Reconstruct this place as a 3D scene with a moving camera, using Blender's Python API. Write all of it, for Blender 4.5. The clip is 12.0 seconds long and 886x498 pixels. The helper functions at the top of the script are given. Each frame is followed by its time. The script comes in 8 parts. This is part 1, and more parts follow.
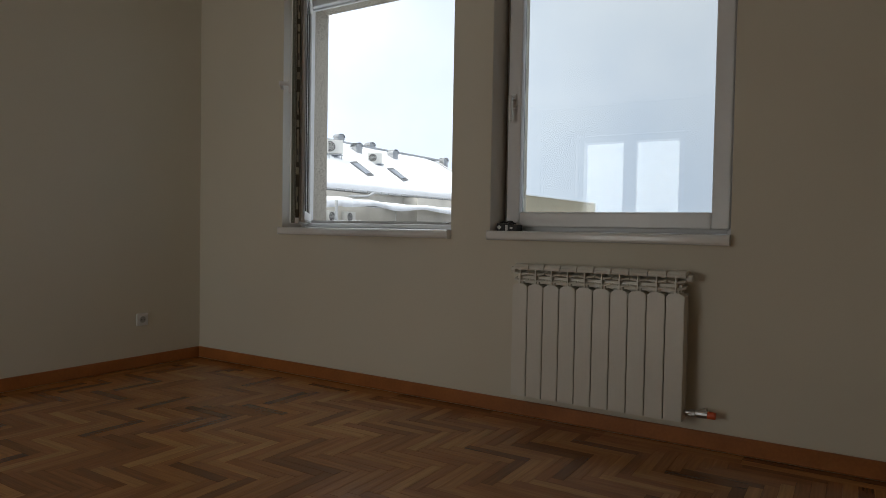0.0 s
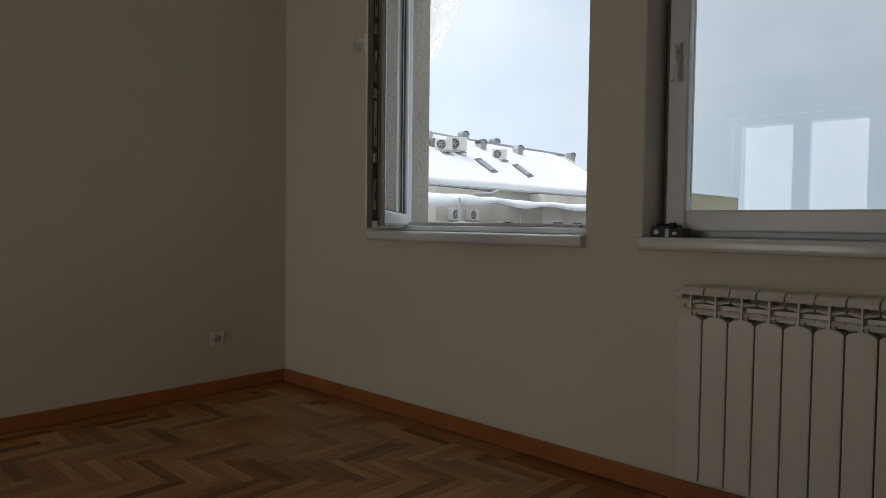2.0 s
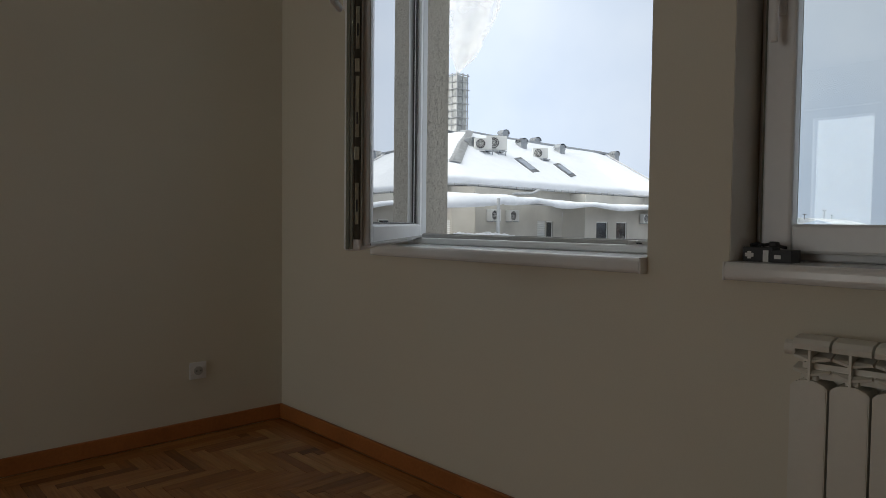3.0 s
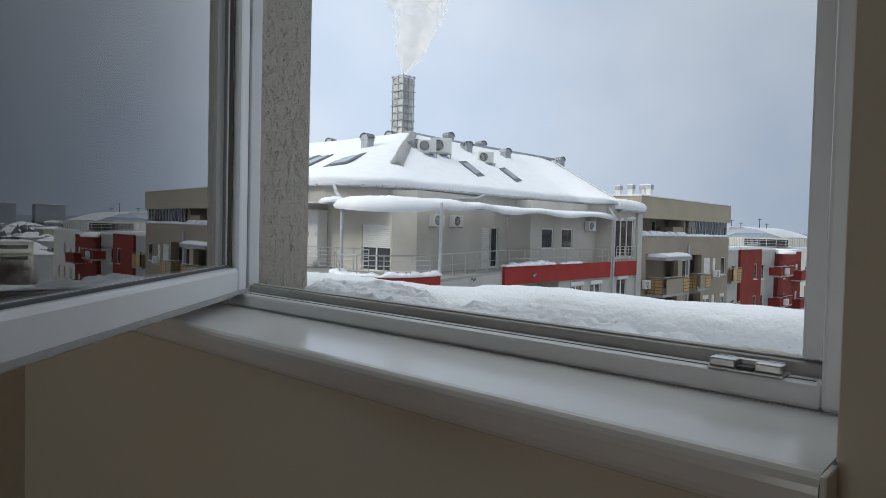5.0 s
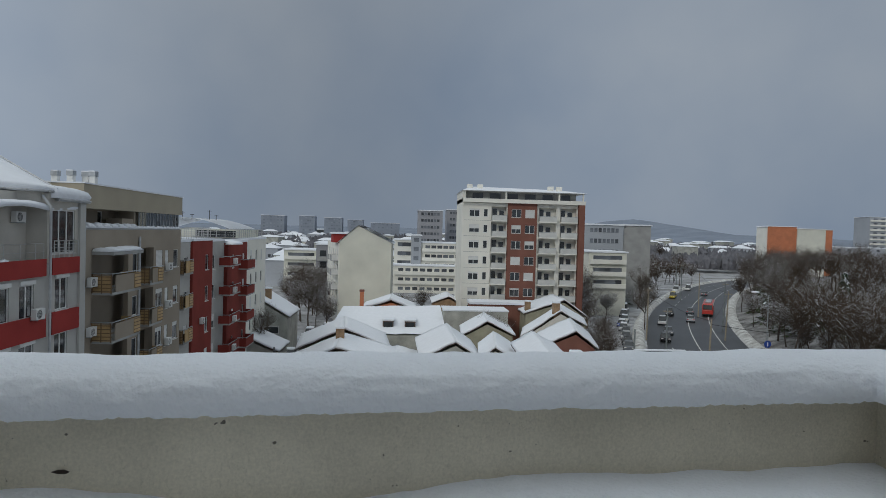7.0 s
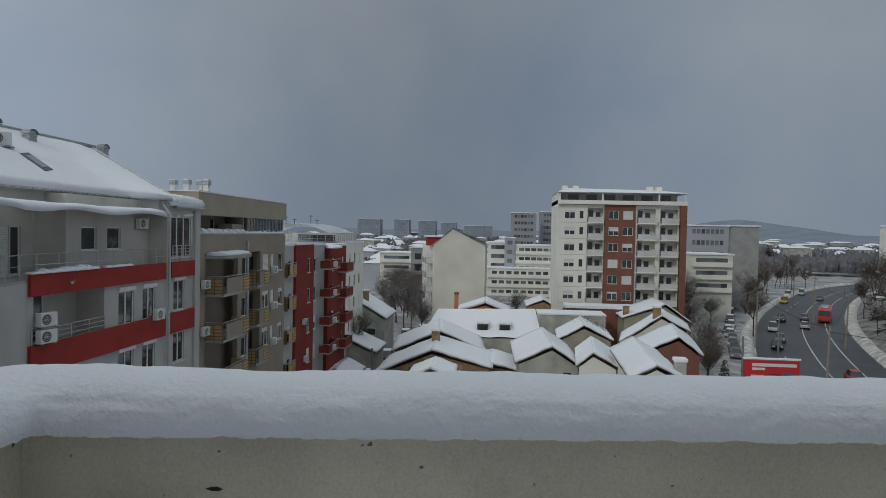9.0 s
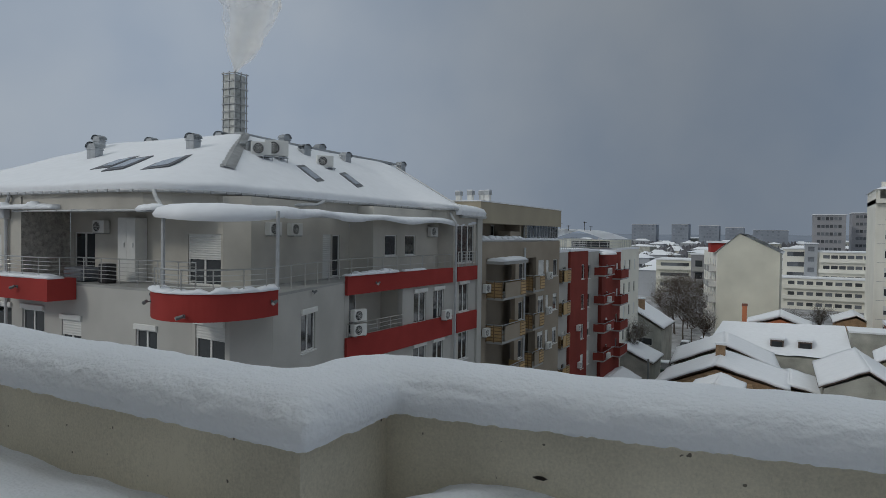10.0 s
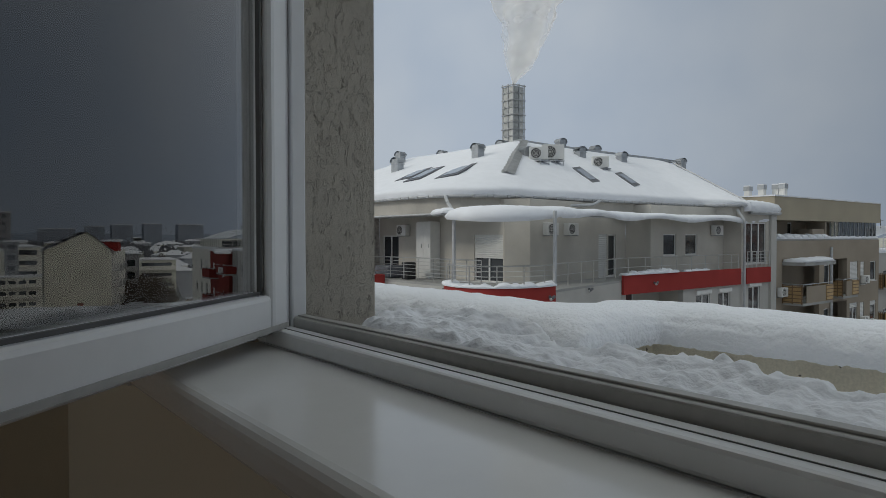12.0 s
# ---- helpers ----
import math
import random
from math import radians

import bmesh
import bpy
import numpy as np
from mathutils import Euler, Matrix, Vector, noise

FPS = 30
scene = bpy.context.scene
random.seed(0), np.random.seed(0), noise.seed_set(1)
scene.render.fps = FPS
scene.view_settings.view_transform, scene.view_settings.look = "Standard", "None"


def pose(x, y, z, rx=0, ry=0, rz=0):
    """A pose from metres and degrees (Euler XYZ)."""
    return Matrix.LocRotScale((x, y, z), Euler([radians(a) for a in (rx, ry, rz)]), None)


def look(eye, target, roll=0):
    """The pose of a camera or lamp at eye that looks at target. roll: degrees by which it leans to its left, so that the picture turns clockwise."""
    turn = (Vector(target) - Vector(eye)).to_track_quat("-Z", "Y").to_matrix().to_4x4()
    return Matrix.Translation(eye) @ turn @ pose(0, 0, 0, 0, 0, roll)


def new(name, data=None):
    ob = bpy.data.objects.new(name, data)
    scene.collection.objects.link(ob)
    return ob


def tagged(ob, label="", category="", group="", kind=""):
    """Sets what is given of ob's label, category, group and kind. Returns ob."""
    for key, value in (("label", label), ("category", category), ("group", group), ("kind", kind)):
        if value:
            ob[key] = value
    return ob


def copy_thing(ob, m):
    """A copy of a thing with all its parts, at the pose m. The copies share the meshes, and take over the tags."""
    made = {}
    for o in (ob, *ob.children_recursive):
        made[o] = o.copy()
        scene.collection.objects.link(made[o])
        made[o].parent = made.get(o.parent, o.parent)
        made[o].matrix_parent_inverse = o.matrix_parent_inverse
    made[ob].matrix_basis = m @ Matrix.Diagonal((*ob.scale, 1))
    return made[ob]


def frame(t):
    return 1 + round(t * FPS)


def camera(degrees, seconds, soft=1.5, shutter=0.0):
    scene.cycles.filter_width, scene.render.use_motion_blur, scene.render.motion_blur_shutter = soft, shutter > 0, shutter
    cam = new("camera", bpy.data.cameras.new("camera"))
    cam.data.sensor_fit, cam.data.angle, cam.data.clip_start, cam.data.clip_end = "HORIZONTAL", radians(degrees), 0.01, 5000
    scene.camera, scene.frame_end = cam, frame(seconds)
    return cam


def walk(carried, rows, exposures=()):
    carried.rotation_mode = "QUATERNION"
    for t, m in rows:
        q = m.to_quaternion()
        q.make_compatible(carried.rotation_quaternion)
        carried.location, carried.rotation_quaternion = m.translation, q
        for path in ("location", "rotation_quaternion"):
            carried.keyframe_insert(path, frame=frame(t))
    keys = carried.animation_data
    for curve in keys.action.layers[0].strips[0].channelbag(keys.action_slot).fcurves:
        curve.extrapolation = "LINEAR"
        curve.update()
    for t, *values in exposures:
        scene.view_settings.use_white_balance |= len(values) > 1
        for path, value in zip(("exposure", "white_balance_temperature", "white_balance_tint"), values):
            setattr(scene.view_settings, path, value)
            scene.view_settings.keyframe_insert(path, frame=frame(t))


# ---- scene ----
cam = camera(68.0, 12.0, soft=0.5)
PATH = [
    (0, (3.998, -3.064, 0.949), (2.932, -1.373, 0.888), 1.0),
    (0.5, (3.89, -2.913, 0.964), (2.789, -1.245, 0.898), 1.0),
    (1, (3.799, -2.77, 0.958), (2.565, -1.198, 0.895), 1.0),
    (1.5, (3.666, -2.506, 0.945), (2.318, -1.031, 0.88), 0.9),
    (2, (3.492, -2.298, 0.982), (2.125, -0.84, 0.907), 0.7),
    (2.5, (3.315, -1.964, 0.986), (1.895, -0.557, 0.918), 0.8),
    (2.7, (3.235, -1.857, 1.009), (1.78, -0.488, 0.931), 0.6),
    (4.4, (2.525, -1.058, 1.074), (1.079, 0.321, 1.002), 1.0),
    (4.5, (2.492, -0.929, 1.078), (1.016, 0.42, 1.01), 1.2),
    (5, (2.229, -0.621, 1.133), (0.892, 0.865, 1.069), 1.4),
    (5.5, (2.022, -0.376, 1.161), (0.943, 1.307, 1.099), 1.4),
    (6, (1.865, -0.115, 1.201), (1.04, 1.706, 1.146), 1.5),
    (6.5, (1.861, 0.099, 1.245), (1.413, 2.047, 1.194), 1.4),
    (7, (1.834, 0.283, 1.284), (1.952, 2.279, 1.233), 1.6),
    (9, (1.619, 0.43, 1.323), (1.455, 2.422, 1.273), 1.2),
    (9.5, (1.553, 0.324, 1.35), (0.975, 2.238, 1.302), 1.0),
    (10, (1.499, 0.223, 1.351), (0.556, 1.986, 1.305), 0.8),
    (10.5, (1.566, 0.084, 1.329), (0.420, 1.723, 1.283), 0.7),
    (11, (1.678, -0.053, 1.287), (0.444, 1.52, 1.241), 0.2),
    (11.5, (1.771, -0.152, 1.218), (0.429, 1.33, 1.175), 0.6),
    (12, (1.922, -0.279, 1.127), (0.349, 0.955, 1.09), -0.1),
]
EXPOSURE = [(0, 0.12, 6600, 7), (1.0, -0.04, 6580, 7), (2.0, -0.18, 6550, 7), (2.7, -0.2, 6500, 7), (4.3, -0.40, 6400, 7), (4.6, -0.46, 6350, 7), (5.0, -0.55, 6300, 7), (5.5, -0.82, 6250, 6), (6.0, -1.08, 6200, 6), (7.0, -1.42, 6150, 6), (9.0, -1.57, 6200, 6), (10.0, -1.6, 6250, 6), (10.7, -1.6, 6250, 6), (11.0, -1.54, 6400, 6), (11.5, -1.47, 6450, 6), (12, -1.25, 6480, 6)]
walk(cam, [(t, look(eye, target, roll)) for t, eye, target, roll in PATH], EXPOSURE)

# ---- world, sun, exposure ----
def set_world():
    w = bpy.data.worlds.new("winter_sky")
    scene.world = w
    w.use_nodes = True
    nt = w.node_tree
    nt.nodes.clear()
    N, L = nt.nodes.new, nt.links.new
    sky = N("ShaderNodeTexSky")
    sky.sky_type, sky.sun_disc = "NISHITA", False
    sky.sun_elevation, sky.sun_rotation = radians(28), radians(211)
    sky.air_density, sky.dust_density, sky.ozone_density = 1.0, 3.0, 2.0
    hsv = N("ShaderNodeHueSaturation")
    hsv.inputs["Saturation"].default_value = 0.55
    hsv.inputs["Value"].default_value = 1.0
    L(sky.outputs[0], hsv.inputs["Color"])
    nz = N("ShaderNodeTexNoise")
    nz.inputs["Scale"].default_value, nz.inputs["Detail"].default_value, nz.inputs["Roughness"].default_value = 2.1, 5.0, 0.5
    ramp = N("ShaderNodeValToRGB")
    ramp.color_ramp.elements[0].position, ramp.color_ramp.elements[1].position = 0.3, 0.75
    ramp.color_ramp.elements[0].color = (4.4, 5.3, 6.9, 1)
    ramp.color_ramp.elements[1].color = (7.3, 7.7, 8.4, 1)
    L(nz.outputs["Fac"], ramp.inputs[0])
    mix = N("ShaderNodeMix")
    mix.data_type = "RGBA"
    mix.inputs["Factor"].default_value = 0.95
    L(hsv.outputs[0], mix.inputs[6])
    L(ramp.outputs[0], mix.inputs[7])
    # an overcast sky is brightest overhead
    tc, sep, rise, lit = N("ShaderNodeTexCoord"), N("ShaderNodeSeparateXYZ"), N("ShaderNodeMapRange"), N("ShaderNodeMix")
    L(tc.outputs["Generated"], sep.inputs[0])
    rise.interpolation_type = "SMOOTHSTEP"
    rise.inputs["From Min"].default_value, rise.inputs["From Max"].default_value = 0.40, 0.95
    rise.inputs["To Min"].default_value, rise.inputs["To Max"].default_value = 0.0, 1.0
    L(sep.outputs[2], rise.inputs["Value"])
    lit.data_type, lit.blend_type = "RGBA", "MULTIPLY"
    lit.inputs["Factor"].default_value = 1.0
    # thicker cloud to the north, thinner towards the veiled sun in the west
    half, belt = N("ShaderNodeMapRange"), N("ShaderNodeValToRGB")
    half.inputs["From Min"].default_value, half.inputs["From Max"].default_value = -1.0, 1.0
    L(sep.outputs[0], half.inputs["Value"])
    belt.color_ramp.interpolation = "B_SPLINE"
    e = belt.color_ramp.elements
    e[0].position, e[1].position = 0.0, 1.0
    for p in (0.07, 0.15, 0.29, 0.42, 0.52, 0.61, 0.75):
        e.new(p)
    for q, v in zip(e, (0.72, 0.77, 0.86, 0.57, 0.45, 0.485, 0.58, 0.56, 0.5)):
        q.color = (v, v, v, 1)
    L(half.outputs[0], belt.inputs[0])
    dome, lit2 = N("ShaderNodeMix"), N("ShaderNodeMix")
    dome.data_type = lit2.data_type = "RGBA"
    lit2.blend_type = "MULTIPLY"
    lit2.inputs["Factor"].default_value = 1.0
    dome.inputs[6].default_value, dome.inputs[7].default_value = (1, 1, 1, 1), (2.75, 2.52, 2.12, 1)
    L(rise.outputs[0], dome.inputs["Factor"])
    L(mix.outputs[2], lit.inputs[6])
    L(belt.outputs[0], lit.inputs[7])
    bg = N("ShaderNodeBackground")
    bg.inputs["Strength"].default_value = 0.218
    L(lit.outputs[2], lit2.inputs[6])
    L(dome.outputs[2], lit2.inputs[7])
    L(lit2.outputs[2], bg.inputs[0])
    out = N("ShaderNodeOutputWorld")
    L(bg.outputs[0], out.inputs[0])


set_world()
sun_data = bpy.data.lights.new("sun", "SUN")
sun_data.energy, sun_data.angle, sun_data.color = 2.0, radians(10), (1.0, 0.93, 0.84)
sun = new("sun", sun_data)
sun.matrix_world = look((-18, -30, 20), (0, 0, 0))
# daylight coming in through the balcony door behind the camera
door_data = bpy.data.lights.new("door_daylight", "AREA")
door_data.shape, door_data.size, door_data.size_y, door_data.energy, door_data.color = "RECTANGLE", 1.3, 2.1, 22, (1.0, 0.97, 0.93)
door_light = new("door_daylight", door_data)
door_light.matrix_world = look((1.3, -5.80, 1.15), (1.3, 0, 1.15))


# ---- small tools ----
def box(bm, x0, x1, y0, y1, z0, z1, bevel=0.0, seg=2):
    m = Matrix.Translation(((x0 + x1) / 2, (y0 + y1) / 2, (z0 + z1) / 2)) @ Matrix.Diagonal((abs(x1 - x0), abs(y1 - y0), abs(z1 - z0), 1))
    made = bmesh.ops.create_cube(bm, size=1, matrix=m)["verts"]
    if bevel:
        edges = list({e for v in made for e in v.link_edges})
        bmesh.ops.bevel(bm, geom=edges, offset=bevel, segments=seg, affect="EDGES", profile=0.5)


def rod(bm, a, b, r, n=8, r2=None):
    a, b = Vector(a), Vector(b)
    d = b - a
    m = Matrix.Translation((a + b) / 2) @ d.to_track_quat("Z", "Y").to_matrix().to_4x4()
    bmesh.ops.create_cone(bm, cap_ends=True, segments=n, radius1=r, radius2=r if r2 is None else r2, depth=d.length, matrix=m)


def prism(bm, pts, z0, z1):
    low = [bm.verts.new((x, y, z0)) for x, y in pts]
    top = [bm.verts.new((x, y, z1)) for x, y in pts]
    n = len(pts)
    for i in range(n):
        bm.faces.new((low[i], low[(i + 1) % n], top[(i + 1) % n], top[i]))
    bm.faces.new(top)
    bm.faces.new(low[::-1])


def poly(bm, *pts):
    bm.faces.new([bm.verts.new(p) for p in pts])


def thing(name, label, category, at=(0, 0, 0), group="", kind=""):
    e = new(name)
    e.location = at
    e.empty_display_size = 0.1
    return tagged(e, label, category, group, kind)


def base_of(ob):
    p = Vector((0, 0, 0))
    while ob is not None:
        p += ob.location
        ob = ob.parent
    return p


def link_mesh(name, bm, material, smooth=False):
    bmesh.ops.recalc_face_normals(bm, faces=bm.faces)
    me = bpy.data.meshes.new(name)
    bm.to_mesh(me)
    bm.free()
    me.materials.append(material)
    if smooth:
        me.polygons.foreach_set("use_smooth", [True] * len(me.polygons))
    return me


def part(name, bm, material, parent, label="", smooth=False):
    """One mesh under a thing or a part; bm is given in world places."""
    off = base_of(parent)
    bmesh.ops.translate(bm, verts=bm.verts, vec=-off)
    ob = new(name, link_mesh(name, bm, material, smooth))
    ob.parent = parent
    return tagged(ob, label)


def single(name, bm, material, label, category, kind="", group="", smooth=False):
    return tagged(new(name, link_mesh(name, bm, material, smooth)), label, category, group, kind)


def bx(name, material, parent, *b, bevel=0.0, label=""):
    bm = bmesh.new()
    box(bm, *b, bevel=bevel)
    return part(name, bm, material, parent, label)


# ---- materials ----
def mat(name, color, rough=0.7, var=0.12, scale=3.0, fine=60.0, bump=0.1, metal=0.0, spec=0.4, per_object=0.0, dist=0.01, hue2=None):
    m = bpy.data.materials.new(name)
    m.use_nodes = True
    nt = m.node_tree
    N, L = nt.nodes.new, nt.links.new
    b = nt.nodes["Principled BSDF"]
    b.inputs["Roughness"].default_value, b.inputs["Metallic"].default_value = rough, metal
    b.inputs["Specular IOR Level"].default_value = spec
    tc = N("ShaderNodeTexCoord")
    big, small = N("ShaderNodeTexNoise"), N("ShaderNodeTexNoise")
    big.inputs["Scale"].default_value, big.inputs["Detail"].default_value = scale, 4
    small.inputs["Scale"].default_value, small.inputs["Detail"].default_value = fine, 3
    for n in (big, small):
        L(tc.outputs["Object"], n.inputs["Vector"])
    add = N("ShaderNodeMath")
    add.operation = "ADD"
    L(big.outputs["Fac"], add.inputs[0])
    mul = N("ShaderNodeMath")
    mul.operation = "MULTIPLY"
    mul.inputs[1].default_value = 0.5
    L(small.outputs["Fac"], mul.inputs[0])
    L(mul.outputs[0], add.inputs[1])
    ramp = N("ShaderNodeValToRGB")
    c2 = hue2 or color
    ramp.color_ramp.elements[0].position, ramp.color_ramp.elements[1].position = 0.5, 1.0
    ramp.color_ramp.elements[0].color = (*[max(0, c * (1 - var)) for c in c2], 1)
    ramp.color_ramp.elements[1].color = (*[min(1, c * (1 + var)) for c in color], 1)
    L(add.outputs[0], ramp.inputs[0])
    col = ramp.outputs[0]
    if per_object:
        oi = N("ShaderNodeObjectInfo")
        hs = N("ShaderNodeHueSaturation")
        mr = N("ShaderNodeMapRange")
        mr.inputs["To Min"].default_value, mr.inputs["To Max"].default_value = 1 - per_object, 1 + per_object
        L(oi.outputs["Random"], mr.inputs["Value"])
        L(mr.outputs[0], hs.inputs["Value"])
        L(col, hs.inputs["Color"])
        col = hs.outputs[0]
    L(col, b.inputs["Base Color"])
    if bump:
        bp = N("ShaderNodeBump")
        bp.inputs["Strength"].default_value, bp.inputs["Distance"].default_value = bump, dist
        L(small.outputs["Fac"], bp.inputs["Height"])
        L(bp.outputs[0], b.inputs["Normal"])
    return m


def glass_mat(name, tint=(0.96, 0.98, 0.98), gloss=2.2):
    m = bpy.data.materials.new(name)
    m.use_nodes = True
    nt = m.node_tree
    N, L = nt.nodes.new, nt.links.new
    nt.nodes.clear()
    fr = N("ShaderNodeFresnel")
    fr.inputs[0].default_value = 1.5
    boost = N("ShaderNodeMath")
    boost.operation = "MULTIPLY"
    boost.inputs[1].default_value = gloss
    boost.use_clamp = True
    L(fr.outputs[0], boost.inputs[0])
    tr, gl, mx, out = N("ShaderNodeBsdfTransparent"), N("ShaderNodeBsdfGlossy"), N("ShaderNodeMixShader"), N("ShaderNodeOutputMaterial")
    tr.inputs[0].default_value = (*tint, 1)
    gl.inputs["Roughness"].default_value = 0.0
    L(boost.outputs[0], mx.inputs[0])
    L(tr.outputs[0], mx.inputs[1])
    L(gl.outputs[0], mx.inputs[2])
    L(mx.outputs[0], out.inputs[0])
    return m


def stucco_mat(name, color, worm=90.0, depth=0.8, dist=0.007, var=0.1, groove_shade=0.26):
    """Rough render with dragged, worm-like grooves."""
    m = mat(name, color, 0.92, var, 1.3, 90, 0.0, spec=0.2)
    nt = m.node_tree
    N, L = nt.nodes.new, nt.links.new
    b = nt.nodes["Principled BSDF"]
    tc = N("ShaderNodeTexCoord")
    mp = N("ShaderNodeMapping")
    mp.inputs["Scale"].default_value = (1, 1, 0.55)
    L(tc.outputs["Object"], mp.inputs[0])
    a, c = N("ShaderNodeTexNoise"), N("ShaderNodeTexNoise")
    a.inputs["Scale"].default_value, a.inputs["Detail"].default_value, a.inputs["Distortion"].default_value = worm, 2, 1.2
    c.inputs["Scale"].default_value, c.inputs["Detail"].default_value = worm * 7, 3
    L(mp.outputs[0], a.inputs[0])
    L(tc.outputs["Object"], c.inputs[0])
    # thin worm lines where the noise crosses its middle, broken into short strokes by a second noise
    off, ab, line, mask_n, mask, both = N("ShaderNodeMath"), N("ShaderNodeMath"), N("ShaderNodeMapRange"), N("ShaderNodeTexNoise"), N("ShaderNodeMapRange"), N("ShaderNodeMath")
    off.operation, ab.operation, both.operation = "SUBTRACT", "ABSOLUTE", "MULTIPLY"
    off.inputs[1].default_value = 0.5
    L(a.outputs["Fac"], off.inputs[0])
    L(off.outputs[0], ab.inputs[0])
    line.inputs["From Min"].default_value, line.inputs["From Max"].default_value = 0.008, 0.036
    line.inputs["To Min"].default_value, line.inputs["To Max"].default_value = 1.0, 0.0
    L(ab.outputs[0], line.inputs["Value"])
    mask_n.inputs["Scale"].default_value, mask_n.inputs["Detail"].default_value = worm * 0.8, 1
    L(mp.outputs[0], mask_n.inputs["Vector"])
    mask.inputs["From Min"].default_value, mask.inputs["From Max"].default_value = 0.47, 0.58
    L(mask_n.outputs["Fac"], mask.inputs["Value"])
    L(line.outputs[0], both.inputs[0])
    L(mask.outputs[0], both.inputs[1])
    ad = N("ShaderNodeMath")
    ad.operation = "MULTIPLY_ADD"
    ad.inputs[1].default_value = 0.45
    neg = N("ShaderNodeMath")
    neg.operation = "SUBTRACT"
    neg.inputs[0].default_value = 1.0
    L(both.outputs[0], neg.inputs[1])
    L(c.outputs["Fac"], ad.inputs[0])
    L(neg.outputs[0], ad.inputs[2])
    # shade of the strokes' depth, painted as a dark brown tint
    col = b.inputs["Base Color"].links[0].from_socket
    darker, amount = N("ShaderNodeMix"), N("ShaderNodeMath")
    darker.data_type = "RGBA"
    amount.operation = "MULTIPLY"
    amount.inputs[1].default_value = groove_shade
    darker.inputs[7].default_value = (0.10, 0.085, 0.065, 1)
    L(both.outputs[0], amount.inputs[0])
    L(amount.outputs[0], darker.inputs["Factor"])
    L(col, darker.inputs[6])
    L(darker.outputs[2], b.inputs["Base Color"])
    bp = N("ShaderNodeBump")
    bp.inputs["Strength"].default_value, bp.inputs["Distance"].default_value = depth, dist
    L(ad.outputs[0], bp.inputs["Height"])
    L(bp.outputs[0], b.inputs["Normal"])
    return m


def snow_mat(name, bump=0.45, scale=50.0):
    m = mat(name, (0.84, 0.86, 0.90), 0.75, 0.03, 2.0, scale, bump, spec=0.25, dist=0.03)
    b = m.node_tree.nodes["Principled BSDF"]
    b.inputs["Subsurface Weight"].default_value = 0.0
    return m


def speckle(m):
    """Sparse small dark marks on a render."""
    nt = m.node_tree
    N, L = nt.nodes.new, nt.links.new
    b = nt.nodes["Principled BSDF"]
    col = b.inputs["Base Color"].links[0].from_socket
    tc, nz, rp, mx = N("ShaderNodeTexCoord"), N("ShaderNodeTexNoise"), N("ShaderNodeMapRange"), N("ShaderNodeMix")
    nz.inputs["Scale"].default_value, nz.inputs["Detail"].default_value = 26, 1
    rp.inputs["From Min"].default_value, rp.inputs["From Max"].default_value = 0.765, 0.79
    rp.inputs["To Max"].default_value = 0.8
    mx.data_type = "RGBA"
    mx.inputs[7].default_value = (0.06, 0.05, 0.04, 1)
    L(tc.outputs["Object"], nz.inputs["Vector"])
    L(nz.outputs["Fac"], rp.inputs["Value"])
    L(rp.outputs[0], mx.inputs["Factor"])
    L(col, mx.inputs[6])
    L(mx.outputs[2], b.inputs["Base Color"])


M = {}
M["wall"] = mat("wall_paint", (0.70, 0.66, 0.555), 0.85, 0.04, 0.8, 220, 0.06, spec=0.25, dist=0.002)
M["ceil"] = mat("ceiling_paint", (0.78, 0.76, 0.72), 0.9, 0.03, 0.8, 200, 0.04)
M["skirt"] = mat("skirting_wood", (0.37, 0.135, 0.038), 0.42, 0.2, 4, 70, 0.06, dist=0.002)
M["pvc"] = mat("white_pvc", (0.80, 0.81, 0.82), 0.32, 0.03, 2, 40, 0.02, spec=0.5, dist=0.002)
M["sill"] = mat("white_sill_board", (0.80, 0.80, 0.79), 0.16, 0.03, 2, 30, 0.01, spec=0.5, dist=0.001)
M["gasket"] = mat("grey_gasket", (0.10, 0.10, 0.10), 0.6, 0.1, 8, 60, 0.05)
M["lip"] = mat("grey_green_rubber", (0.20, 0.21, 0.175), 0.6, 0.2, 6, 60, 0.05)
M["groove"] = mat("dark_brown_groove", (0.045, 0.038, 0.026), 0.8, 0.4, 10, 90, 0.1)
M["lock"] = mat("dull_zinc_lock", (0.36, 0.34, 0.27), 0.42, 0.3, 12, 90, 0.06, metal=0.8)
M["rail_grey"] = mat("grey_rebate", (0.42, 0.415, 0.40), 0.5, 0.12, 8, 80, 0.04)
M["steel"] = mat("brushed_steel", (0.55, 0.55, 0.54), 0.3, 0.1, 6, 150, 0.04, metal=0.95)
M["galv"] = mat("galvanised_sheet", (0.42, 0.44, 0.46), 0.45, 0.18, 4, 40, 0.05, metal=0.6)
M["enamel"] = mat("cream_enamel", (0.72, 0.70, 0.63), 0.35, 0.03, 3, 60, 0.03, spec=0.5, dist=0.001)
M["dark"] = mat("dark_plastic", (0.025, 0.025, 0.028), 0.5, 0.2, 6, 80, 0.05)
M["glass"] = glass_mat("window_glass", gloss=1.6)
M["sash_glass"] = glass_mat("sash_double_glass", gloss=3.6)
M["stucco"] = stucco_mat("grooved_stucco", (0.57, 0.53, 0.46), dist=0.012)
M["parapet"] = stucco_mat("parapet_render", (0.72, 0.665, 0.54), 60, 0.4, 0.004, 0.2, 0.08)
speckle(M["parapet"])
M["snow"] = snow_mat("snow")
M["snow_rough"] = snow_mat("crumbly_snow", 0.22, 60)
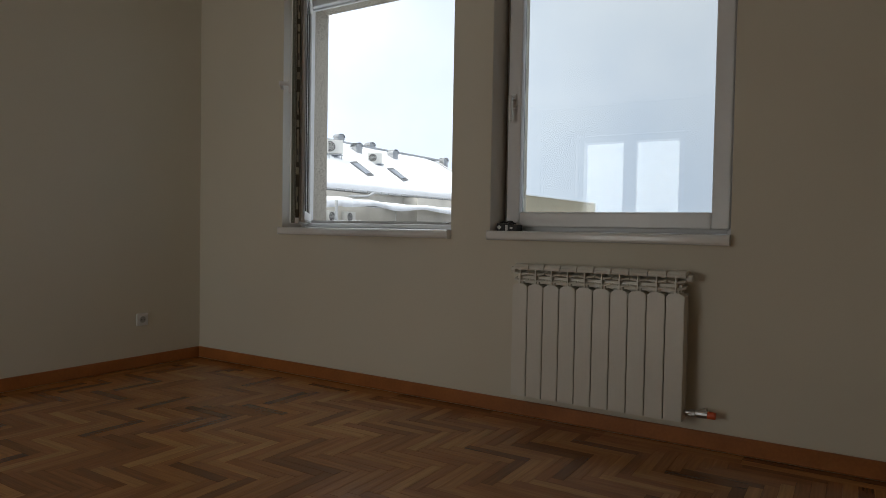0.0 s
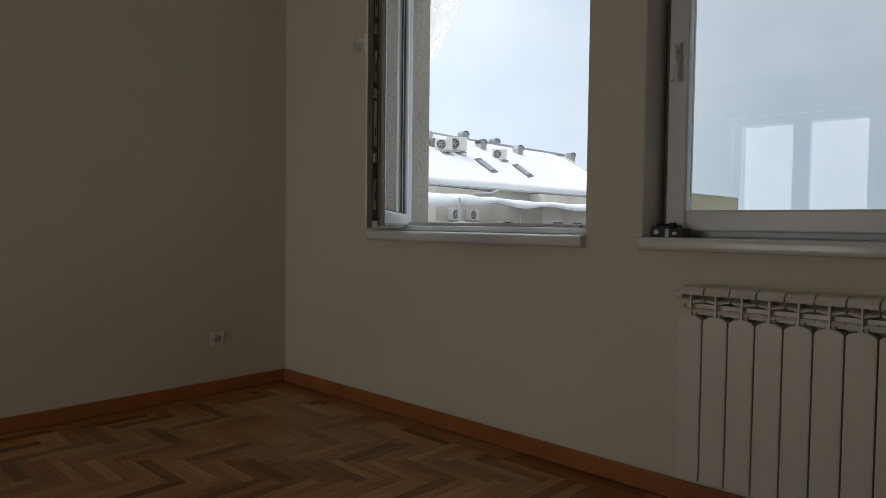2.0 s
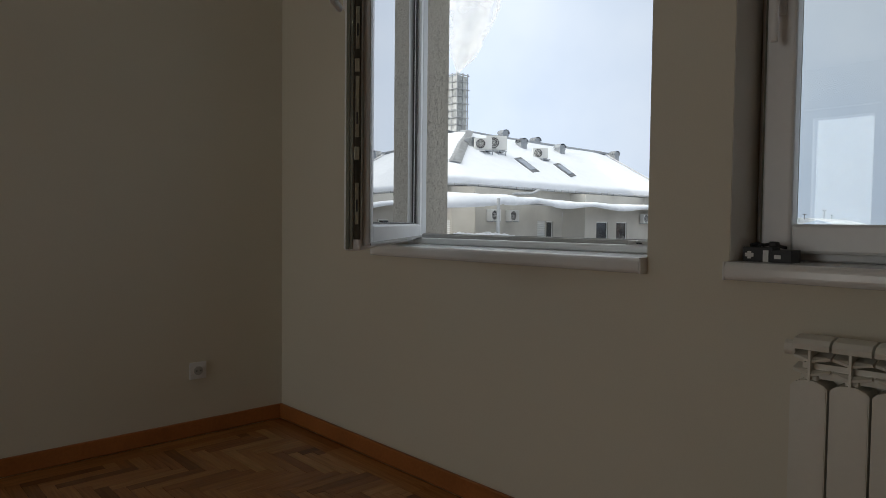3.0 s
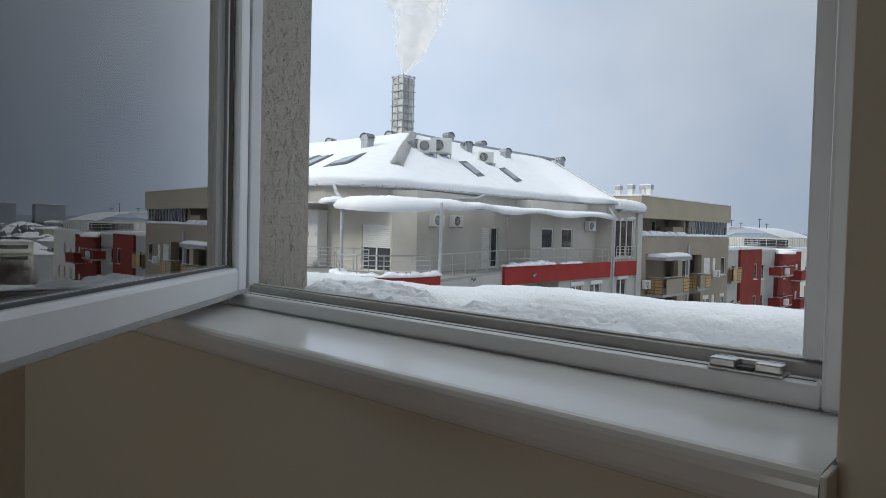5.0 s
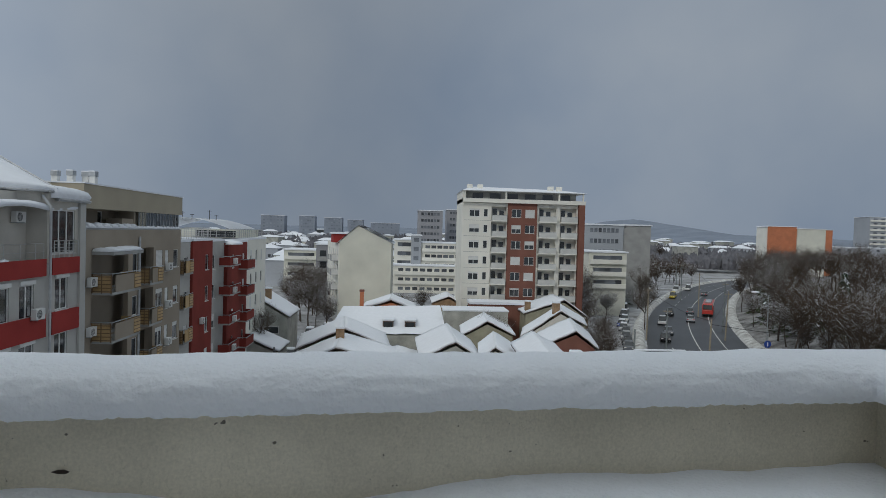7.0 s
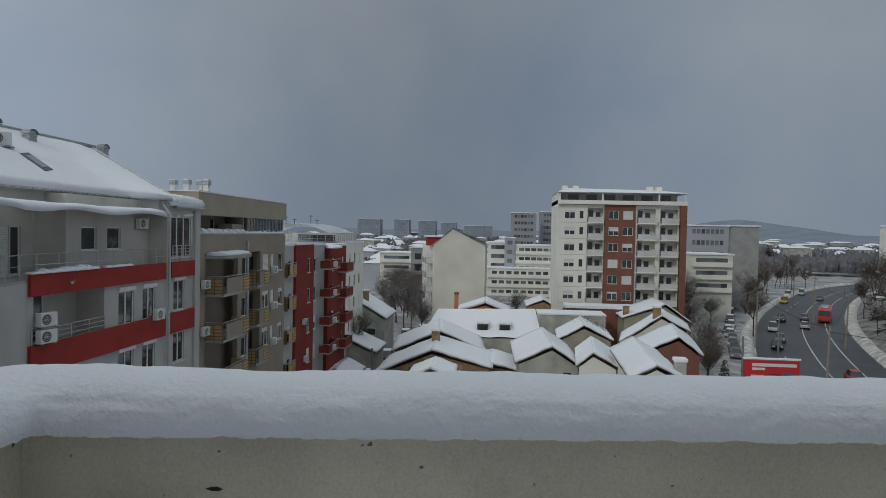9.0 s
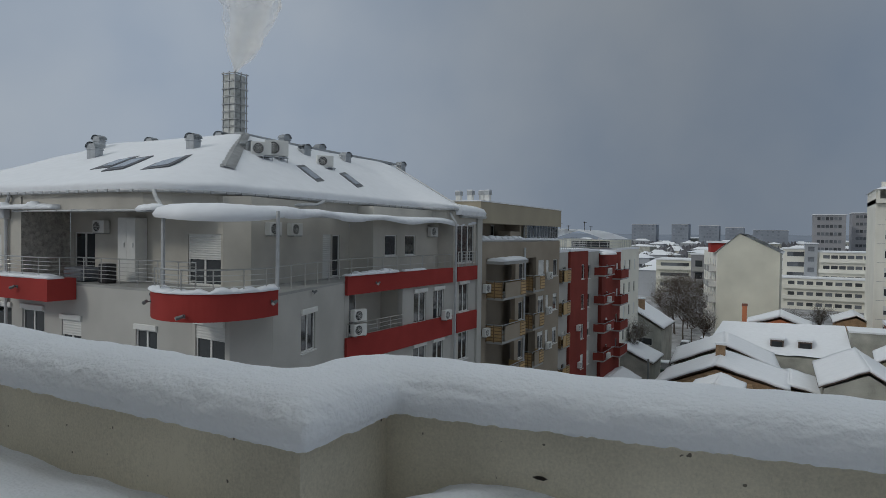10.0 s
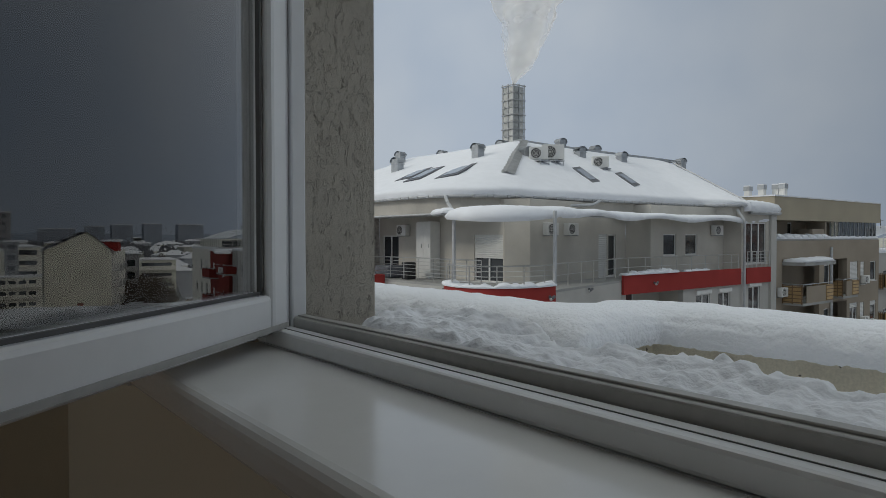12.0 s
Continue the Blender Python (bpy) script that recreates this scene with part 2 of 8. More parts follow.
M["grey"] = mat("grey_render", (0.53, 0.505, 0.455), 0.9, 0.18, 0.5, 40, 0.2, spec=0.2)
M["greylow"] = mat("light_grey_render", (0.475, 0.465, 0.44), 0.9, 0.12, 0.5, 40, 0.2, spec=0.2)
M["red"] = mat("red_render", (0.33, 0.045, 0.04), 0.85, 0.12, 0.7, 40, 0.2, spec=0.2)
M["red_dark"] = mat("dull_red_render", (0.23, 0.045, 0.035), 0.88, 0.14, 0.6, 30, 0.2, spec=0.2)
M["brown"] = mat("brown_render", (0.325, 0.28, 0.225), 0.9, 0.10, 0.5, 40, 0.2, spec=0.2)
M["khaki"] = mat("khaki_cladding", (0.39, 0.345, 0.26), 0.8, 0.08, 0.5, 40, 0.1)
M["white"] = mat("white_render", (0.81, 0.79, 0.715), 0.9, 0.08, 0.25, 20, 0.1, spec=0.2)
M["cream"] = mat("cream_render", (0.70, 0.69, 0.60), 0.9, 0.12, 0.2, 20, 0.1, spec=0.2)
M["tile_red"] = mat("brick_red_facade", (0.22, 0.10, 0.075), 0.85, 0.14, 0.6, 30, 0.15, spec=0.2)
M["terracotta"] = mat("terracotta_render", (0.55, 0.20, 0.10), 0.85, 0.12, 0.5, 30, 0.1)
M["olive"] = mat("olive_render", (0.36, 0.34, 0.25), 0.92, 0.2, 0.7, 20, 0.2)
M["old"] = mat("stained_plaster", (0.42, 0.42, 0.38), 0.92, 0.3, 0.6, 14, 0.2)
M["brick"] = mat("old_brickwork", (0.30, 0.20, 0.12), 0.92, 0.3, 1.5, 12, 0.4, dist=0.03)
M["pane"] = mat("dark_window_pane", (0.035, 0.04, 0.045), 0.06, 0.3, 0.8, 10, 0.0, spec=0.8)
M["frame"] = mat("white_window_frame", (0.72, 0.72, 0.70), 0.5, 0.05, 3, 30, 0.02)
M["shutter"] = mat("roller_shutter", (0.66, 0.66, 0.64), 0.55, 0.06, 2, 30, 0.05)
M["tan_slat"] = mat("amber_panel", (0.50, 0.34, 0.16), 0.5, 0.2, 2, 30, 0.05)
M["asphalt"] = mat("wet_asphalt", (0.05, 0.052, 0.056), 0.45, 0.35, 0.15, 4, 0.2, dist=0.02)
M["paint_line"] = mat("road_paint", (0.62, 0.62, 0.60), 0.7, 0.2, 1, 12, 0.05)
M["bark"] = mat("dark_bark", (0.075, 0.06, 0.05), 0.95, 0.3, 4, 30, 0.5)
M["evergreen"] = mat("dark_evergreen", (0.035, 0.055, 0.03), 0.9, 0.4, 1, 6, 0.3)
M["concrete"] = mat("grey_concrete", (0.36, 0.36, 0.35), 0.9, 0.15, 0.6, 20, 0.2)
# concrete panel greyed and lightened in colour to stand for haze
M["haze_block"] = mat("hazy_concrete_panel", (0.40, 0.42, 0.45), 0.9, 0.1, 0.1, 3, 0.0)
# dark concrete of the stepped tower, its colour raised for haze
M["darktower"] = mat("hazed_weathered_concrete", (0.185, 0.20, 0.225), 0.9, 0.2, 0.08, 1, 0.0)
M["darktower_pale"] = mat("grey_panel_tower", (0.34, 0.34, 0.36), 0.9, 0.15, 0.1, 2, 0.0)
M["black"] = mat("black_paint", (0.02, 0.02, 0.02), 0.5, 0.2, 4, 30, 0.03)
M["tram"] = mat("tram_red", (0.50, 0.04, 0.03), 0.35, 0.08, 1, 10, 0.0)
M["wood_pole"] = mat("weathered_pole", (0.30, 0.26, 0.20), 0.9, 0.2, 3, 30, 0.2)
M["board_red"] = mat("red_board", (0.55, 0.03, 0.035), 0.5, 0.06, 1, 10, 0.0)


def parquet_mat():
    m = bpy.data.materials.new("oak_parquet")
    m.use_nodes = True
    nt = m.node_tree
    N, L = nt.nodes.new, nt.links.new
    b = nt.nodes["Principled BSDF"]
    b.inputs["Roughness"].default_value, b.inputs["Specular IOR Level"].default_value = 0.23, 0.5
    oi, gi = N("ShaderNodeObjectInfo"), N("ShaderNodeNewGeometry")
    rnd = N("ShaderNodeMath")
    rnd.operation = "ADD"
    L(oi.outputs["Random"], rnd.inputs[0])
    L(gi.outputs["Random Per Island"], rnd.inputs[1])
    fr = N("ShaderNodeMath")
    fr.operation = "FRACT"
    L(rnd.outputs[0], fr.inputs[0])
    ramp = N("ShaderNodeValToRGB")
    e = ramp.color_ramp.elements
    e[0].color, e[1].color = (0.15, 0.056, 0.016, 1), (0.50, 0.255, 0.088, 1)
    for p, c in ((0.2, (0.29, 0.115, 0.034, 1)), (0.6, (0.375, 0.163, 0.049, 1)), (0.88, (0.43, 0.20, 0.066, 1))):
        ramp.color_ramp.elements.new(p).color = c
    L(fr.outputs[0], ramp.inputs[0])
    tc, mp = N("ShaderNodeTexCoord"), N("ShaderNodeMapping")
    mp.inputs["Scale"].default_value = (5, 90, 20)
    L(tc.outputs["UV"], mp.inputs[0])
    grain = N("ShaderNodeTexNoise")
    grain.noise_dimensions = "4D"
    grain.inputs["Scale"].default_value, grain.inputs["Detail"].default_value, grain.inputs["Distortion"].default_value = 1.0, 5, 0.8
    L(mp.outputs[0], grain.inputs["Vector"])
    wm = N("ShaderNodeMath")
    wm.operation = "MULTIPLY"
    wm.inputs[1].default_value = 50
    L(fr.outputs[0], wm.inputs[0])
    L(wm.outputs[0], grain.inputs["W"])
    mr = N("ShaderNodeMapRange")
    mr.inputs["From Min"].default_value, mr.inputs["From Max"].default_value = 0.25, 0.75
    mr.inputs["To Min"].default_value, mr.inputs["To Max"].default_value = 0.72, 1.25
    L(grain.outputs["Fac"], mr.inputs["Value"])
    hs = N("ShaderNodeHueSaturation")
    L(mr.outputs[0], hs.inputs["Value"])
    L(ramp.outputs[0], hs.inputs["Color"])
    L(hs.outputs[0], b.inputs["Base Color"])
    bp = N("ShaderNodeBump")
    bp.inputs["Strength"].default_value, bp.inputs["Distance"].default_value = 0.12, 0.001
    L(grain.outputs["Fac"], bp.inputs["Height"])
    L(bp.outputs[0], b.inputs["Normal"])
    return m


M["parquet"] = parquet_mat()

# ---- room shell ----
ROOM_X, ROOM_Y, CEIL = 5.4, -5.6, 2.72
WALL = 0.40
W1 = (0.82, 2.115, 0.8965, 2.44)
W2 = (2.355, 3.535, 0.8965, 2.44)


def holed(bm, axis, a0, a1, z0, z1, n0, n1, holes):
    """A slab along x or y with rectangular holes right through it."""
    us = sorted({a0, a1, *[h[0] for h in holes], *[h[1] for h in holes]})
    zs = sorted({z0, z1, *[h[2] for h in holes], *[h[3] for h in holes]})
    us = [u for u in us if a0 <= u <= a1]
    zs = [z for z in zs if z0 <= z <= z1]
    for i in range(len(us) - 1):
        for j in range(len(zs) - 1):
            u, z = (us[i] + us[i + 1]) / 2, (zs[j] + zs[j + 1]) / 2
            if any(h[0] < u < h[1] and h[2] < z < h[3] for h in holes):
                continue
            if axis == "x":
                box(bm, us[i], us[i + 1], n0, n1, zs[j], zs[j + 1])
            else:
                box(bm, n0, n1, us[i], us[i + 1], zs[j], zs[j + 1])
    bmesh.ops.remove_doubles(bm, verts=bm.verts, dist=1e-5)
    seen = {}
    for f in list(bm.faces):
        key = tuple(round(c, 4) for c in f.calc_center_median())
        seen.setdefault(key, []).append(f)
    dead = [f for fs in seen.values() if len(fs) > 1 for f in fs]
    bmesh.ops.delete(bm, geom=dead, context="FACES")


def room_shell():
    bm = bmesh.new()
    holed(bm, "x", -0.3, ROOM_X + 0.3, -0.2, CEIL + 0.3, 0.0, WALL - 0.02, [W1, W2])
    single("wall_north", bm, M["wall"], "plain off-white painted wall with two window openings", "wall", "structure")
    bm = bmesh.new()
    holed(bm, "x", -9.0, ROOM_X + 3, -0.2, CEIL + 0.8, WALL - 0.02, WALL, [(0.842, 2.095, 0.893, 2.42), (2.375, 3.515, 0.885, 2.42)])
    single("wall_outside", bm, M["stucco"], "grooved grey stucco on the outside of the house wall", "wall", "structure")
    bm = bmesh.new()
    box(bm, -0.3, -0.0, ROOM_Y - 0.3, 0.0, -0.2, CEIL + 0.3)
    single("wall_west", bm, M["wall"], "plain off-white painted wall with a power socket", "wall", "structure")
    bm = bmesh.new()
    box(bm, ROOM_X, ROOM_X + 0.3, ROOM_Y - 0.3, 0.0, -0.2, CEIL + 0.3)
    single("wall_east", bm, M["wall"], "plain off-white painted wall", "wall", "structure")
    bm = bmesh.new()
    holed(bm, "x", 0.0, ROOM_X, -0.2, CEIL + 0.3, ROOM_Y - 0.3, ROOM_Y, [(0.55, 2.05, 0.0, 2.3)])
    single("wall_south", bm, M["wall"], "off-white painted wall with a glazed balcony door", "wall", "structure")
    bm = bmesh.new()
    box(bm, -0.3, ROOM_X + 0.3, ROOM_Y - 0.3, WALL, CEIL, CEIL + 0.25)
    single("ceiling", bm, M["ceil"], "plain white painted ceiling", "ceiling", "structure")


room_shell()


def reveal_left():
    """Grooved stucco lining of the outer reveals."""
    for n, (a, b) in enumerate(((0.842, 2.095), (2.375, 3.515))):
        bm = bmesh.new()
        z0 = 0.893
        box(bm, a - 0.022, a + 0.002, 0.245, WALL - 0.021, z0, 2.42)
        box(bm, b - 0.002, b + 0.020, 0.245, WALL - 0.021, z0, 2.42)
        box(bm, a + 0.002, b - 0.002, 0.245, WALL - 0.021, 2.418, 2.44)
        single("trim_%d" % (n + 1), bm, M["stucco"], "grooved stucco lining of the outer window reveal", "trim", "structure")


reveal_left()


def plaster_reveals():
    """White plaster on the inner sides of the window openings."""
    k = 5
    for a, b, z0, z1 in (W1, W2):
        for x0, x1 in ((a - 0.001, a + 0.0015), (b - 0.0015, b + 0.001)):
            bm = bmesh.new()
            box(bm, x0, x1, 0.003, 0.168, z0 + 0.05, z1)
            single("trim_%d" % k, bm, M["ceil"], "white plaster on the side of the window opening", "trim", "structure")
            k += 1


plaster_reveals()


# ---- windows ----
def ring(bm, x0, x1, z0, z1, y0, y1, w, bevel=0.006, low=None):
    low = w if low is None else low
    box(bm, x0, x0 + w, y0, y1, z0, z1, bevel)
    box(bm, x1 - w, x1, y0, y1, z0, z1, bevel)
    if low:
        box(bm, x0 + w, x1 - w, y0 + 0.001, y1 - 0.001, z0, z0 + low, bevel)
    box(bm, x0 + w, x1 - w, y0 + 0.001, y1 - 0.001, z1 - w, z1, bevel)


def fixed_frame(name, a, b, z0, z1, label):
    w = thing(name, label, "window", ((a + b) / 2, 0.2, z0), kind="structure")
    bm = bmesh.new()
    ring(bm, a, b, z0, z1, 0.170, 0.215, 0.040, 0.005, 0.028)
    part("window_frame", bm, M["pvc"], w, "white plastic outer frame")
    bm = bmesh.new()
    box(bm, a + 0.001, b - 0.001, 0.1735, 0.2435, 0.8975, z0 - 0.0005)
    part("sub_frame", bm, M["pvc"], w)
    bm = bmesh.new()
    ring(bm, a + 0.002, b - 0.002, z0 + 0.004, z1 - 0.004, 0.2155, 0.243, 0.044, 0.003, 0.0)
    if name == "window_1":
        box(bm, b - 0.070, b - 0.0462, 0.2165, 0.2425, z0 + 0.0465, z1 - 0.0485, 0.003)
    part("rebate", bm, M["pvc"], w, "white plastic rebate")
    bm = bmesh.new()
    box(bm, a + 0.047, b - 0.047, 0.2165, 0.242, z0 + 0.004, z0 + 0.043, 0.003)
    box(bm, a + 0.047, b - 0.047, 0.226, 0.2415, z0 + 0.0431, z0 + 0.046, 0.001)
    part("threshold_rail", bm, M["rail_grey"], w, "worn grey rail at the foot of the window")
    bm = bmesh.new()
    box(bm, a + 0.048, b - 0.048, 0.1885, 0.190, z0 + 0.0278, z0 + 0.0290)
    part("seal", bm, M["gasket"], w, "thin black rubber seal")
    return w


win1 = fixed_frame("window_1", 0.822, 2.105, 0.946, 2.44, "open white plastic casement window")
win2 = fixed_frame("window_2", 2.357, 3.533, 0.946, 2.44, "closed white plastic casement window")


def sash(parent, m, width, z0, z1, label, lever_flat=False, glass="glass"):
    """A casement in its own plane: u from the hinge, v through its depth; m sets it in place."""
    def put(name, bm, material, up, lab="", smooth=False):
        bmesh.ops.transform(bm, matrix=m, verts=bm.verts)
        return part(name, bm, material, up, lab, smooth)
    bm = bmesh.new()
    for f, d0, d1 in ((0.078, -0.030, 0.018), (0.060, 0.0185, 0.038)):
        e = 0.012 if d0 > 0 else 0.0
        ring(bm, e, width - e, z0 + e, z1 - e, d0, d1, f, 0.008)
    s = put("sash", bm, M["pvc"], parent, label)
    bm = bmesh.new()
    box(bm, 0.07, width - 0.07, 0.004, 0.010, z0 + 0.07, z1 - 0.07)
    g = put("pane", bm, M[glass], s)
    g.visible_shadow = False
    bm = bmesh.new()
    ring(bm, 0.0722, width - 0.0722, z0 + 0.0722, z1 - 0.0722, -0.004, 0.019, 0.005, 0.0)
    put("glazing_seal", bm, M["gasket"], s)
    # the free edge: a grey rubber lip, then a flat dark strip for the groove that holds the lock gear
    bm = bmesh.new()
    u = width + 0.0005
    box(bm, u, u + 0.004, -0.023, -0.013, z0 + 0.004, z1 - 0.004, 0.001)
    box(bm, u, u + 0.0025, -0.012, -0.004, z0 + 0.004, z1 - 0.004, 0.001)
    put("lip_seal", bm, M["lip"], s, "grey-green rubber lip")
    bm = bmesh.new()
    box(bm, u, u + 0.001, -0.003, 0.0165, z0 + 0.03, z1 - 0.03)
    put("lock_groove", bm, M["groove"], s, "dark groove in the sash edge")
    for k in range(6):
        z = z0 + 0.07 + k * (z1 - z0 - 0.30) / 5
        bm = bmesh.new()
        box(bm, u + 0.001, u + 0.0035, 0.002, 0.012, z, z + 0.11 + 0.05 * (k % 2), 0.0008)
        box(bm, u + 0.001, u + 0.006, 0.000, 0.013, z + 0.17, z + 0.205, 0.0015)
        put("lock_plate", bm, M["lock"], s, "dull zinc lock plate")
        bm = bmesh.new()
        for q in (0.018, 0.085):
            rod(bm, (u + 0.0034, 0.007, z + q), (u + 0.0048, 0.007, z + q), 0.0048, 10)
        put("screw", bm, M["lock"], s)
        bm = bmesh.new()
        box(bm, u + 0.0034, u + 0.0038, 0.0045, 0.0095, z + 0.034, z + 0.066)
        put("slot", bm, M["dark"], s)
    bm = bmesh.new()
    box(bm, width - 0.020, width + 0.0004, 0.0385, 0.0415, z0 + 0.02, z1 - 0.02)
    box(bm, 0.02, width - 0.02, 0.0385, 0.0415, z0 + 0.0135, z0 + 0.022)
    put("edge_seal", bm, M["rail_grey"], s)
    bm = bmesh.new()
    hu, hz = width - 0.038, (z0 + z1) / 2 - 0.05
    box(bm, hu - 0.014, hu + 0.014, -0.040, -0.030, hz - 0.035, hz + 0.035, 0.004)
    rod(bm, (hu, -0.040, hz + 0.01), (hu, -0.075, hz + 0.01), 0.010, 12)
    if lever_flat:
        box(bm, hu - 0.115, hu + 0.012, -0.088, -0.070, hz, hz + 0.020, 0.006)
    else:
        box(bm, hu - 0.010, hu + 0.010, -0.088, -0.070, hz - 0.115, hz + 0.022, 0.006)
    put("handle", bm, M["pvc"], s, "white lever handle")
    return s


OPEN = 48.0
# the open casement turns about its left edge into the room
sash(win1, pose(0.848, 0.185, 0, 0, 0, -OPEN), 1.235, 0.962, 2.412, "white casement swung open into the room", True, "sash_glass")
# the closed one hangs on its right edge: mirrored so that the handle is on the left
sash(win2, Matrix.Translation((3.508, 0.160, 0)) @ Matrix.Diagonal((-1, 1, 1, 1)), 1.124, 0.968, 2.412, "closed white casement")


def hinge_plate():
    h = thing("latch_plate", "steel striker plate screwed on the window rebate", "latch", (1.9849, 0.195, 0.974))
    bm = bmesh.new()
    box(bm, 1.9440, 2.0270, 0.1720, 0.2060, 0.9745, 0.9775, 0.001)
    box(bm, 1.9454, 1.9751, 0.1740, 0.1940, 0.9775, 0.9880, 0.002)
    box(bm, 1.9967, 2.0256, 0.1740, 0.1940, 0.9775, 0.9880, 0.002)
    box(bm, 1.9476, 2.0234, 0.1930, 0.2040, 0.9775, 0.9870, 0.002)
    part("plate", bm, M["steel"], h)
    bm = bmesh.new()
    box(bm, 1.9765, 1.9953, 0.1740, 0.1920, 0.9776, 0.9815)
    part("slot", bm, M["dark"], h, "dark slot of the striker")
    for sx in (1.9534, 1.9621, 2.0097, 2.0184):
        bm = bmesh.new()
        rod(bm, (sx, 0.1980, 0.9860), (sx, 0.1980, 0.9882), 0.0042, 10)
        part("screw", bm, M["galv"], h)


hinge_plate()


def sill_board(name, a, b, label):
    bm = bmesh.new()
    box(bm, a, b, -0.040, 0.172, 0.897, 0.945, 0.0)
    front = [e for e in bm.edges if all(v.co.y < 0 for v in e.verts) and abs(e.verts[0].co.z - e.verts[1].co.z) < 1e-4]
    bmesh.ops.bevel(bm, geom=front, offset=0.016, segments=4, affect="EDGES", profile=0.5)
    # the board is notched round the wall where it stands past the reveal
    single(name, bm, M["sill"], label, "window sill", "structure")


sill_board("sill_1", 0.826, 2.110, "glossy white window sill board")
sill_board("sill_2", 2.360, 3.530, "glossy white window sill board")


def sill_ends(name, a, b):
    bm = bmesh.new()
    box(bm, a - 0.006, a - 0.0005, -0.040, -0.0005, 0.897, 0.945, 0.002)
    box(bm, b + 0.0005, b + 0.006, -0.040, -0.0005, 0.897, 0.945, 0.002)
    single(name, bm, M["sill"], "white end piece of the window sill", "window sill", "structure")


sill_ends("trim_3", 0.826, 2.110)
sill_ends("trim_4", 2.360, 3.530)


def outer_sills():
    for n, (a, b) in enumerate(((0.846, 2.09), (2.38, 3.51))):
        bm = bmesh.new()
        box(bm, a, b, 0.245, 0.46, 0.905, 0.925, 0.003)
        single("sill_%d" % (n + 3), bm, M["galv"], "grey sheet metal outer window sill", "window sill", "structure")


outer_sills()


def balcony_door():
    d = thing("door_1", "white plastic double balcony door with glass panes", "door", (1.3, ROOM_Y - 0.1, 0), kind="structure")
    for a, b in ((0.55, 1.30), (1.30, 2.05)):
        bm = bmesh.new()
        ring(bm, a, b, 0.0, 2.3, ROOM_Y - 0.16, ROOM_Y - 0.09, 0.09, 0.006)
        leaf = part("door_leaf", bm, M["pvc"], d)
        bm = bmesh.new()
        box(bm, a + 0.088, b - 0.088, ROOM_Y - 0.128, ROOM_Y - 0.120, 0.088, 2.212)
        part("pane", bm, M["glass"], leaf).visible_shadow = False


balcony_door()


# ---- parquet, skirting ----
def plank_mesh(l, w, h):
    bm = bmesh.new()
    g = 0.0006
    box(bm, -l / 2 + g, l / 2 - g, -w / 2 + g, w / 2 - g, 0, h)
    top = [e for e in bm.edges if all(v.co.z > h / 2 for v in e.verts)]
    bmesh.ops.bevel(bm, geom=top, offset=0.0012, segments=1, affect="EDGES")
    uv = bm.loops.layers.uv.new("uv")
    for f in bm.faces:
        for lp in f.loops:
            lp[uv].uv = (lp.vert.co.x, lp.vert.co.y)
    me = bpy.data.meshes.new("plank")
    bm.to_mesh(me)
    bm.free()
    me.materials.append(M["parquet"])
    return me


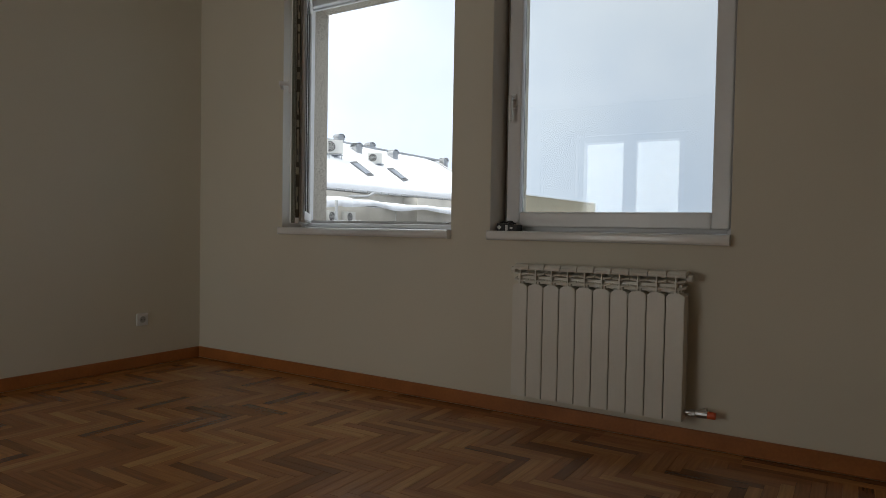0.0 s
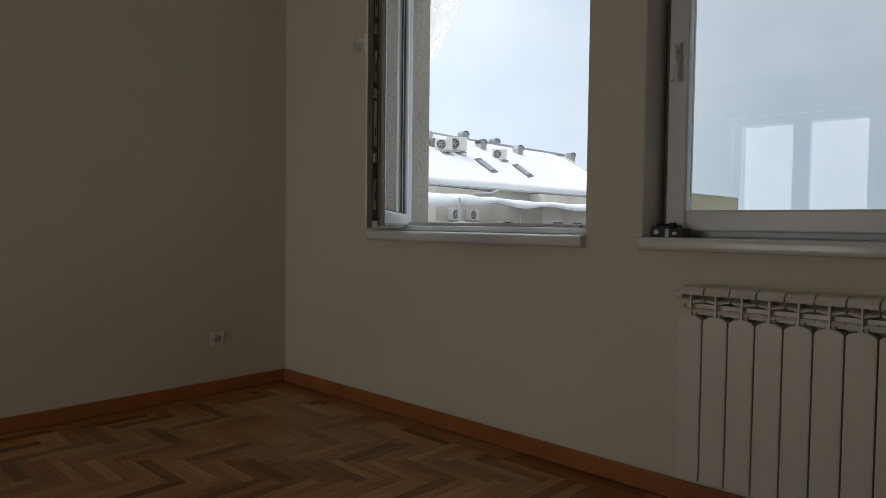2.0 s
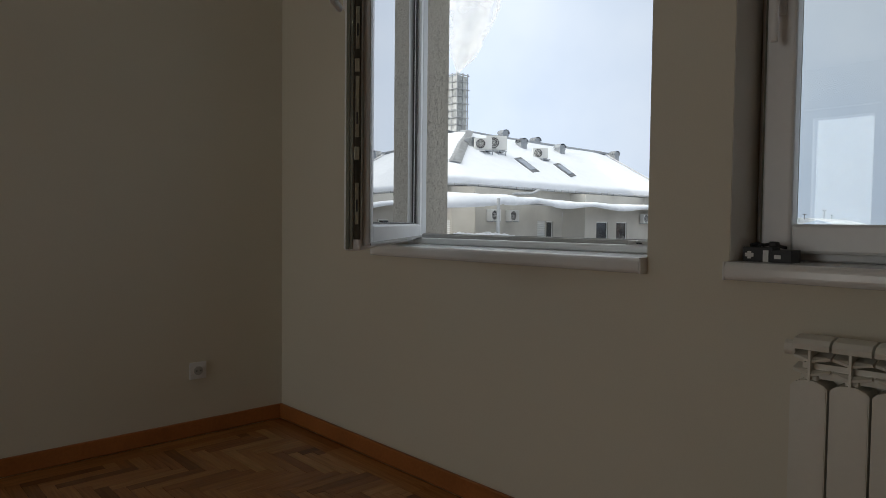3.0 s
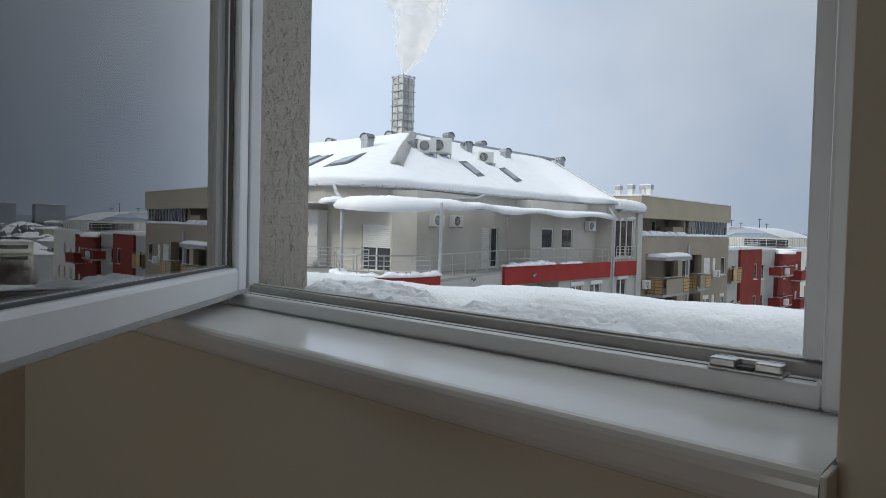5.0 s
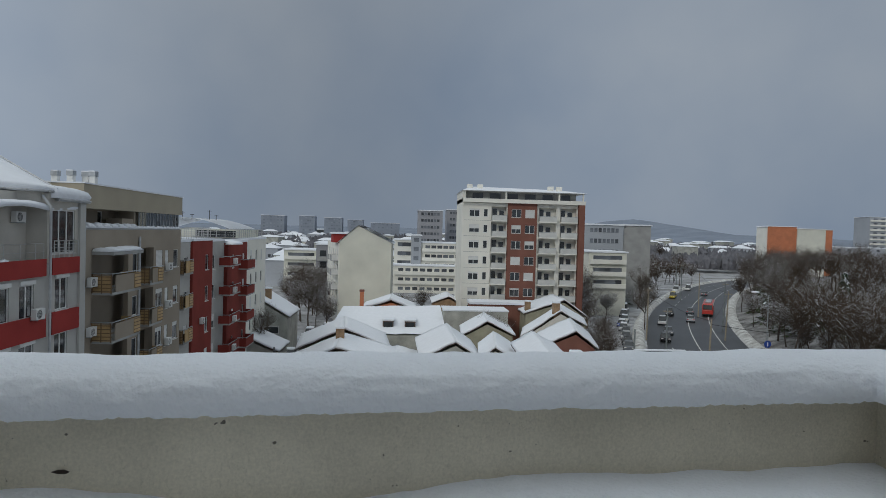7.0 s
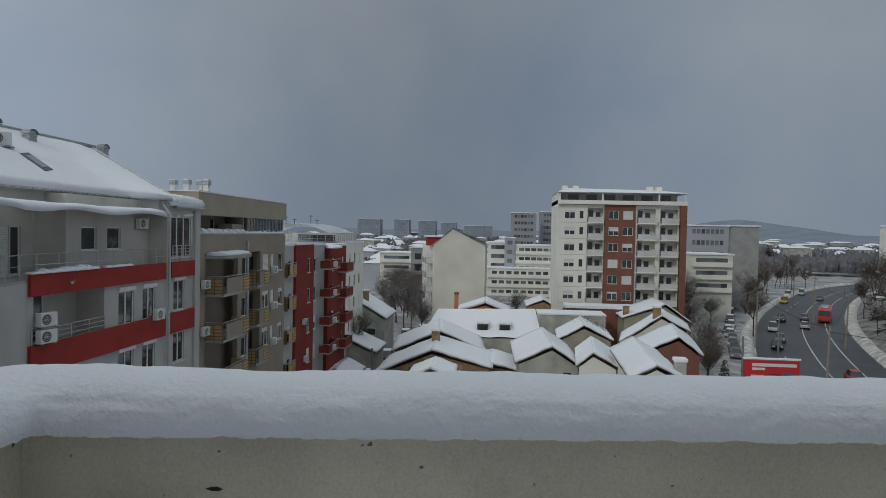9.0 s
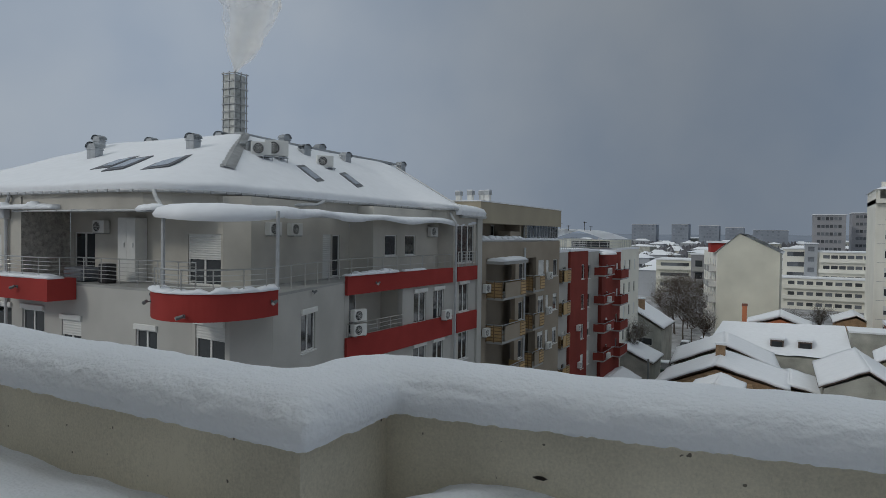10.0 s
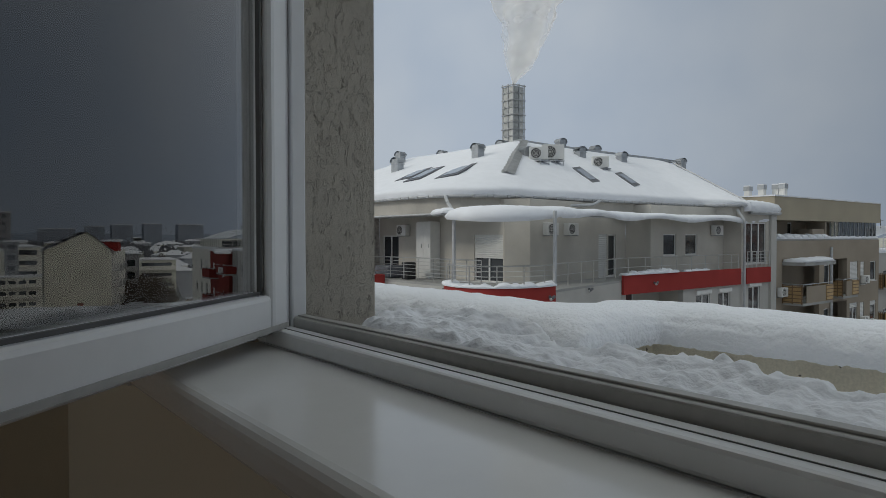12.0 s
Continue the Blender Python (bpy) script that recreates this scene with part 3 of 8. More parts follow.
# ---- radiator, socket, box ----
def radiator():
    x0, n, pitch = 2.555, 10, 0.0825
    r = thing("radiator", "cream aluminium wall radiator with ten sections", "radiator", (x0 + 0.4, -0.08, 0.13))
    first = None
    for i in range(n):
        cx = x0 + (i + 0.5) * pitch
        if first is None:
            bm = bmesh.new()
            hw = pitch / 2 - 0.0026
            # front plate with an arched top
            pts = [(-hw, 0.130), (hw, 0.130), (hw, 0.672), (hw * 0.8, 0.680), (hw * 0.4, 0.686), (0, 0.688), (-hw * 0.4, 0.686), (-hw * 0.8, 0.680), (-hw, 0.672)]
            f = [bm.verts.new((cx + u, -0.126, z)) for u, z in pts]
            g = [bm.verts.new((cx + u, -0.052, z)) for u, z in pts]
            bm.faces.new(f)
            bm.faces.new(g[::-1])
            for k in range(len(pts)):
                bm.faces.new((f[k], f[(k + 1) % len(pts)], g[(k + 1) % len(pts)], g[k]))
            edge = [e for e in bm.edges if all(v.co.y < -0.12 for v in e.verts)]
            bmesh.ops.bevel(bm, geom=edge, offset=0.0022, segments=2, affect="EDGES")
            first = part("section", bm, M["enamel"], r)
            fx, subs = cx, []
            bm = bmesh.new()
            box(bm, cx - 0.014, cx + 0.014, -0.1115, -0.042, 0.14, 0.70, 0.005)
            subs.append(part("core", bm, M["enamel"], first))
            bm = bmesh.new()
            box(bm, cx - pitch / 2 + 0.0002, cx + pitch / 2 - 0.0002, -0.050, -0.044, 0.135, 0.685)
            subs.append(part("back_fin", bm, M["enamel"], first))
            bm = bmesh.new()
            box(bm, cx - 0.0025, cx + 0.0025, -0.124, -0.05, 0.680, 0.756)
            subs.append(part("rib", bm, M["enamel"], first))
            for z, y in ((0.696, -0.122), (0.727, -0.118)):
                bm = bmesh.new()
                a = [bm.verts.new((cx + u, yy, zz)) for u, yy, zz in (
                    (-hw, y + 0.012, z + 0.008), (0, y, z), (hw, y + 0.012, z + 0.008), (hw, y + 0.05, z + 0.018), (0, y + 0.05, z + 0.012), (-hw, y + 0.05, z + 0.018))]
                b = [bm.verts.new((v.co.x, v.co.y, v.co.z + 0.006)) for v in a]
                bm.faces.new(a)
                bm.faces.new(b[::-1])
                for k in range(6):
                    bm.faces.new((a[k], a[(k + 1) % 6], b[(k + 1) % 6], b[k]))
                subs.append(part("vane", bm, M["enamel"], first))
            # sloping cap
            bm = bmesh.new()
            prof = [(-0.118, 0.756), (-0.120, 0.768), (-0.108, 0.780), (-0.070, 0.785), (-0.045, 0.783), (-0.045, 0.756)]
            for s in (-1,):
                a = [bm.verts.new((cx - hw, y, z)) for y, z in prof]
                b = [bm.verts.new((cx + hw, y, z)) for y, z in prof]
                bm.faces.new(a)
                bm.faces.new(b[::-1])
                for k in range(len(prof)):
                    bm.faces.new((a[k], a[(k + 1) % 6], b[(k + 1) % 6], b[k]))
            subs.append(part("cap", bm, M["enamel"], first))
        else:
            o = new("section", first.data)
            o.parent = r
            o.location = (cx - fx, 0, 0)
            for s in subs:
                q = new(s.name.split(".")[0], s.data)
                q.parent = o
    bx("manifold", M["enamel"], r, x0 + 0.02, x0 + n * pitch - 0.02, -0.100, -0.06, 0.150, 0.185)
    bx("manifold", M["enamel"], r, x0 + 0.02, x0 + n * pitch - 0.02, -0.100, -0.06, 0.69, 0.725)
    for x in (x0 - 0.010, x0 + n * pitch + 0.010):
        bm = bmesh.new()
        rod(bm, (x - 0.012, -0.082, 0.752), (x + 0.012, -0.082, 0.752), 0.018, 14)
        part("plug", bm, M["enamel"], r, "round end plug")
    e = x0 + n * pitch
    bm = bmesh.new()
    rod(bm, (e, -0.080, 0.168), (e + 0.05, -0.080, 0.168), 0.010, 12)
    rod(bm, (e + 0.022, -0.080, 0.168), (e + 0.045, -0.080, 0.168), 0.016, 6)
    rod(bm, (e + 0.05, -0.080, 0.168), (e + 0.095, -0.080, 0.168), 0.017, 12)
    rod(bm, (e + 0.072, -0.080, 0.168), (e + 0.072, -0.001, 0.168), 0.011, 12)
    v = part("valve", bm, M["steel"], r, "nickel-plated radiator valve")
    bm = bmesh.new()
    rod(bm, (e + 0.097, -0.080, 0.168), (e + 0.128, -0.080, 0.168), 0.016, 12)
    part("cap", bm, mat("orange_cap", (0.62, 0.10, 0.03), 0.4), v, "orange-red plastic cap")
    for x in (x0 + 0.12, x0 + 0.68):
        bx("bracket", M["steel"], r, x - 0.012, x + 0.012, -0.06, -0.0005, 0.70, 0.73)


radiator()


def socket():
    s = thing("power_socket", "white square wall socket with two holes", "socket", (0.0, -0.455, 0.315))
    bm = bmesh.new()
    box(bm, 0.0005, 0.010, -0.496, -0.414, 0.274, 0.356, 0.003)
    part("cover_plate", bm, M["pvc"], s)
    bm = bmesh.new()
    bmesh.ops.create_cone(bm, cap_ends=True, segments=24, radius1=0.021, radius2=0.021, depth=0.004, matrix=Matrix.Translation((0.0122, -0.455, 0.315)) @ Matrix.Rotation(math.pi / 2, 4, "Y"))
    part("insert", bm, mat("socket_grey", (0.45, 0.45, 0.44), 0.4), s, "recessed round insert")
    for d in (-0.0095, 0.0095):
        bm = bmesh.new()
        rod(bm, (0.0143, -0.455 + d, 0.315), (0.0152, -0.455 + d, 0.315), 0.0035, 10)
        part("pin_hole", bm, M["dark"], s)


socket()


def small_box():
    s = thing("small_carton", "small black printed carton with a cable on top", "box", (2.41, 0.07, 0.94))
    bm = bmesh.new()
    box(bm, 2.372, 2.448, 0.045, 0.100, 0.9405, 0.984, 0.002)
    box(bm, 2.449, 2.500, 0.030, 0.095, 0.9405, 0.978, 0.002)
    b = part("carton", bm, M["dark"], s)
    white = mat("white_print", (0.7, 0.7, 0.68), 0.6)
    for x0, x1, z0, z1, y in ((2.378, 2.400, 0.958, 0.968, 0.0445), (2.384, 2.394, 0.953, 0.973, 0.0443), (2.424, 2.438, 0.946, 0.976, 0.0445), (2.458, 2.474, 0.955, 0.965, 0.0295)):
        bm = bmesh.new()
        box(bm, x0, x1, y - 0.0006, y, z0, z1)
        part("printed_mark", bm, white, b, "pale printed mark")
    bm = bmesh.new()
    pts = [(2.385, 0.06, 0.988), (2.40, 0.075, 0.993), (2.42, 0.06, 0.989), (2.44, 0.08, 0.994), (2.46, 0.07, 0.986), (2.475, 0.06, 0.984)]
    for a, c in zip(pts, pts[1:]):
        rod(bm, a, c, 0.0045, 8)
    box(bm, 2.43, 2.452, 0.062, 0.085, 0.9845, 0.999, 0.004)
    part("cable", bm, M["dark"], s, "coiled black cable")


small_box()


def skirting():
    h, d = 0.075, 0.016
    for name, b in (("baseboard_1", (0.0005, ROOM_X, -d, -0.0005, 0, h)), ("baseboard_2", (0.0005, d, ROOM_Y, -d - 0.0005, 0, h)), ("baseboard_3", (ROOM_X - d, ROOM_X - 0.0005, ROOM_Y, -d - 0.0005, 0, h)),
                    ("baseboard_4", (2.06, ROOM_X - d - 0.001, ROOM_Y + 0.0005, ROOM_Y + d, 0, h))):
        bm = bmesh.new()
        box(bm, *b, bevel=0.004)
        single(name, bm, M["skirt"], "reddish-brown wooden skirting board", "baseboard", "structure")


skirting()


def subfloor():
    bm = bmesh.new()
    box(bm, -0.29, ROOM_X + 0.29, ROOM_Y - 0.29, -0.0, -0.25, -0.0125)
    return single("floor", bm, M["skirt"], "oiled oak parquet floor laid in a herringbone", "floor", "structure")


FLOOR = subfloor()


# ---- terrace ----
PZ = 0.603


def wall_run(name, pts, thick, z0, z1, material, label):
    """A parapet whose inner face follows pts; its thickness lies to the left of the run."""
    outer = offset(pts, thick)
    bm = bmesh.new()
    prism(bm, pts + outer[::-1], z0, z1)
    return single(name, bm, material, label, "parapet", "structure")


def offset(pts, d):
    out = []
    for i, p in enumerate(pts):
        a = Vector(pts[i]) - Vector(pts[i - 1]) if i else Vector(pts[1]) - Vector(pts[0])
        b = Vector(pts[i + 1]) - Vector(p) if i < len(pts) - 1 else a
        na, nb = Vector((-a.y, a.x)).normalized(), Vector((-b.y, b.x)).normalized()
        n = (na + nb).normalized()
        out.append(tuple(Vector(p) + n * (d / max(0.35, n.dot(na)))))
    return out


RUN = [(4.02, 0.45), (3.98, 3.10), (-0.04, 2.61), (-0.04, 2.04), (-1.95, 2.08), (-6.0, 2.55), (-9.0, 2.9)]
# the outer side lies to the right of this direction of travel
wall_run("parapet", RUN[::-1], 0.26, -3.0, PZ, M["parapet"], "cream rendered terrace parapet with dirt stains")


def flashing():
    bm = bmesh.new()
    inner, outer = offset(RUN[::-1], -0.012), offset(RUN[::-1], 0.29)
    prism(bm, inner + outer[::-1], PZ + 0.0005, PZ + 0.010)
    single("flashing", bm, M["galv"], "thin sheet metal capping under the snow", "flashing", "structure")


flashing()


def resample(pts, step):
    out = []
    for a, b in zip(pts, pts[1:]):
        a, b = Vector(a), Vector(b)
        n = max(1, int((b - a).length / step))
        out += [a.lerp(b, i / n) for i in range(n)]
    return out + [Vector(pts[-1])]


def snow_ridge(name, pts, z, width, height, label, seed, step=0.022, soft=4):
    """Rounded snow lying along a wall top."""
    prof = [(-0.50, 0.0), (-0.53, 0.10), (-0.545, 0.28), (-0.53, 0.50), (-0.47, 0.72), (-0.37, 0.88), (-0.22, 0.97), (0.0, 1.0), (0.22, 0.97), (0.38, 0.86), (0.48, 0.66), (0.52, 0.4), (0.50, 0.0)]
    fine = []
    for a, b in zip(prof, prof[1:]):
        fine += [(a[0] + (b[0] - a[0]) * k / 3, a[1] + (b[1] - a[1]) * k / 3) for k in range(3)]
    fine.append(prof[-1])
    bm = bmesh.new()
    # every line of the profile follows the wall with mitred corners; towards the crest they are drifted round
    counts = [max(1, int((Vector(q) - Vector(p)).length / step)) for p, q in zip(pts, pts[1:])]

    def run(d):
        line = [Vector(q) for q in offset(pts, d)]
        out = []
        for p, q, m in zip(line, line[1:], counts):
            out += [p.lerp(q, i / m) for i in range(m)]
        return out + [line[-1]]

    lines = []
    for u, v in fine:
        hard = run(u * width)
        easy = hard
        for _ in range(soft * 8):
            easy = [easy[0]] + [(easy[i - 1] + easy[i] * 2 + easy[i + 1]) / 4 for i in range(1, len(easy) - 1)] + [easy[-1]]
        lines.append([p.lerp(q, min(1, 0.12 + v)) for p, q in zip(hard, easy)])
    c = run(0.0)
    rows = []
    for i, p in enumerate(c):
        t = (c[min(i + 1, len(c) - 1)] - c[max(i - 1, 0)]).normalized()
        n = Vector((-t.y, t.x))
        s = 1 - 0.10 * min(1, max(0, (p.x + 0.3) / 1.2)) + 0.08 * noise.noise((p.x * 1.1 + seed, p.y * 1.1, 0)) + 0.05 * noise.noise((p.x * 4, p.y * 4, seed))
        row = []
        for k, (u, v) in enumerate(fine):
            q = lines[k][i]
            zz = z + v * height * s
            w = noise.noise((q.x * 9, q.y * 9, zz * 14 + seed)) * 0.006 + noise.noise((q.x * 30, q.y * 30, zz * 30)) * 0.009 * (1 if v < 0.7 else 0.1) + noise.noise((q.x * 14, q.y * 14, zz * 22 + 7)) * 0.006 * (1 if v < 0.8 else 0.15)
            if v < 0.02:
                zz += 0.010 * abs(noise.noise((q.x * 40, q.y * 40, seed))) + 0.006 * noise.noise((q.x * 110, q.y * 110, seed)) - 0.014
                w *= 0.8
            side = 1 if u > 0 else -1
            row.append(bm.verts.new((q.x + n.x * w * side, q.y + n.y * w * side, zz + w)))
        rows.append(row)
    for a, b in zip(rows, rows[1:]):
        for k in range(len(fine) - 1):
            bm.faces.new((a[k], b[k], b[k + 1], a[k + 1]))
    bm.faces.new(rows[0])
    bm.faces.new(rows[-1][::-1])
    return single(name, bm, M["snow"], label, "snow", "structure", smooth=True)


snow_ridge("snow_on_parapet", offset(RUN[::-1], 0.135), PZ + 0.008, 0.445, 0.180, "thick rounded snow on the terrace parapet", 3)


def terrace():
    bm = bmesh.new()
    box(bm, -9.0, 4.0, WALL, 2.62, -0.25, 0.02)
    single("terrace_floor", bm, M["concrete"], "terrace slab hidden under snow", "floor", "structure")
    bm = bmesh.new()
    nx, ny = 260, 66
    x0, x1, y0, y1 = -9.0, 4.0, WALL + 0.001, 3.12
    grid = []
    for j in range(ny + 1):
        row = []
        for i in range(nx + 1):
            x, y = x0 + (x1 - x0) * i / nx, y0 + (y1 - y0) * j / ny
            z = 0.31 - 0.05 * min(1, max(0, (x - 0.2) / 0.8)) + 0.05 * noise.noise((x * 0.9, y * 1.2, 5)) + 0.018 * noise.noise((x * 4, y * 4, 2)) + 0.005 * noise.noise((x * 16, y * 16, 2))
            z += 0.03 * max(0, (x - 0.4) / 3.2)
            hole = math.exp(-((x - 0.0) ** 2 + (y - 2.6) ** 2) / 0.05)
            z -= 0.14 * hole
            z -= 0.05 * math.exp(-((y - 2.04) ** 2) / 0.01) * (1 if x < 0.0 else 0)
            z += 0.045 * math.exp(-((x - 0.45) ** 2 + (y - 2.35) ** 2) / 0.10)
            # shovelled heap below the open window
            z += 0.30 * math.exp(-((x - 1.3) ** 2 / 1.2 + (y - 0.5) ** 2 / 0.09)) * (1 + 0.3 * noise.noise((x * 7, y * 7, 9)))
            row.append(bm.verts.new((x, y, z)))
        grid.append(row)
    for j in range(ny):
        for i in range(nx):
            bm.faces.new((grid[j][i], grid[j][i + 1], grid[j + 1][i + 1], grid[j + 1][i]))
    single("terrace_snow", bm, M["snow"], "deep untouched snow lying on the terrace", "snow", "structure", smooth=True)


terrace()


def ledge_snow():
    bm = bmesh.new()
    nx, ny = 260, 80
    x0, x1, y0, y1 = 0.85, 2.088, 0.247, 0.62
    grid = []
    for j in range(ny + 1):
        row = []
        for i in range(nx + 1):
            x, v = x0 + (x1 - x0) * i / nx, j / ny
            rim = 0.50 + 0.05 * noise.noise((x * 5, 1, 3)) + 0.030 * noise.noise((x * 17, 1, 3)) + 0.012 * noise.noise((x * 45, 1, 3))
            y = y0 + (rim - y0) * min(1, v * 1.15) if v < 0.87 else rim + (v - 0.87) * 0.05
            top = 0.064 - 0.045 * (x - 0.9) + 0.018 * noise.noise((x * 5, y * 6, 4)) + 0.014 * abs(noise.noise((x * 13, y * 12, 4))) + 0.0045 * noise.noise((x * 32, y * 30, 1))
            begin = 0.852 + 0.10 * max(0, 1 - v * 2.0)
            top *= min(1, max(0.04, (x - begin) / 0.05))
            top += 0.007 * noise.noise((x * 24, y * 22, 2)) + 0.0065 * noise.noise((x * 48, y * 46, 5)) + 0.0035 * noise.noise((x * 95, y * 95, 5))
            # the broken outer crest stands up in crumbs
            top += max(0.0, v - 0.62) * 0.03 * (0.6 + noise.noise((x * 28, 3, 1)) + 0.7 * noise.noise((x * 70, 2, 6)))
            top *= min(1, 0.35 + v * 3.0)
            z = 0.927 + max(0.002, top)
            if v > 0.8:
                z -= (v - 0.8) * 1.6
            row.append(bm.verts.new((x, y, z)))
        grid.append(row)
    for j in range(ny):
        for i in range(nx):
            bm.faces.new((grid[j][i], grid[j][i + 1], grid[j + 1][i + 1], grid[j + 1][i]))
    single("ledge_snow", bm, M["snow_rough"], "crumbly drifted snow on the outer window ledge", "snow", "structure", smooth=True)


ledge_snow()

# ---- ground ----
GZ = -17.0


def ground():
    bm = bmesh.new()
    poly(bm, (-4000, -4000, GZ), (4000, -4000, GZ), (4000, 4000, GZ), (-4000, 4000, GZ))
    m = mat("trodden_snow_ground", (0.46, 0.47, 0.49), 0.9, 0.15, 0.12, 0.9, 0.0, hue2=(0.17, 0.16, 0.15))
    single("ground", bm, m, "snow-covered ground with bare dirty patches", "ground", "structure")


ground()


# ---- facades ----
def axes(p, u, n):
    """Frame of a facade: x along it, y outwards, z up."""
    u, n = Vector((*u, 0)).normalized(), Vector((*n, 0)).normalized()
    return Matrix(((u.x, n.x, 0, p[0]), (u.y, n.y, 0, p[1]), (0, 0, 1, 0), (0, 0, 0, 1)))


def put(name, bm, material, m, up, label="", smooth=False):
    bmesh.ops.transform(bm, matrix=m, verts=bm.verts)
    return part(name, bm, material, up, label, smooth)


def lbox(name, material, m, up, *b, bevel=0.0, label=""):
    bm = bmesh.new()
    box(bm, *b, bevel=bevel)
    return put(name, bm, material, m, up, label)


def window(up, m, u, z, w, h, style="w", deep=0.12, split=2, roller=False):
    """A window in an opening: frame, panes and, where drawn, its roller shutter."""
    f = 0.06
    bm = bmesh.new()
    lights = [(u + w * k / split + (0.045 if k else f), u + w * (k + 1) / split - (0.045 if k < split - 1 else f), z + f, z + h - f) for k in range(split)]
    holed(bm, "x", u, u + w, z, z + h, -deep, -deep + 0.06, lights)
    win = put("window", bm, M["frame"], m, up)
    if style != "s":
        for k in range(split):
            a, b = u + w * k / split, u + w * (k + 1) / split
            lbox("pane", M["pane"], m, win, a + 0.05, b - 0.05, -deep + 0.015, -deep + 0.03, z + 0.05, z + h - 0.05)
    cover = {"s": 1.0, "h": 0.5, "q": 0.22}.get(style, 0)
    if cover:
        bm = bmesh.new()
        n = max(3, int(h * cover / 0.09))
        left, right = [], []
        for k in range(2 * n + 1):
            z0 = z + h - h * cover * k / (2 * n)
            d = -0.045 if k % 2 else -0.026
            left.append(bm.verts.new((u + 0.01, d, z0)))
            right.append(bm.verts.new((u + w - 0.01, d, z0)))
        for k in range(2 * n):
            bm.faces.new((left[k], right[k], right[k + 1], left[k + 1]))
        put("shutter", bm, M["shutter"], m, win, "drawn roller shutter")
    bm = bmesh.new()
    box(bm, u - 0.05, u + w + 0.05, -0.06, 0.06, z - 0.05, z - 0.004)
    put("sill", bm, M["frame"], m, win)
    if roller:
        bm = bmesh.new()
        box(bm, u - 0.03, u + w + 0.03, 0.002, 0.10, z + h + 0.005, z + h + 0.21, 0.02)
        put("roller_box", bm, M["frame"], m, win, "white roller shutter box")
    return win


def facade(up, m, u0, u1, z0, z1, wins, material, thick=0.3, name="wall", holes=(), roller=False):
    bm = bmesh.new()
    holed(bm, "x", u0, u1, z0, z1, -thick, 0.0, [(w[0], w[0] + w[2], w[1], w[1] + w[3]) for w in wins] + list(holes))
    o = put(name, bm, material, m, up)
    for w in wins:
        window(up, m, *w[:4], style=w[4] if len(w) > 4 else "w", split=w[5] if len(w) > 5 else 2, roller=roller)
    return o


def railing(up, pts, z0, h=0.95, bars=3, step=1.1, r=0.025, name="railing"):
    bm = bmesh.new()
    run = 0.0
    for i, (a, b) in enumerate(zip(pts, pts[1:])):
        a, b = Vector(a), Vector(b)
        ln = (b - a).length
        posts = [] if i else [a]
        while run + ln >= step:
            a2 = step - run
            posts.append(a + (b - a) * (a2 / (b - a).length))
            a, ln, run = posts[-1], ln - a2, 0.0
        run += ln
        a = Vector(pts[i])
        if i == len(pts) - 2 and run > 0.2:
            posts.append(b)
        for p in posts:
            rod(bm, (p.x, p.y, z0), (p.x, p.y, z0 + h), r * 0.9, 5)
        rod(bm, (a.x, a.y, z0 + h), (b.x, b.y, z0 + h), r, 6)
        for k in range(1, bars + 1):
            z = z0 + h * k / (bars + 1)
            rod(bm, (a.x, a.y, z), (b.x, b.y, z), r * 0.52, 4)
    return part(name, bm, M["steel"], up, "stainless steel railing")


def pipe(up, pts, r=0.05, name="downpipe"):
    bm = bmesh.new()
    for a, b in zip(pts, pts[1:]):
        rod(bm, a, b, r, 8)
    return part(name, bm, M["zinc"], up, smooth=False)


def make_ac():
    """Outdoor air-conditioning unit; its base at the origin, its front towards -y."""
    e = thing("air_conditioner", "white outdoor air-conditioning unit with a round fan grille", "air conditioner", (0, 0, 0), "outdoor units")
    bx("casing", M["frame"], e, -0.40, 0.40, -0.14, 0.14, 0.04, 0.58, bevel=0.02)
    bm = bmesh.new()
    m = Matrix.Translation((-0.12, -0.143, 0.31)) @ Matrix.Rotation(math.pi / 2, 4, "X")
    bmesh.ops.create_cone(bm, cap_ends=True, segments=24, radius1=0.22, radius2=0.22, depth=0.012, matrix=m)
    part("fan_opening", bm, M["dark"], e, "dark fan opening")
    bm = bmesh.new()
    for r in (0.09, 0.15, 0.21):
        for k in range(20):
            a, b = 2 * math.pi * k / 20, 2 * math.pi * (k + 1) / 20
            rod(bm, (-0.12 + r * math.cos(a), -0.156, 0.31 + r * math.sin(a)), (-0.12 + r * math.cos(b), -0.156, 0.31 + r * math.sin(b)), 0.006, 4)
    for k in range(6):
        a = math.pi * k / 6
        rod(bm, (-0.12 + 0.21 * math.cos(a), -0.156, 0.31 + 0.21 * math.sin(a)), (-0.12 - 0.21 * math.cos(a), -0.156, 0.31 - 0.21 * math.sin(a)), 0.004, 4)
    part("grille", bm, M["frame"], e)
    for x in (-0.3, 0.3):
        bx("bracket", M["galv"], e, x - 0.02, x + 0.02, -0.16, 0.30, 0.0, 0.04)
    return e


AC = make_ac()
AC_USED = []


def ac(x, y, z, rz, s=1.0):
    m = pose(x, y, z, 0, 0, rz) @ Matrix.Scale(s, 4)
    if not AC_USED:
        AC.matrix_world = m
        AC_USED.append(AC)
        return AC
    return copy_thing(AC, m)


# ---- corner apartment building with the snowy roof ----
def seg(p, q):
    """Facade frame from p to q with the outer side on the right of the way."""
    u = Vector(q) - Vector(p)
    return axes(p, (u.x, u.y), (u.y, -u.x)), u.length


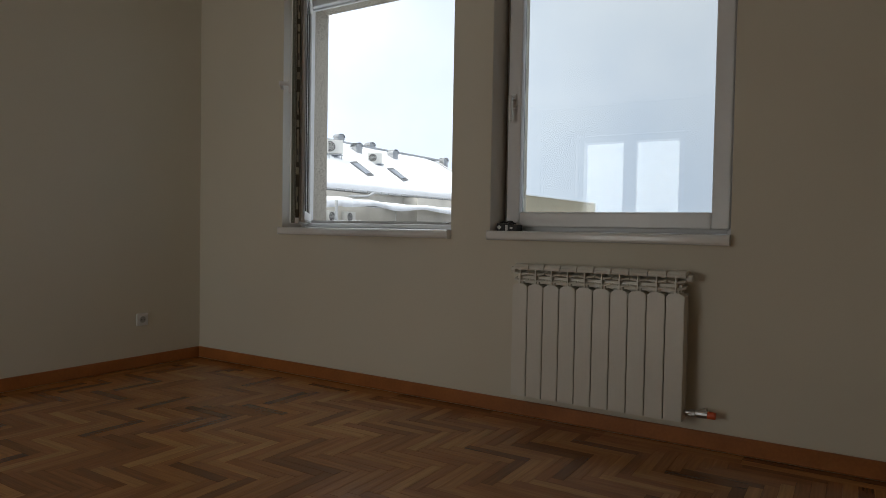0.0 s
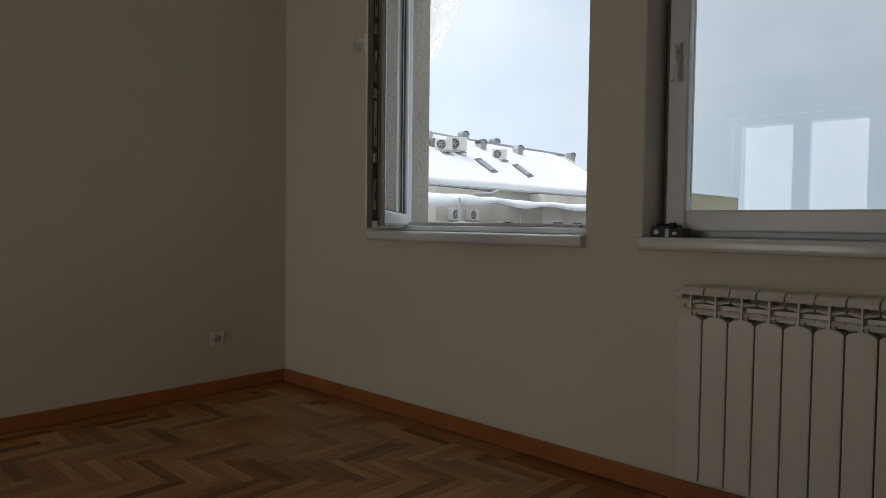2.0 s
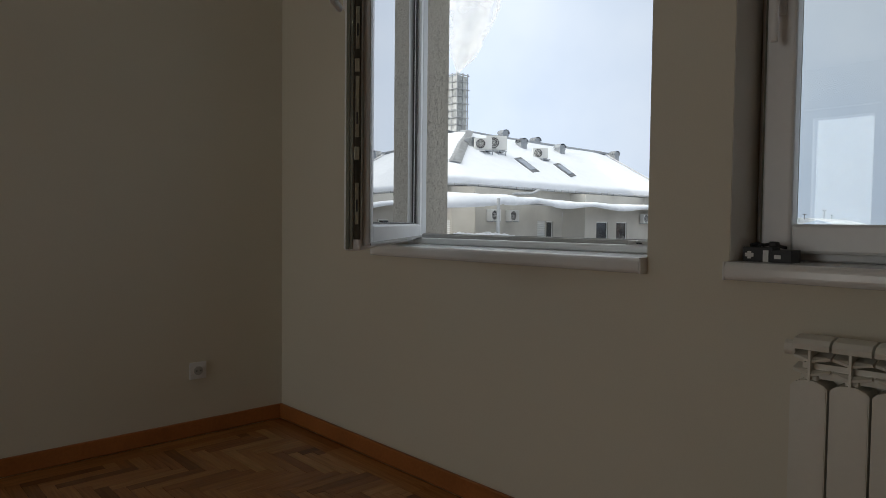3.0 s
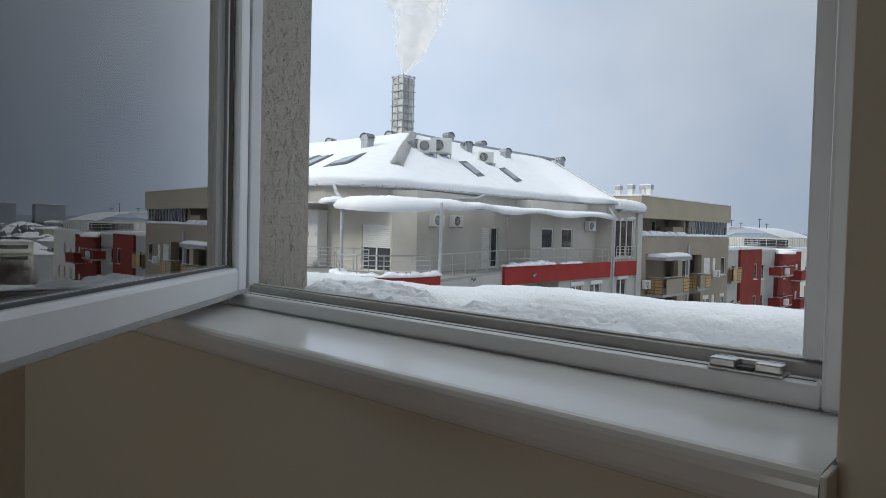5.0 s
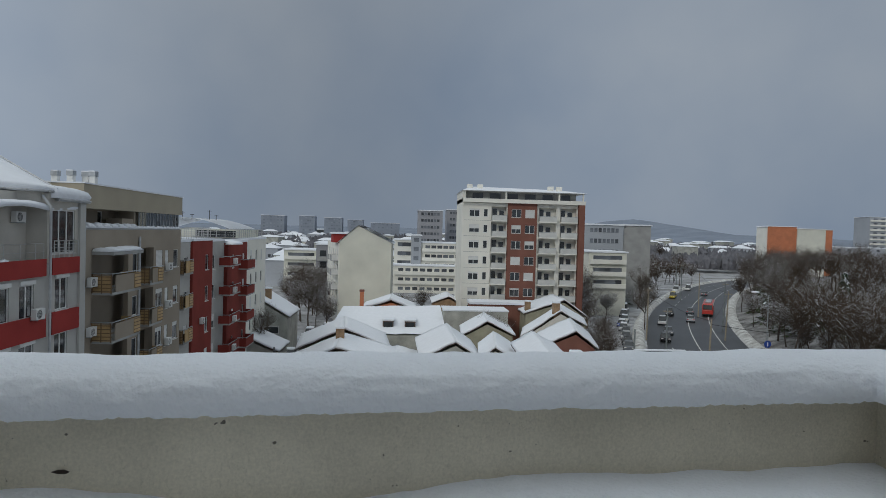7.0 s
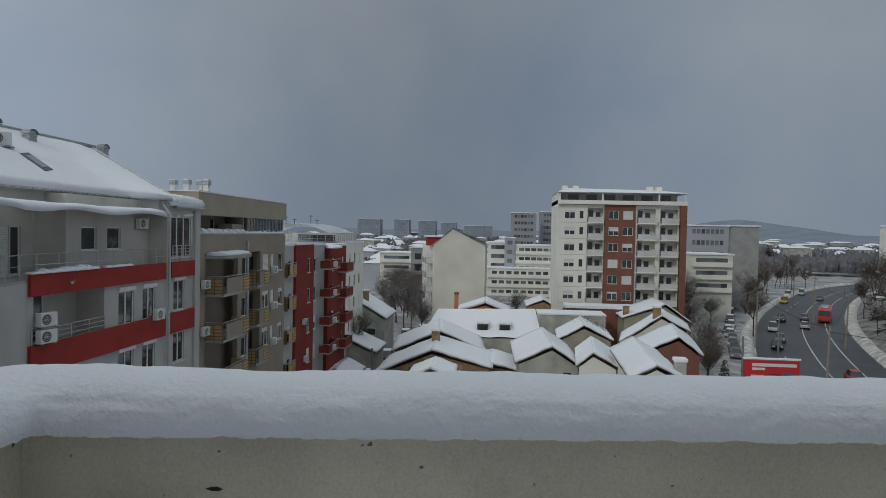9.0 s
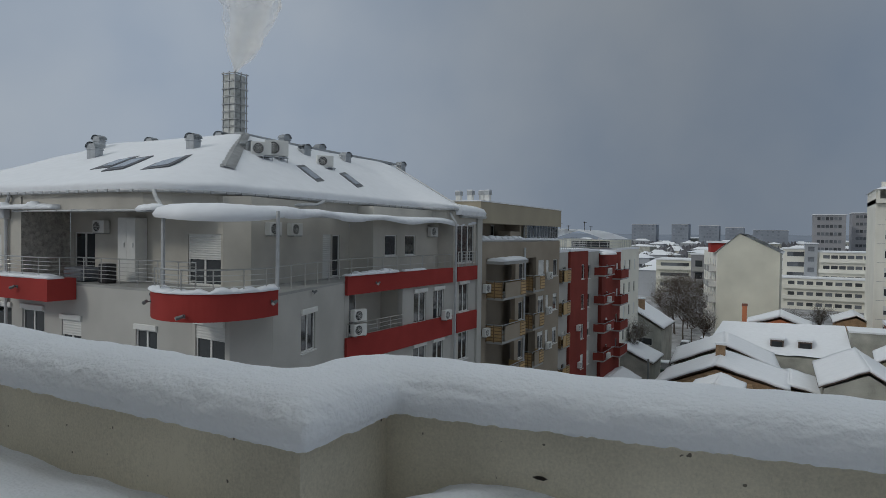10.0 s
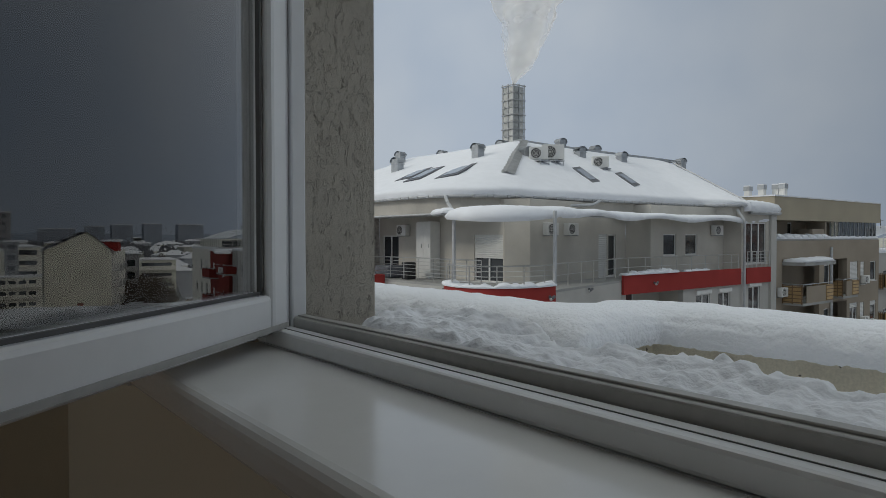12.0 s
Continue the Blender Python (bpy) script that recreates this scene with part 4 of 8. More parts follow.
def band(up, pts, thick, z0, z1, material, name="balcony_front", label=""):
    inner = offset(pts, thick)
    bm = bmesh.new()
    prism(bm, list(pts) + inner[::-1], z0, z1)
    return part(name, bm, material, up, label)


def rounded(pts, times=2):
    """Cut the corners of a line."""
    c = [Vector(p) for p in pts]
    for _ in range(times):
        d = [c[0]]
        for a, b in zip(c, c[1:]):
            d += [a.lerp(b, 0.25), a.lerp(b, 0.75)]
        c = d + [c[-1]]
    return [(p.x, p.y) for p in c]


def strip_snow(up, pts, z, width, height, seed, step=0.12, rough=0.8, freq=2.2, sag=None):
    """Snow lying along an edge, as a part."""
    c = resample(pts, step)
    bm = bmesh.new()
    prof = [(-0.5, 0), (-0.56, 0.35), (-0.45, 0.8), (-0.2, 1.0), (0.2, 1.0), (0.45, 0.75), (0.5, 0)]
    rows = []
    for i, p in enumerate(c):
        t = (c[min(i + 1, len(c) - 1)] - c[max(i - 1, 0)]).normalized()
        n = Vector((-t.y, t.x))
        s = 1 + rough * noise.noise((p.x * freq + seed, p.y * freq, seed)) + 0.3 * rough * noise.noise((p.x * 5, p.y * 5, seed))
        e = 1 + 0.2 * noise.noise((p.x * 2, p.y * 2, seed + 5))
        drop = sag(p) if sag else 0
        rows.append([bm.verts.new((p.x + n.x * u * width * e, p.y + n.y * u * width * e, z + v * height * max(0.2, s) - drop * max(0, -2 * u) * (1 - 0.6 * v))) for u, v in prof])
    for a, b in zip(rows, rows[1:]):
        for k in range(len(prof) - 1):
            bm.faces.new((a[k], b[k], b[k + 1], a[k + 1]))
    bm.faces.new(rows[0])
    bm.faces.new(rows[-1][::-1])
    return part("snow_strip", bm, M["snow"], up, "uneven strip of snow", smooth=True)


def corner_building():
    b = thing("apartment_building", "grey apartment building with red balcony fronts and a snow-covered hip roof", "building", (-25, 27, GZ))
    O = [(-41, 17.6), (-33, 17.6), (-33, 16.6), (-17.4, 16.6), (-15.2, 16.3), (-14.5, 17.6), (-16.4, 24.3), (-16.4, 38.8)]
    zt = -0.85
    wins = {
        0: [(1.2, -3.9, 1.6, 1.7, "w"), (4.2, -3.9, 1.6, 1.7, "w")],
        2: [(3.1, -4.0, 1.3, 1.9, "w"), (5.2, -4.0, 1.6, 1.9, "w"), (8.0, -3.6, 1.3, 1.25, "h"), (12.6, -3.7, 1.2, 1.3, "w")],
        3: [(0.25, -4.2, 1.7, 2.25, "q")],
        5: [(2.35, -3.35, 1.35, 1.5, "w")],
        6: [(6.15, -3.5, 1.35, 1.65, "w"), (8.3, -3.5, 1.25, 1.65, "w"), (11.5, -3.4, 1.3, 1.7, "w")],
    }
    for i, (p, q) in enumerate(zip(O, O[1:])):
        m, ln = seg(p, q)
        low = [(w[0], w[1] - 2.95, *w[2:]) for w in wins.get(i, [])]
        holes = [(0.35, 5.0, -3.5, -1.52)] if i == 6 else ()
        mt = M["greylow"]
        facade(b, m, 0.004, ln - 0.004, GZ, zt - 0.10, wins.get(i, []) + low, mt, holes=holes, roller=True)
    # loggia behind the opening
    bm = bmesh.new()
    box(bm, -18.0, -17.8, 24.3, 29.6, -3.75, -1.0)
    box(bm, -17.799, -16.71, 24.32, 24.5, -3.75, -1.0)
    box(bm, -17.799, -16.71, 29.35, 29.55, -3.75, -1.0)
    part("loggia_wall", bm, M["grey"], b)
    m, _ = seg((-17.79, 24.3), (-17.79, 29.6))
    window(b, m, 0.6, -3.7, 2.0, 2.1, "w", deep=-0.08)
    bm = bmesh.new()
    prism(bm, [(-40.98, 17.62), (-33.02, 17.62), (-33.02, 16.62), (-17.4, 16.62), (-15.2, 16.32), (-14.52, 17.6), (-16.42, 24.3), (-16.42, 38.78), (-40.98, 38.78)], zt - 0.10, zt)
    prism(bm, [(-40.98, 18), (-18, 18.2), (-16.8, 24.5), (-16.8, 38.7), (-40.98, 38.7)], -3.95, -3.76)
    part("floor_slab", bm, M["concrete"], b)
    # top floor, set back
    T = [(-41, 18.6), (-31.2, 18.6), (-31.2, 16.61), (-27.9, 16.61), (-27.9, 18.8), (-18.2, 18.8), (-17.3, 19.4), (-18.6, 27.6), (-17.4, 28.0), (-17.4, 34.9), (-16.41, 35.0), (-16.41, 38.79)]
    tw = {0: [(1.4, -0.7, 1.3, 2.0, "d"), (5.5, 0.2, 1.2, 1.2, "w")], 2: [(0.9, -0.3, 0.9, 1.35, "s", 1)], 4: [(0.3, -0.8, 1.5, 2.0, "d"), (7.75, -0.83, 1.85, 2.05, "h")],
          6: [(5.6, -0.80, 0.85, 2.05, "s", 1), (6.55, -0.82, 0.75, 2.05, "d", 1)], 8: [(1.1, 0.15, 1.15, 1.1, "w", 1), (3.1, 0.15, 1.15, 1.1, "w", 1)], 10: [(0.45, -0.4, 2.4, 2.3, "w", 3)]}
    for i, (p, q) in enumerate(zip(T, T[1:])):
        m, ln = seg(p, q)
        mt = M["stone"] if i == 3 else M["grey"]
        facade(b, m, 0.004, ln - 0.004, zt, 2.72, tw.get(i, []), mt, thick=0.2)
    # wardrobe-like cabinet on the terrace is its own thing
    # balcony fronts in red
    C = [(-17.2, 14.75), (-16.6, 14.35), (-15.8, 14.15), (-15.0, 14.25), (-14.3, 14.75), (-13.95, 15.5), (-13.85, 16.4), (-13.98, 17.3)]
    C = rounded(C)
    band(b, C, 0.25, -1.5, -0.63, M["red"], label="curved red balcony front")
    bm = bmesh.new()
    prism(bm, offset(C, 0.12) + [(-14.6, 17.5), (-15.2, 16.35), (-17.2, 16.5)], -1.3, -0.86)
    part("balcony_slab", bm, M["concrete"], b)
    strip_snow(b, offset(C, 0.2), -0.63, 0.50, 0.13, 1, 0.05, 1.1, 4.5)
    bx("balcony_front", M["red"], b, -28.4, -24.0, 15.4, 16.58, -1.5, -0.63, label="red balcony front")
    bx("balcony_front", M["red"], b, -36.5, -33.02, 16.7, 17.58, -1.5, -0.63, label="red balcony front")
    strip_snow(b, [(-28.4, 15.75), (-24.0, 15.75)], -0.63, 0.7, 0.13, 2, 0.06, 1.1, 4)
    strip_snow(b, [(-36.5, 17.0), (-33.0, 17.0)], -0.63, 0.6, 0.13, 3, 0.06, 1.1, 4)
    for y0, y1 in ((24.32, 34.7), (35.3, 38.1)):
        bx("balcony_front", M["red"], b, -16.39, -16.25, y0, y1, -1.5, -0.63, label="red balcony front")
        bx("balcony_front", M["red"], b, -16.39, -16.25, y0, y1, -4.6, -3.45, label="red balcony front")
    bx("pilaster", M["greylow"], b, -16.39, -16.26, 38.15, 38.79, GZ, 2.9)
    strip_snow(b, [(-16.4, 24.4), (-16.4, 28.6)], -0.63, 0.45, 0.15, 4, 0.06, 1.0, 4)
    strip_snow(b, [(-16.4, 29.3), (-16.4, 31.5)], -0.63, 0.3, 0.08, 5, 0.06, 1.0, 4)
    railing(b, [(-36.3, 16.9), (-33.2, 16.9), (-33.2, 17.5)], -0.62, 0.85, 4)
    railing(b, [(-28.2, 15.6), (-24.2, 15.6), (-24.1, 16.7), (-17.3, 16.7)], -0.75, 0.95, 5)
    railing(b, offset(C, 0.12), -0.6, 0.72, 3, 1.0)
    railing(b, [(-14.1, 17.3), (-16.35, 24.3), (-16.35, 34.6)], -0.7, 0.85, 1, 1.3)
    railing(b, [(-16.35, 24.5), (-16.35, 29.3)], -3.45, 0.6, 2, 1.2)
    railing(b, [(-16.3, 35.5), (-16.3, 38.0)], -0.63, 0.9, 4, 0.5)
    # fascia, gutter, roof
    E = [(-38.6, 17.2), (-33.2, 17.2), (-33.0, 16.5), (-21.5, 16.4), (-20.2, 16.6), (-19.2, 17.2), (-18.5, 18.1), (-18.1, 19.3), (-18.0, 21.5), (-18.0, 27.0), (-18.0, 33.2), (-17.4, 33.8), (-16.6, 34.6), (-16.2, 35.5)]
    R = [(-33.5, 26.2), (-32.8, 26.3), (-32, 26.4), (-25.4, 26.4), (-25.0, 26.5), (-24.9, 26.6), (-24.9, 26.7), (-24.9, 26.8), (-25, 27.0), (-25.2, 29.0), (-25.4, 37.0), (-25.4, 39.0), (-25.4, 40.5), (-25.4, 41.5)]
    bm = bmesh.new()
    prism(bm, offset(E, 0.15) + [(-25.4, 42), (-40, 42), (-40.5, 18)], 2.72, 2.84)
    part("eave_slab", bm, M["grey"], b)
    band(b, offset(E, 0.22), 0.2, 2.1, 2.72, M["grey"], "fascia")
    pipe(b, [(x, y, 2.83) for x, y in E], 0.065, "gutter")
    bm = bmesh.new()
    rows = []
    n = 26
    ce, cr = [], []
    for i in range(len(E) - 1):
        k = max(2, int((Vector(E[i + 1]) - Vector(E[i])).length / 0.45))
        for j in range(k):
            ce.append(Vector(E[i]).lerp(Vector(E[i + 1]), j / k))
            cr.append(Vector(R[i]).lerp(Vector(R[i + 1]), j / k))
    ce.append(Vector(E[-1]))
    cr.append(Vector(R[-1]))
    for i, (a, c) in enumerate(zip(ce, cr)):
        edge = min(1, (len(ce) - 1 - i) / 4 + 0.15)
        row = [bm.verts.new((a.x, a.y, 2.86))]
        for j in range(n + 1):
            t = j / n
            p = a.lerp(c, t)
            z = 2.90 + (6.55 - 2.90) * t
            lift = 0.24 * min(1, (t * n) / 1.5 + 0.75) * min(1, (1 - t) * 9 + 0.12)
            lift += 0.07 * noise.noise((p.x * 0.5, p.y * 0.5, 2)) * min(1, (1 - t) * 6) + 0.03 * noise.noise((p.x * 2.2, p.y * 2.2, 7)) * (0.3 if t < 0.9 else 0.1)
            row.append(bm.verts.new((p.x, p.y, z + lift * edge)))
        row[1].co.x += (a.x - c.x) * 0.006
        row[1].co.y += (a.y - c.y) * 0.006
        rows.append(row)
    for a, c in zip(rows, rows[1:]):
        for k in range(n + 1):
            bm.faces.new((a[k], c[k], c[k + 1], a[k + 1]))
    part("roof_snow", bm, M["snow"], b, "deep snow lying on the roof", smooth=True)
    bm = bmesh.new()
    for a, c in zip(R[3:], R[4:]):
        rod(bm, (*a, 6.6), (*c, 6.6), 0.10, 6)
    box(bm, -25.8, -24.6, 27.2, 41.4, 6.36, 6.52)
    part("ridge_cap", bm, M["galv"], b, "grey sheet metal ridge")
    # sheet metal strip along the hip, swept bare of snow
    h0, h1 = Vector((-24.9, 26.6)), Vector((-18.1, 18.3))
    perp = Vector((0.774, 0.634))
    for k in range(13):
        for sgn in (-1, 1):
            bm = bmesh.new()
            s0, s1 = 0.05 + 0.053 * k, 0.05 + 0.053 * (k + 0.90)
            q = []
            for s, lift in ((s0, 0.10), (s1, 0.06)):
                c = h0.lerp(h1, s)
                z = 6.55 - 3.65 * s + 0.13 + lift
                w = 0.34 + 0.10 * s
                e = c + perp * (w * sgn)
                q.append(((c.x, c.y, z + 0.05), (e.x, e.y, z - 0.08)))
            poly(bm, q[0][0], q[1][0], q[1][1], q[0][1])
            bmesh.ops.solidify(bm, geom=bm.faces[:], thickness=0.03)
            part("hip_sheet", bm, M["zinc"], b, "grey sheet metal on the hip")
    # end wall towards the brown building
    bm = bmesh.new()
    poly(bm, (-16.3, 35.6, 2.7), (-25.4, 41.5, 6.55), (-25.4, 41.5, 2.7))
    bmesh.ops.solidify(bm, geom=bm.faces[:], thickness=0.2)
    part("gable", bm, M["grey"], b)
    pipe(b, [(-16.2, 35.5, 2.98), (-25.4, 41.5, 6.68)], 0.05, "edge_trim")
    # lower roof over the projecting corner
    bm = bmesh.new()
    prism(bm, [(-16.15, 35.6), (-16.15, 39.05), (-20.0, 39.05), (-18.5, 36.9)], 2.35, 2.5)
    part("lower_eave", bm, M["zinc"], b)
    strip_snow(b, [(-17.0, 35.3), (-17.0, 37.0), (-17.1, 39.0)], 2.5, 1.75, 0.62, 31, 0.12, 0.25, 0.8)
    pipe(b, [(-16.12, 35.6, 2.46), (-16.12, 39.0, 2.46)], 0.06, "gutter")
    # snow-laden canopy over the balconies
    K = [(-17.45, 15.1), (-16.9, 14.75), (-15.8, 14.5), (-14.6, 15.0), (-14.1, 16.0), (-14.2, 17.4), (-16.3, 24.2), (-16.5, 34.5), (-16.4, 38.2)]
    K = rounded(K)
    kc = offset(K, 0.75)
    band(b, offset(K, 0.5), 0.9, 2.03, 2.07, M["galv"], "canopy", "sheet canopy under snow")
    strip_snow(b, kc, 2.0, 1.5, 0.27, 8, 0.15, 0.28, 0.45, sag=lambda p: 0.36 * max(0, math.sin(math.pi * min(1, max(0, (p.x + p.y + 2.6) / 6.1)))) if p.y < 18 else 0.10 + 0.08 * math.sin(p.y * 1.1))
    band(b, [(-19.5, 15.95), (-17.6, 15.2)], 0.5, 1.99, 2.03, M["galv"], "canopy_end", "short sheet canopy under snow")
    strip_snow(b, [(-19.4, 16.2), (-18.4, 15.85), (-17.7, 15.45)], 2.03, 0.6, 0.20, 9, 0.06, 0.7, 3)
    bm = bmesh.new()
    box(bm, -0.085, 0.085, -0.085, 0.085, -0.05, 0.05)
    bracket = link_mesh("gutter_bracket", bm, M["steel"])
    for p, q in zip(E, E[1:]):
        for k in range(max(1, int((Vector(q) - Vector(p)).length / 0.6))):
            c = Vector(p).lerp(Vector(q), (k + 0.5) / max(1, int((Vector(q) - Vector(p)).length / 0.6)))
            o = new("gutter_bracket", bracket)
            o.parent = b
            o.location = Vector((c.x, c.y, 2.83)) - b.location
    strip_snow(b, [(-29.0, 16.2), (-27.0, 16.4), (-25.2, 16.6)], 2.15, 0.7, 0.22, 12, 0.06, 1.0, 2.5)
    for k in range(9):
        x = -27.6 + k * 1.0
        pipe(b, [(x, 16.1, 2.08), (x, 18.7, 2.12)], 0.035, "pergola_bar")
    pipe(b, [(-27.8, 16.2, 2.06), (-19.4, 16.1, 2.06)], 0.035, "pergola_bar")
    for p in ((-17.15, 15.2), (-13.98, 17.25)):
        pipe(b, [(*p, -0.6), (*p, 2.05)], 0.065, "post")
    pipe(b, [(-16.2, 34.95, GZ), (-16.2, 34.95, 2.0), (-16.6, 34.9, 2.6)], 0.07)
    pipe(b, [(-19.3, 16.5, 2.8), (-18.9, 16.3, 2.5), (-18.6, 16.3, 2.2)], 0.07)
    pipe(b, [(-17.9, 21.0, 2.45), (-17.8, 24.0, 2.6), (-17.85, 24.6, 2.8)], 0.07)
    for pipe_x, pipe_y in ((-28.85, 16.5), (-37.4, 17.45)):
        pipe(b, [(pipe_x, pipe_y, GZ), (pipe_x, pipe_y, 2.3), (pipe_x + 0.35, pipe_y - 0.05, 2.78)], 0.08)
        bx("hopper", M["zinc"], b, pipe_x - 0.2, pipe_x + 0.2, pipe_y - 0.2, pipe_y + 0.07, 1.75, 2.15, bevel=0.03)
    pipe(b, [(-16.33, 38.72, GZ), (-16.33, 38.72, 2.7)], 0.08)


M["zinc"] = mat("weathered_zinc", (0.50, 0.51, 0.52), 0.6, 0.15, 3, 20, 0.05, metal=0.2)
M["stone"] = mat("grey_ledgestone", (0.40, 0.385, 0.355), 0.9, 0.4, 6, 25, 0.6, dist=0.05)
corner_building()


def cabinet():
    c = thing("balcony_cabinet", "tall white two-door cabinet on the terrace", "cabinet", (-23.5, 18.5, -0.85))
    bx("body", M["frame"], c, -23.75, -22.6, 18.25, 18.78, -0.84, 1.85)
    for x in (-23.73, -23.17):
        d = bx("door", M["frame"], c, x, x + 0.55, 18.22, 18.249, -0.75, 1.8)
        bx("handle", M["steel"], d, x + 0.4, x + 0.44, 18.19, 18.219, 0.6, 0.8)


cabinet()


def patio_set():
    t = thing("covered_patio_set", "garden furniture under a dark grey cover", "furniture", (-22.5, 17.4, -0.85))
    bm = bmesh.new()
    box(bm, -25.6, -24.3, 17.0, 17.9, -0.84, -0.25, 0.12, 3)
    part("cover", bm, mat("grey_tarpaulin", (0.12, 0.13, 0.15), 0.5, 0.3, 3, 12, 0.5, dist=0.08), t)
    bm = bmesh.new()
    box(bm, -23.4, -22.9, 17.1, 17.6, -0.84, -0.05, 0.05)
    part("planter", bm, M["dark"], t)


patio_set()

# air conditioners of the corner building
ac(-25.4, 18.6, 1.15, 0)
ac(-17.35, 20.7, 1.15, 97)
ac(-17.6, 22.3, 1.15, 97)
ac(-17.2, 33.9, 1.15, 90)
ac(-16.1, 25.0, -2.75, 80)
ac(-16.1, 25.0, -3.42, 80)
ac(-16.05, 33.6, -3.6, 90)
ac(-29.8, 16.4, -2.4, 0)


def roof_unit(x, y, z, rz, size=1.0):
    s = thing("roof_stand", "steel stand carrying outdoor units on the snowy roof", "stand", (x, y, z))
    bm = bmesh.new()
    for dx in (-0.45, 0.45):
        for dy in (-0.3, 0.3):
            rod(bm, (x + dx, y + dy, z - 0.6), (x + dx, y + dy, z + 0.15), 0.025, 5)
    box(bm, x - 0.5, x + 0.5, y - 0.35, y + 0.35, z + 0.12, z + 0.17)
    part("frame", bm, M["galv"], s)
    ac(x, y, z + 0.17, rz, size)


roof_unit(-21.6, 24.4, 4.85, 50, 1.2)
roof_unit(-21.8, 25.7, 4.95, 50, 1.45)
roof_unit(-21.8, 29.6, 4.8, 50, 1.15)


def make_vent():
    v = thing("roof_vent", "galvanised roof vent with an arched cowl", "vent", (0, 0, 0), "roof vents")
    bx("shaft", M["galv"], v, -0.26, 0.26, -0.26, 0.26, -0.8, 0.30)
    bm = bmesh.new()
    n = 12
    a = [bm.verts.new((0.33 * math.cos(math.pi * k / n), -0.33, 0.35 + 0.30 * math.sin(math.pi * k / n))) for k in range(n + 1)]
    c = [bm.verts.new((p.co.x, 0.33, p.co.z)) for p in a]
    for k in range(n):
        bm.faces.new((a[k], a[k + 1], c[k + 1], c[k]))
    bmesh.ops.solidify(bm, geom=bm.faces[:], thickness=0.03)
    part("cowl", bm, M["galv"], v, "arched sheet cowl")
    bx("louvre", M["galv"], v, -0.26, 0.26, -0.25, 0.25, 0.311, 0.56)
    bx("rim", M["galv"], v, -0.30, 0.30, -0.30, 0.30, 0.24, 0.31)
    return v


VENT = make_vent()
VENT.matrix_world = pose(-30.6, 21.8, 5.2, 0, 0, 10)
for x, y, z, r in ((-33.5, 24.0, 6.2, 10), (-32.0, 26.3, 6.3, 10), (-23.9, 22.3, 5.5, 5), (-25.8, 25.8, 6.2, 5), (-22.3, 24.2, 5.3, 80), (-25.1, 30.0, 6.6, 80), (-23.4, 29.8, 5.9, 80), (-24.9, 33.0, 6.4, 80), (-23.4, 33.7, 5.9, 80), (-24.0, 41.2, 6.1, 80)):
    copy_thing(VENT, pose(x, y, z - 0.1, 0, 0, r) @ Matrix.Scale(0.9, 4))


def skylight(p, q, w, side):
    """A roof window from its top edge's middle p to its bottom edge's middle q."""
    p, q, side = Vector(p), Vector(q), Vector(side).normalized() * (w / 2)
    s = thing("skylight", "dark-framed roof window in the snow", "skylight", q, "roof windows")
    up = (q - p).cross(side).normalized()
    if up.z < 0:
        up = -up
    for name, mt, k, low, lift in (("casing", M["zinc_dark"], 1.0, -0.1, 0.22), ("pane", M["roof_glass"], 0.70, 0.222, 0.24)):
        bm = bmesh.new()
        d = (q - p) * (1 - k) / 2
        ends = (p + d - side * k, q - d - side * k, q - d + side * k, p + d + side * k)
        bot, top = [bm.verts.new(e + up * low) for e in ends], [bm.verts.new(e + up * lift) for e in ends]
        bm.faces.new(bot[::-1])
        bm.faces.new(top)
        for i in range(4):
            bm.faces.new((bot[i], bot[(i + 1) % 4], top[(i + 1) % 4], top[i]))
        part(name, bm, mt, s)


M["dark_sheet"] = mat("dark_grey_sheet", (0.13, 0.135, 0.14), 0.45, 0.15, 3, 20, 0.03, metal=0.3)
M["zinc_dark"] = mat("grey_roof_window_sheet", (0.10, 0.105, 0.118), 0.5, 0.15, 3, 20, 0.03, metal=0.2)
# grey of the mirrored sky is painted into the glass colour
M["roof_glass"] = mat("sky_grey_roof_glass", (0.24, 0.27, 0.31), 0.08, 0.25, 0.8, 6, 0.0, spec=0.8)
skylight((-26.65, 21.0, 4.61), (-25.85, 18.95, 3.87), 1.0, (2.3, 0.9, 0.33))
skylight((-25.45, 20.85, 4.56), (-24.5, 18.55, 3.72), 1.0, (2.3, 0.9, 0.33))
skylight((-22.75, 20.6, 4.44), (-21.8, 18.55, 3.70), 1.2, (2.1, 1.0, 0.36))
skylight((-21.4, 26.95, 4.64), (-19.55, 26.35, 3.70), 1.0, (-0.3, 1, 0.15))
skylight((-21.2, 30.3, 4.54), (-19.5, 29.7, 3.68), 0.95, (-0.3, 1, 0.15))


def make_wall_lamp():
    e = thing("wall_lamp", "small dark spotlight on a short wall arm", "lamp", (0, 0, 0), "facade spotlights")
    bm = bmesh.new()
    rod(bm, (0, 0, 0), (0, -0.14, 0), 0.02, 6)
    box(bm, -0.05, 0.05, -0.015, 0.0, -0.06, 0.06)
    part("arm", bm, M["dark_sheet"], e)
    bm = bmesh.new()
    rod(bm, (-0.12, -0.20, -0.05), (0.10, -0.14, 0.03), 0.065, 10, 0.05)
    part("lamp_head", bm, M["dark_sheet"], e)
    bm = bmesh.new()
    rod(bm, (-0.135, -0.204, -0.055), (-0.121, -0.20, -0.05), 0.055, 10)
    part("lens", bm, M["frame"], e, "pale lens")
    return e


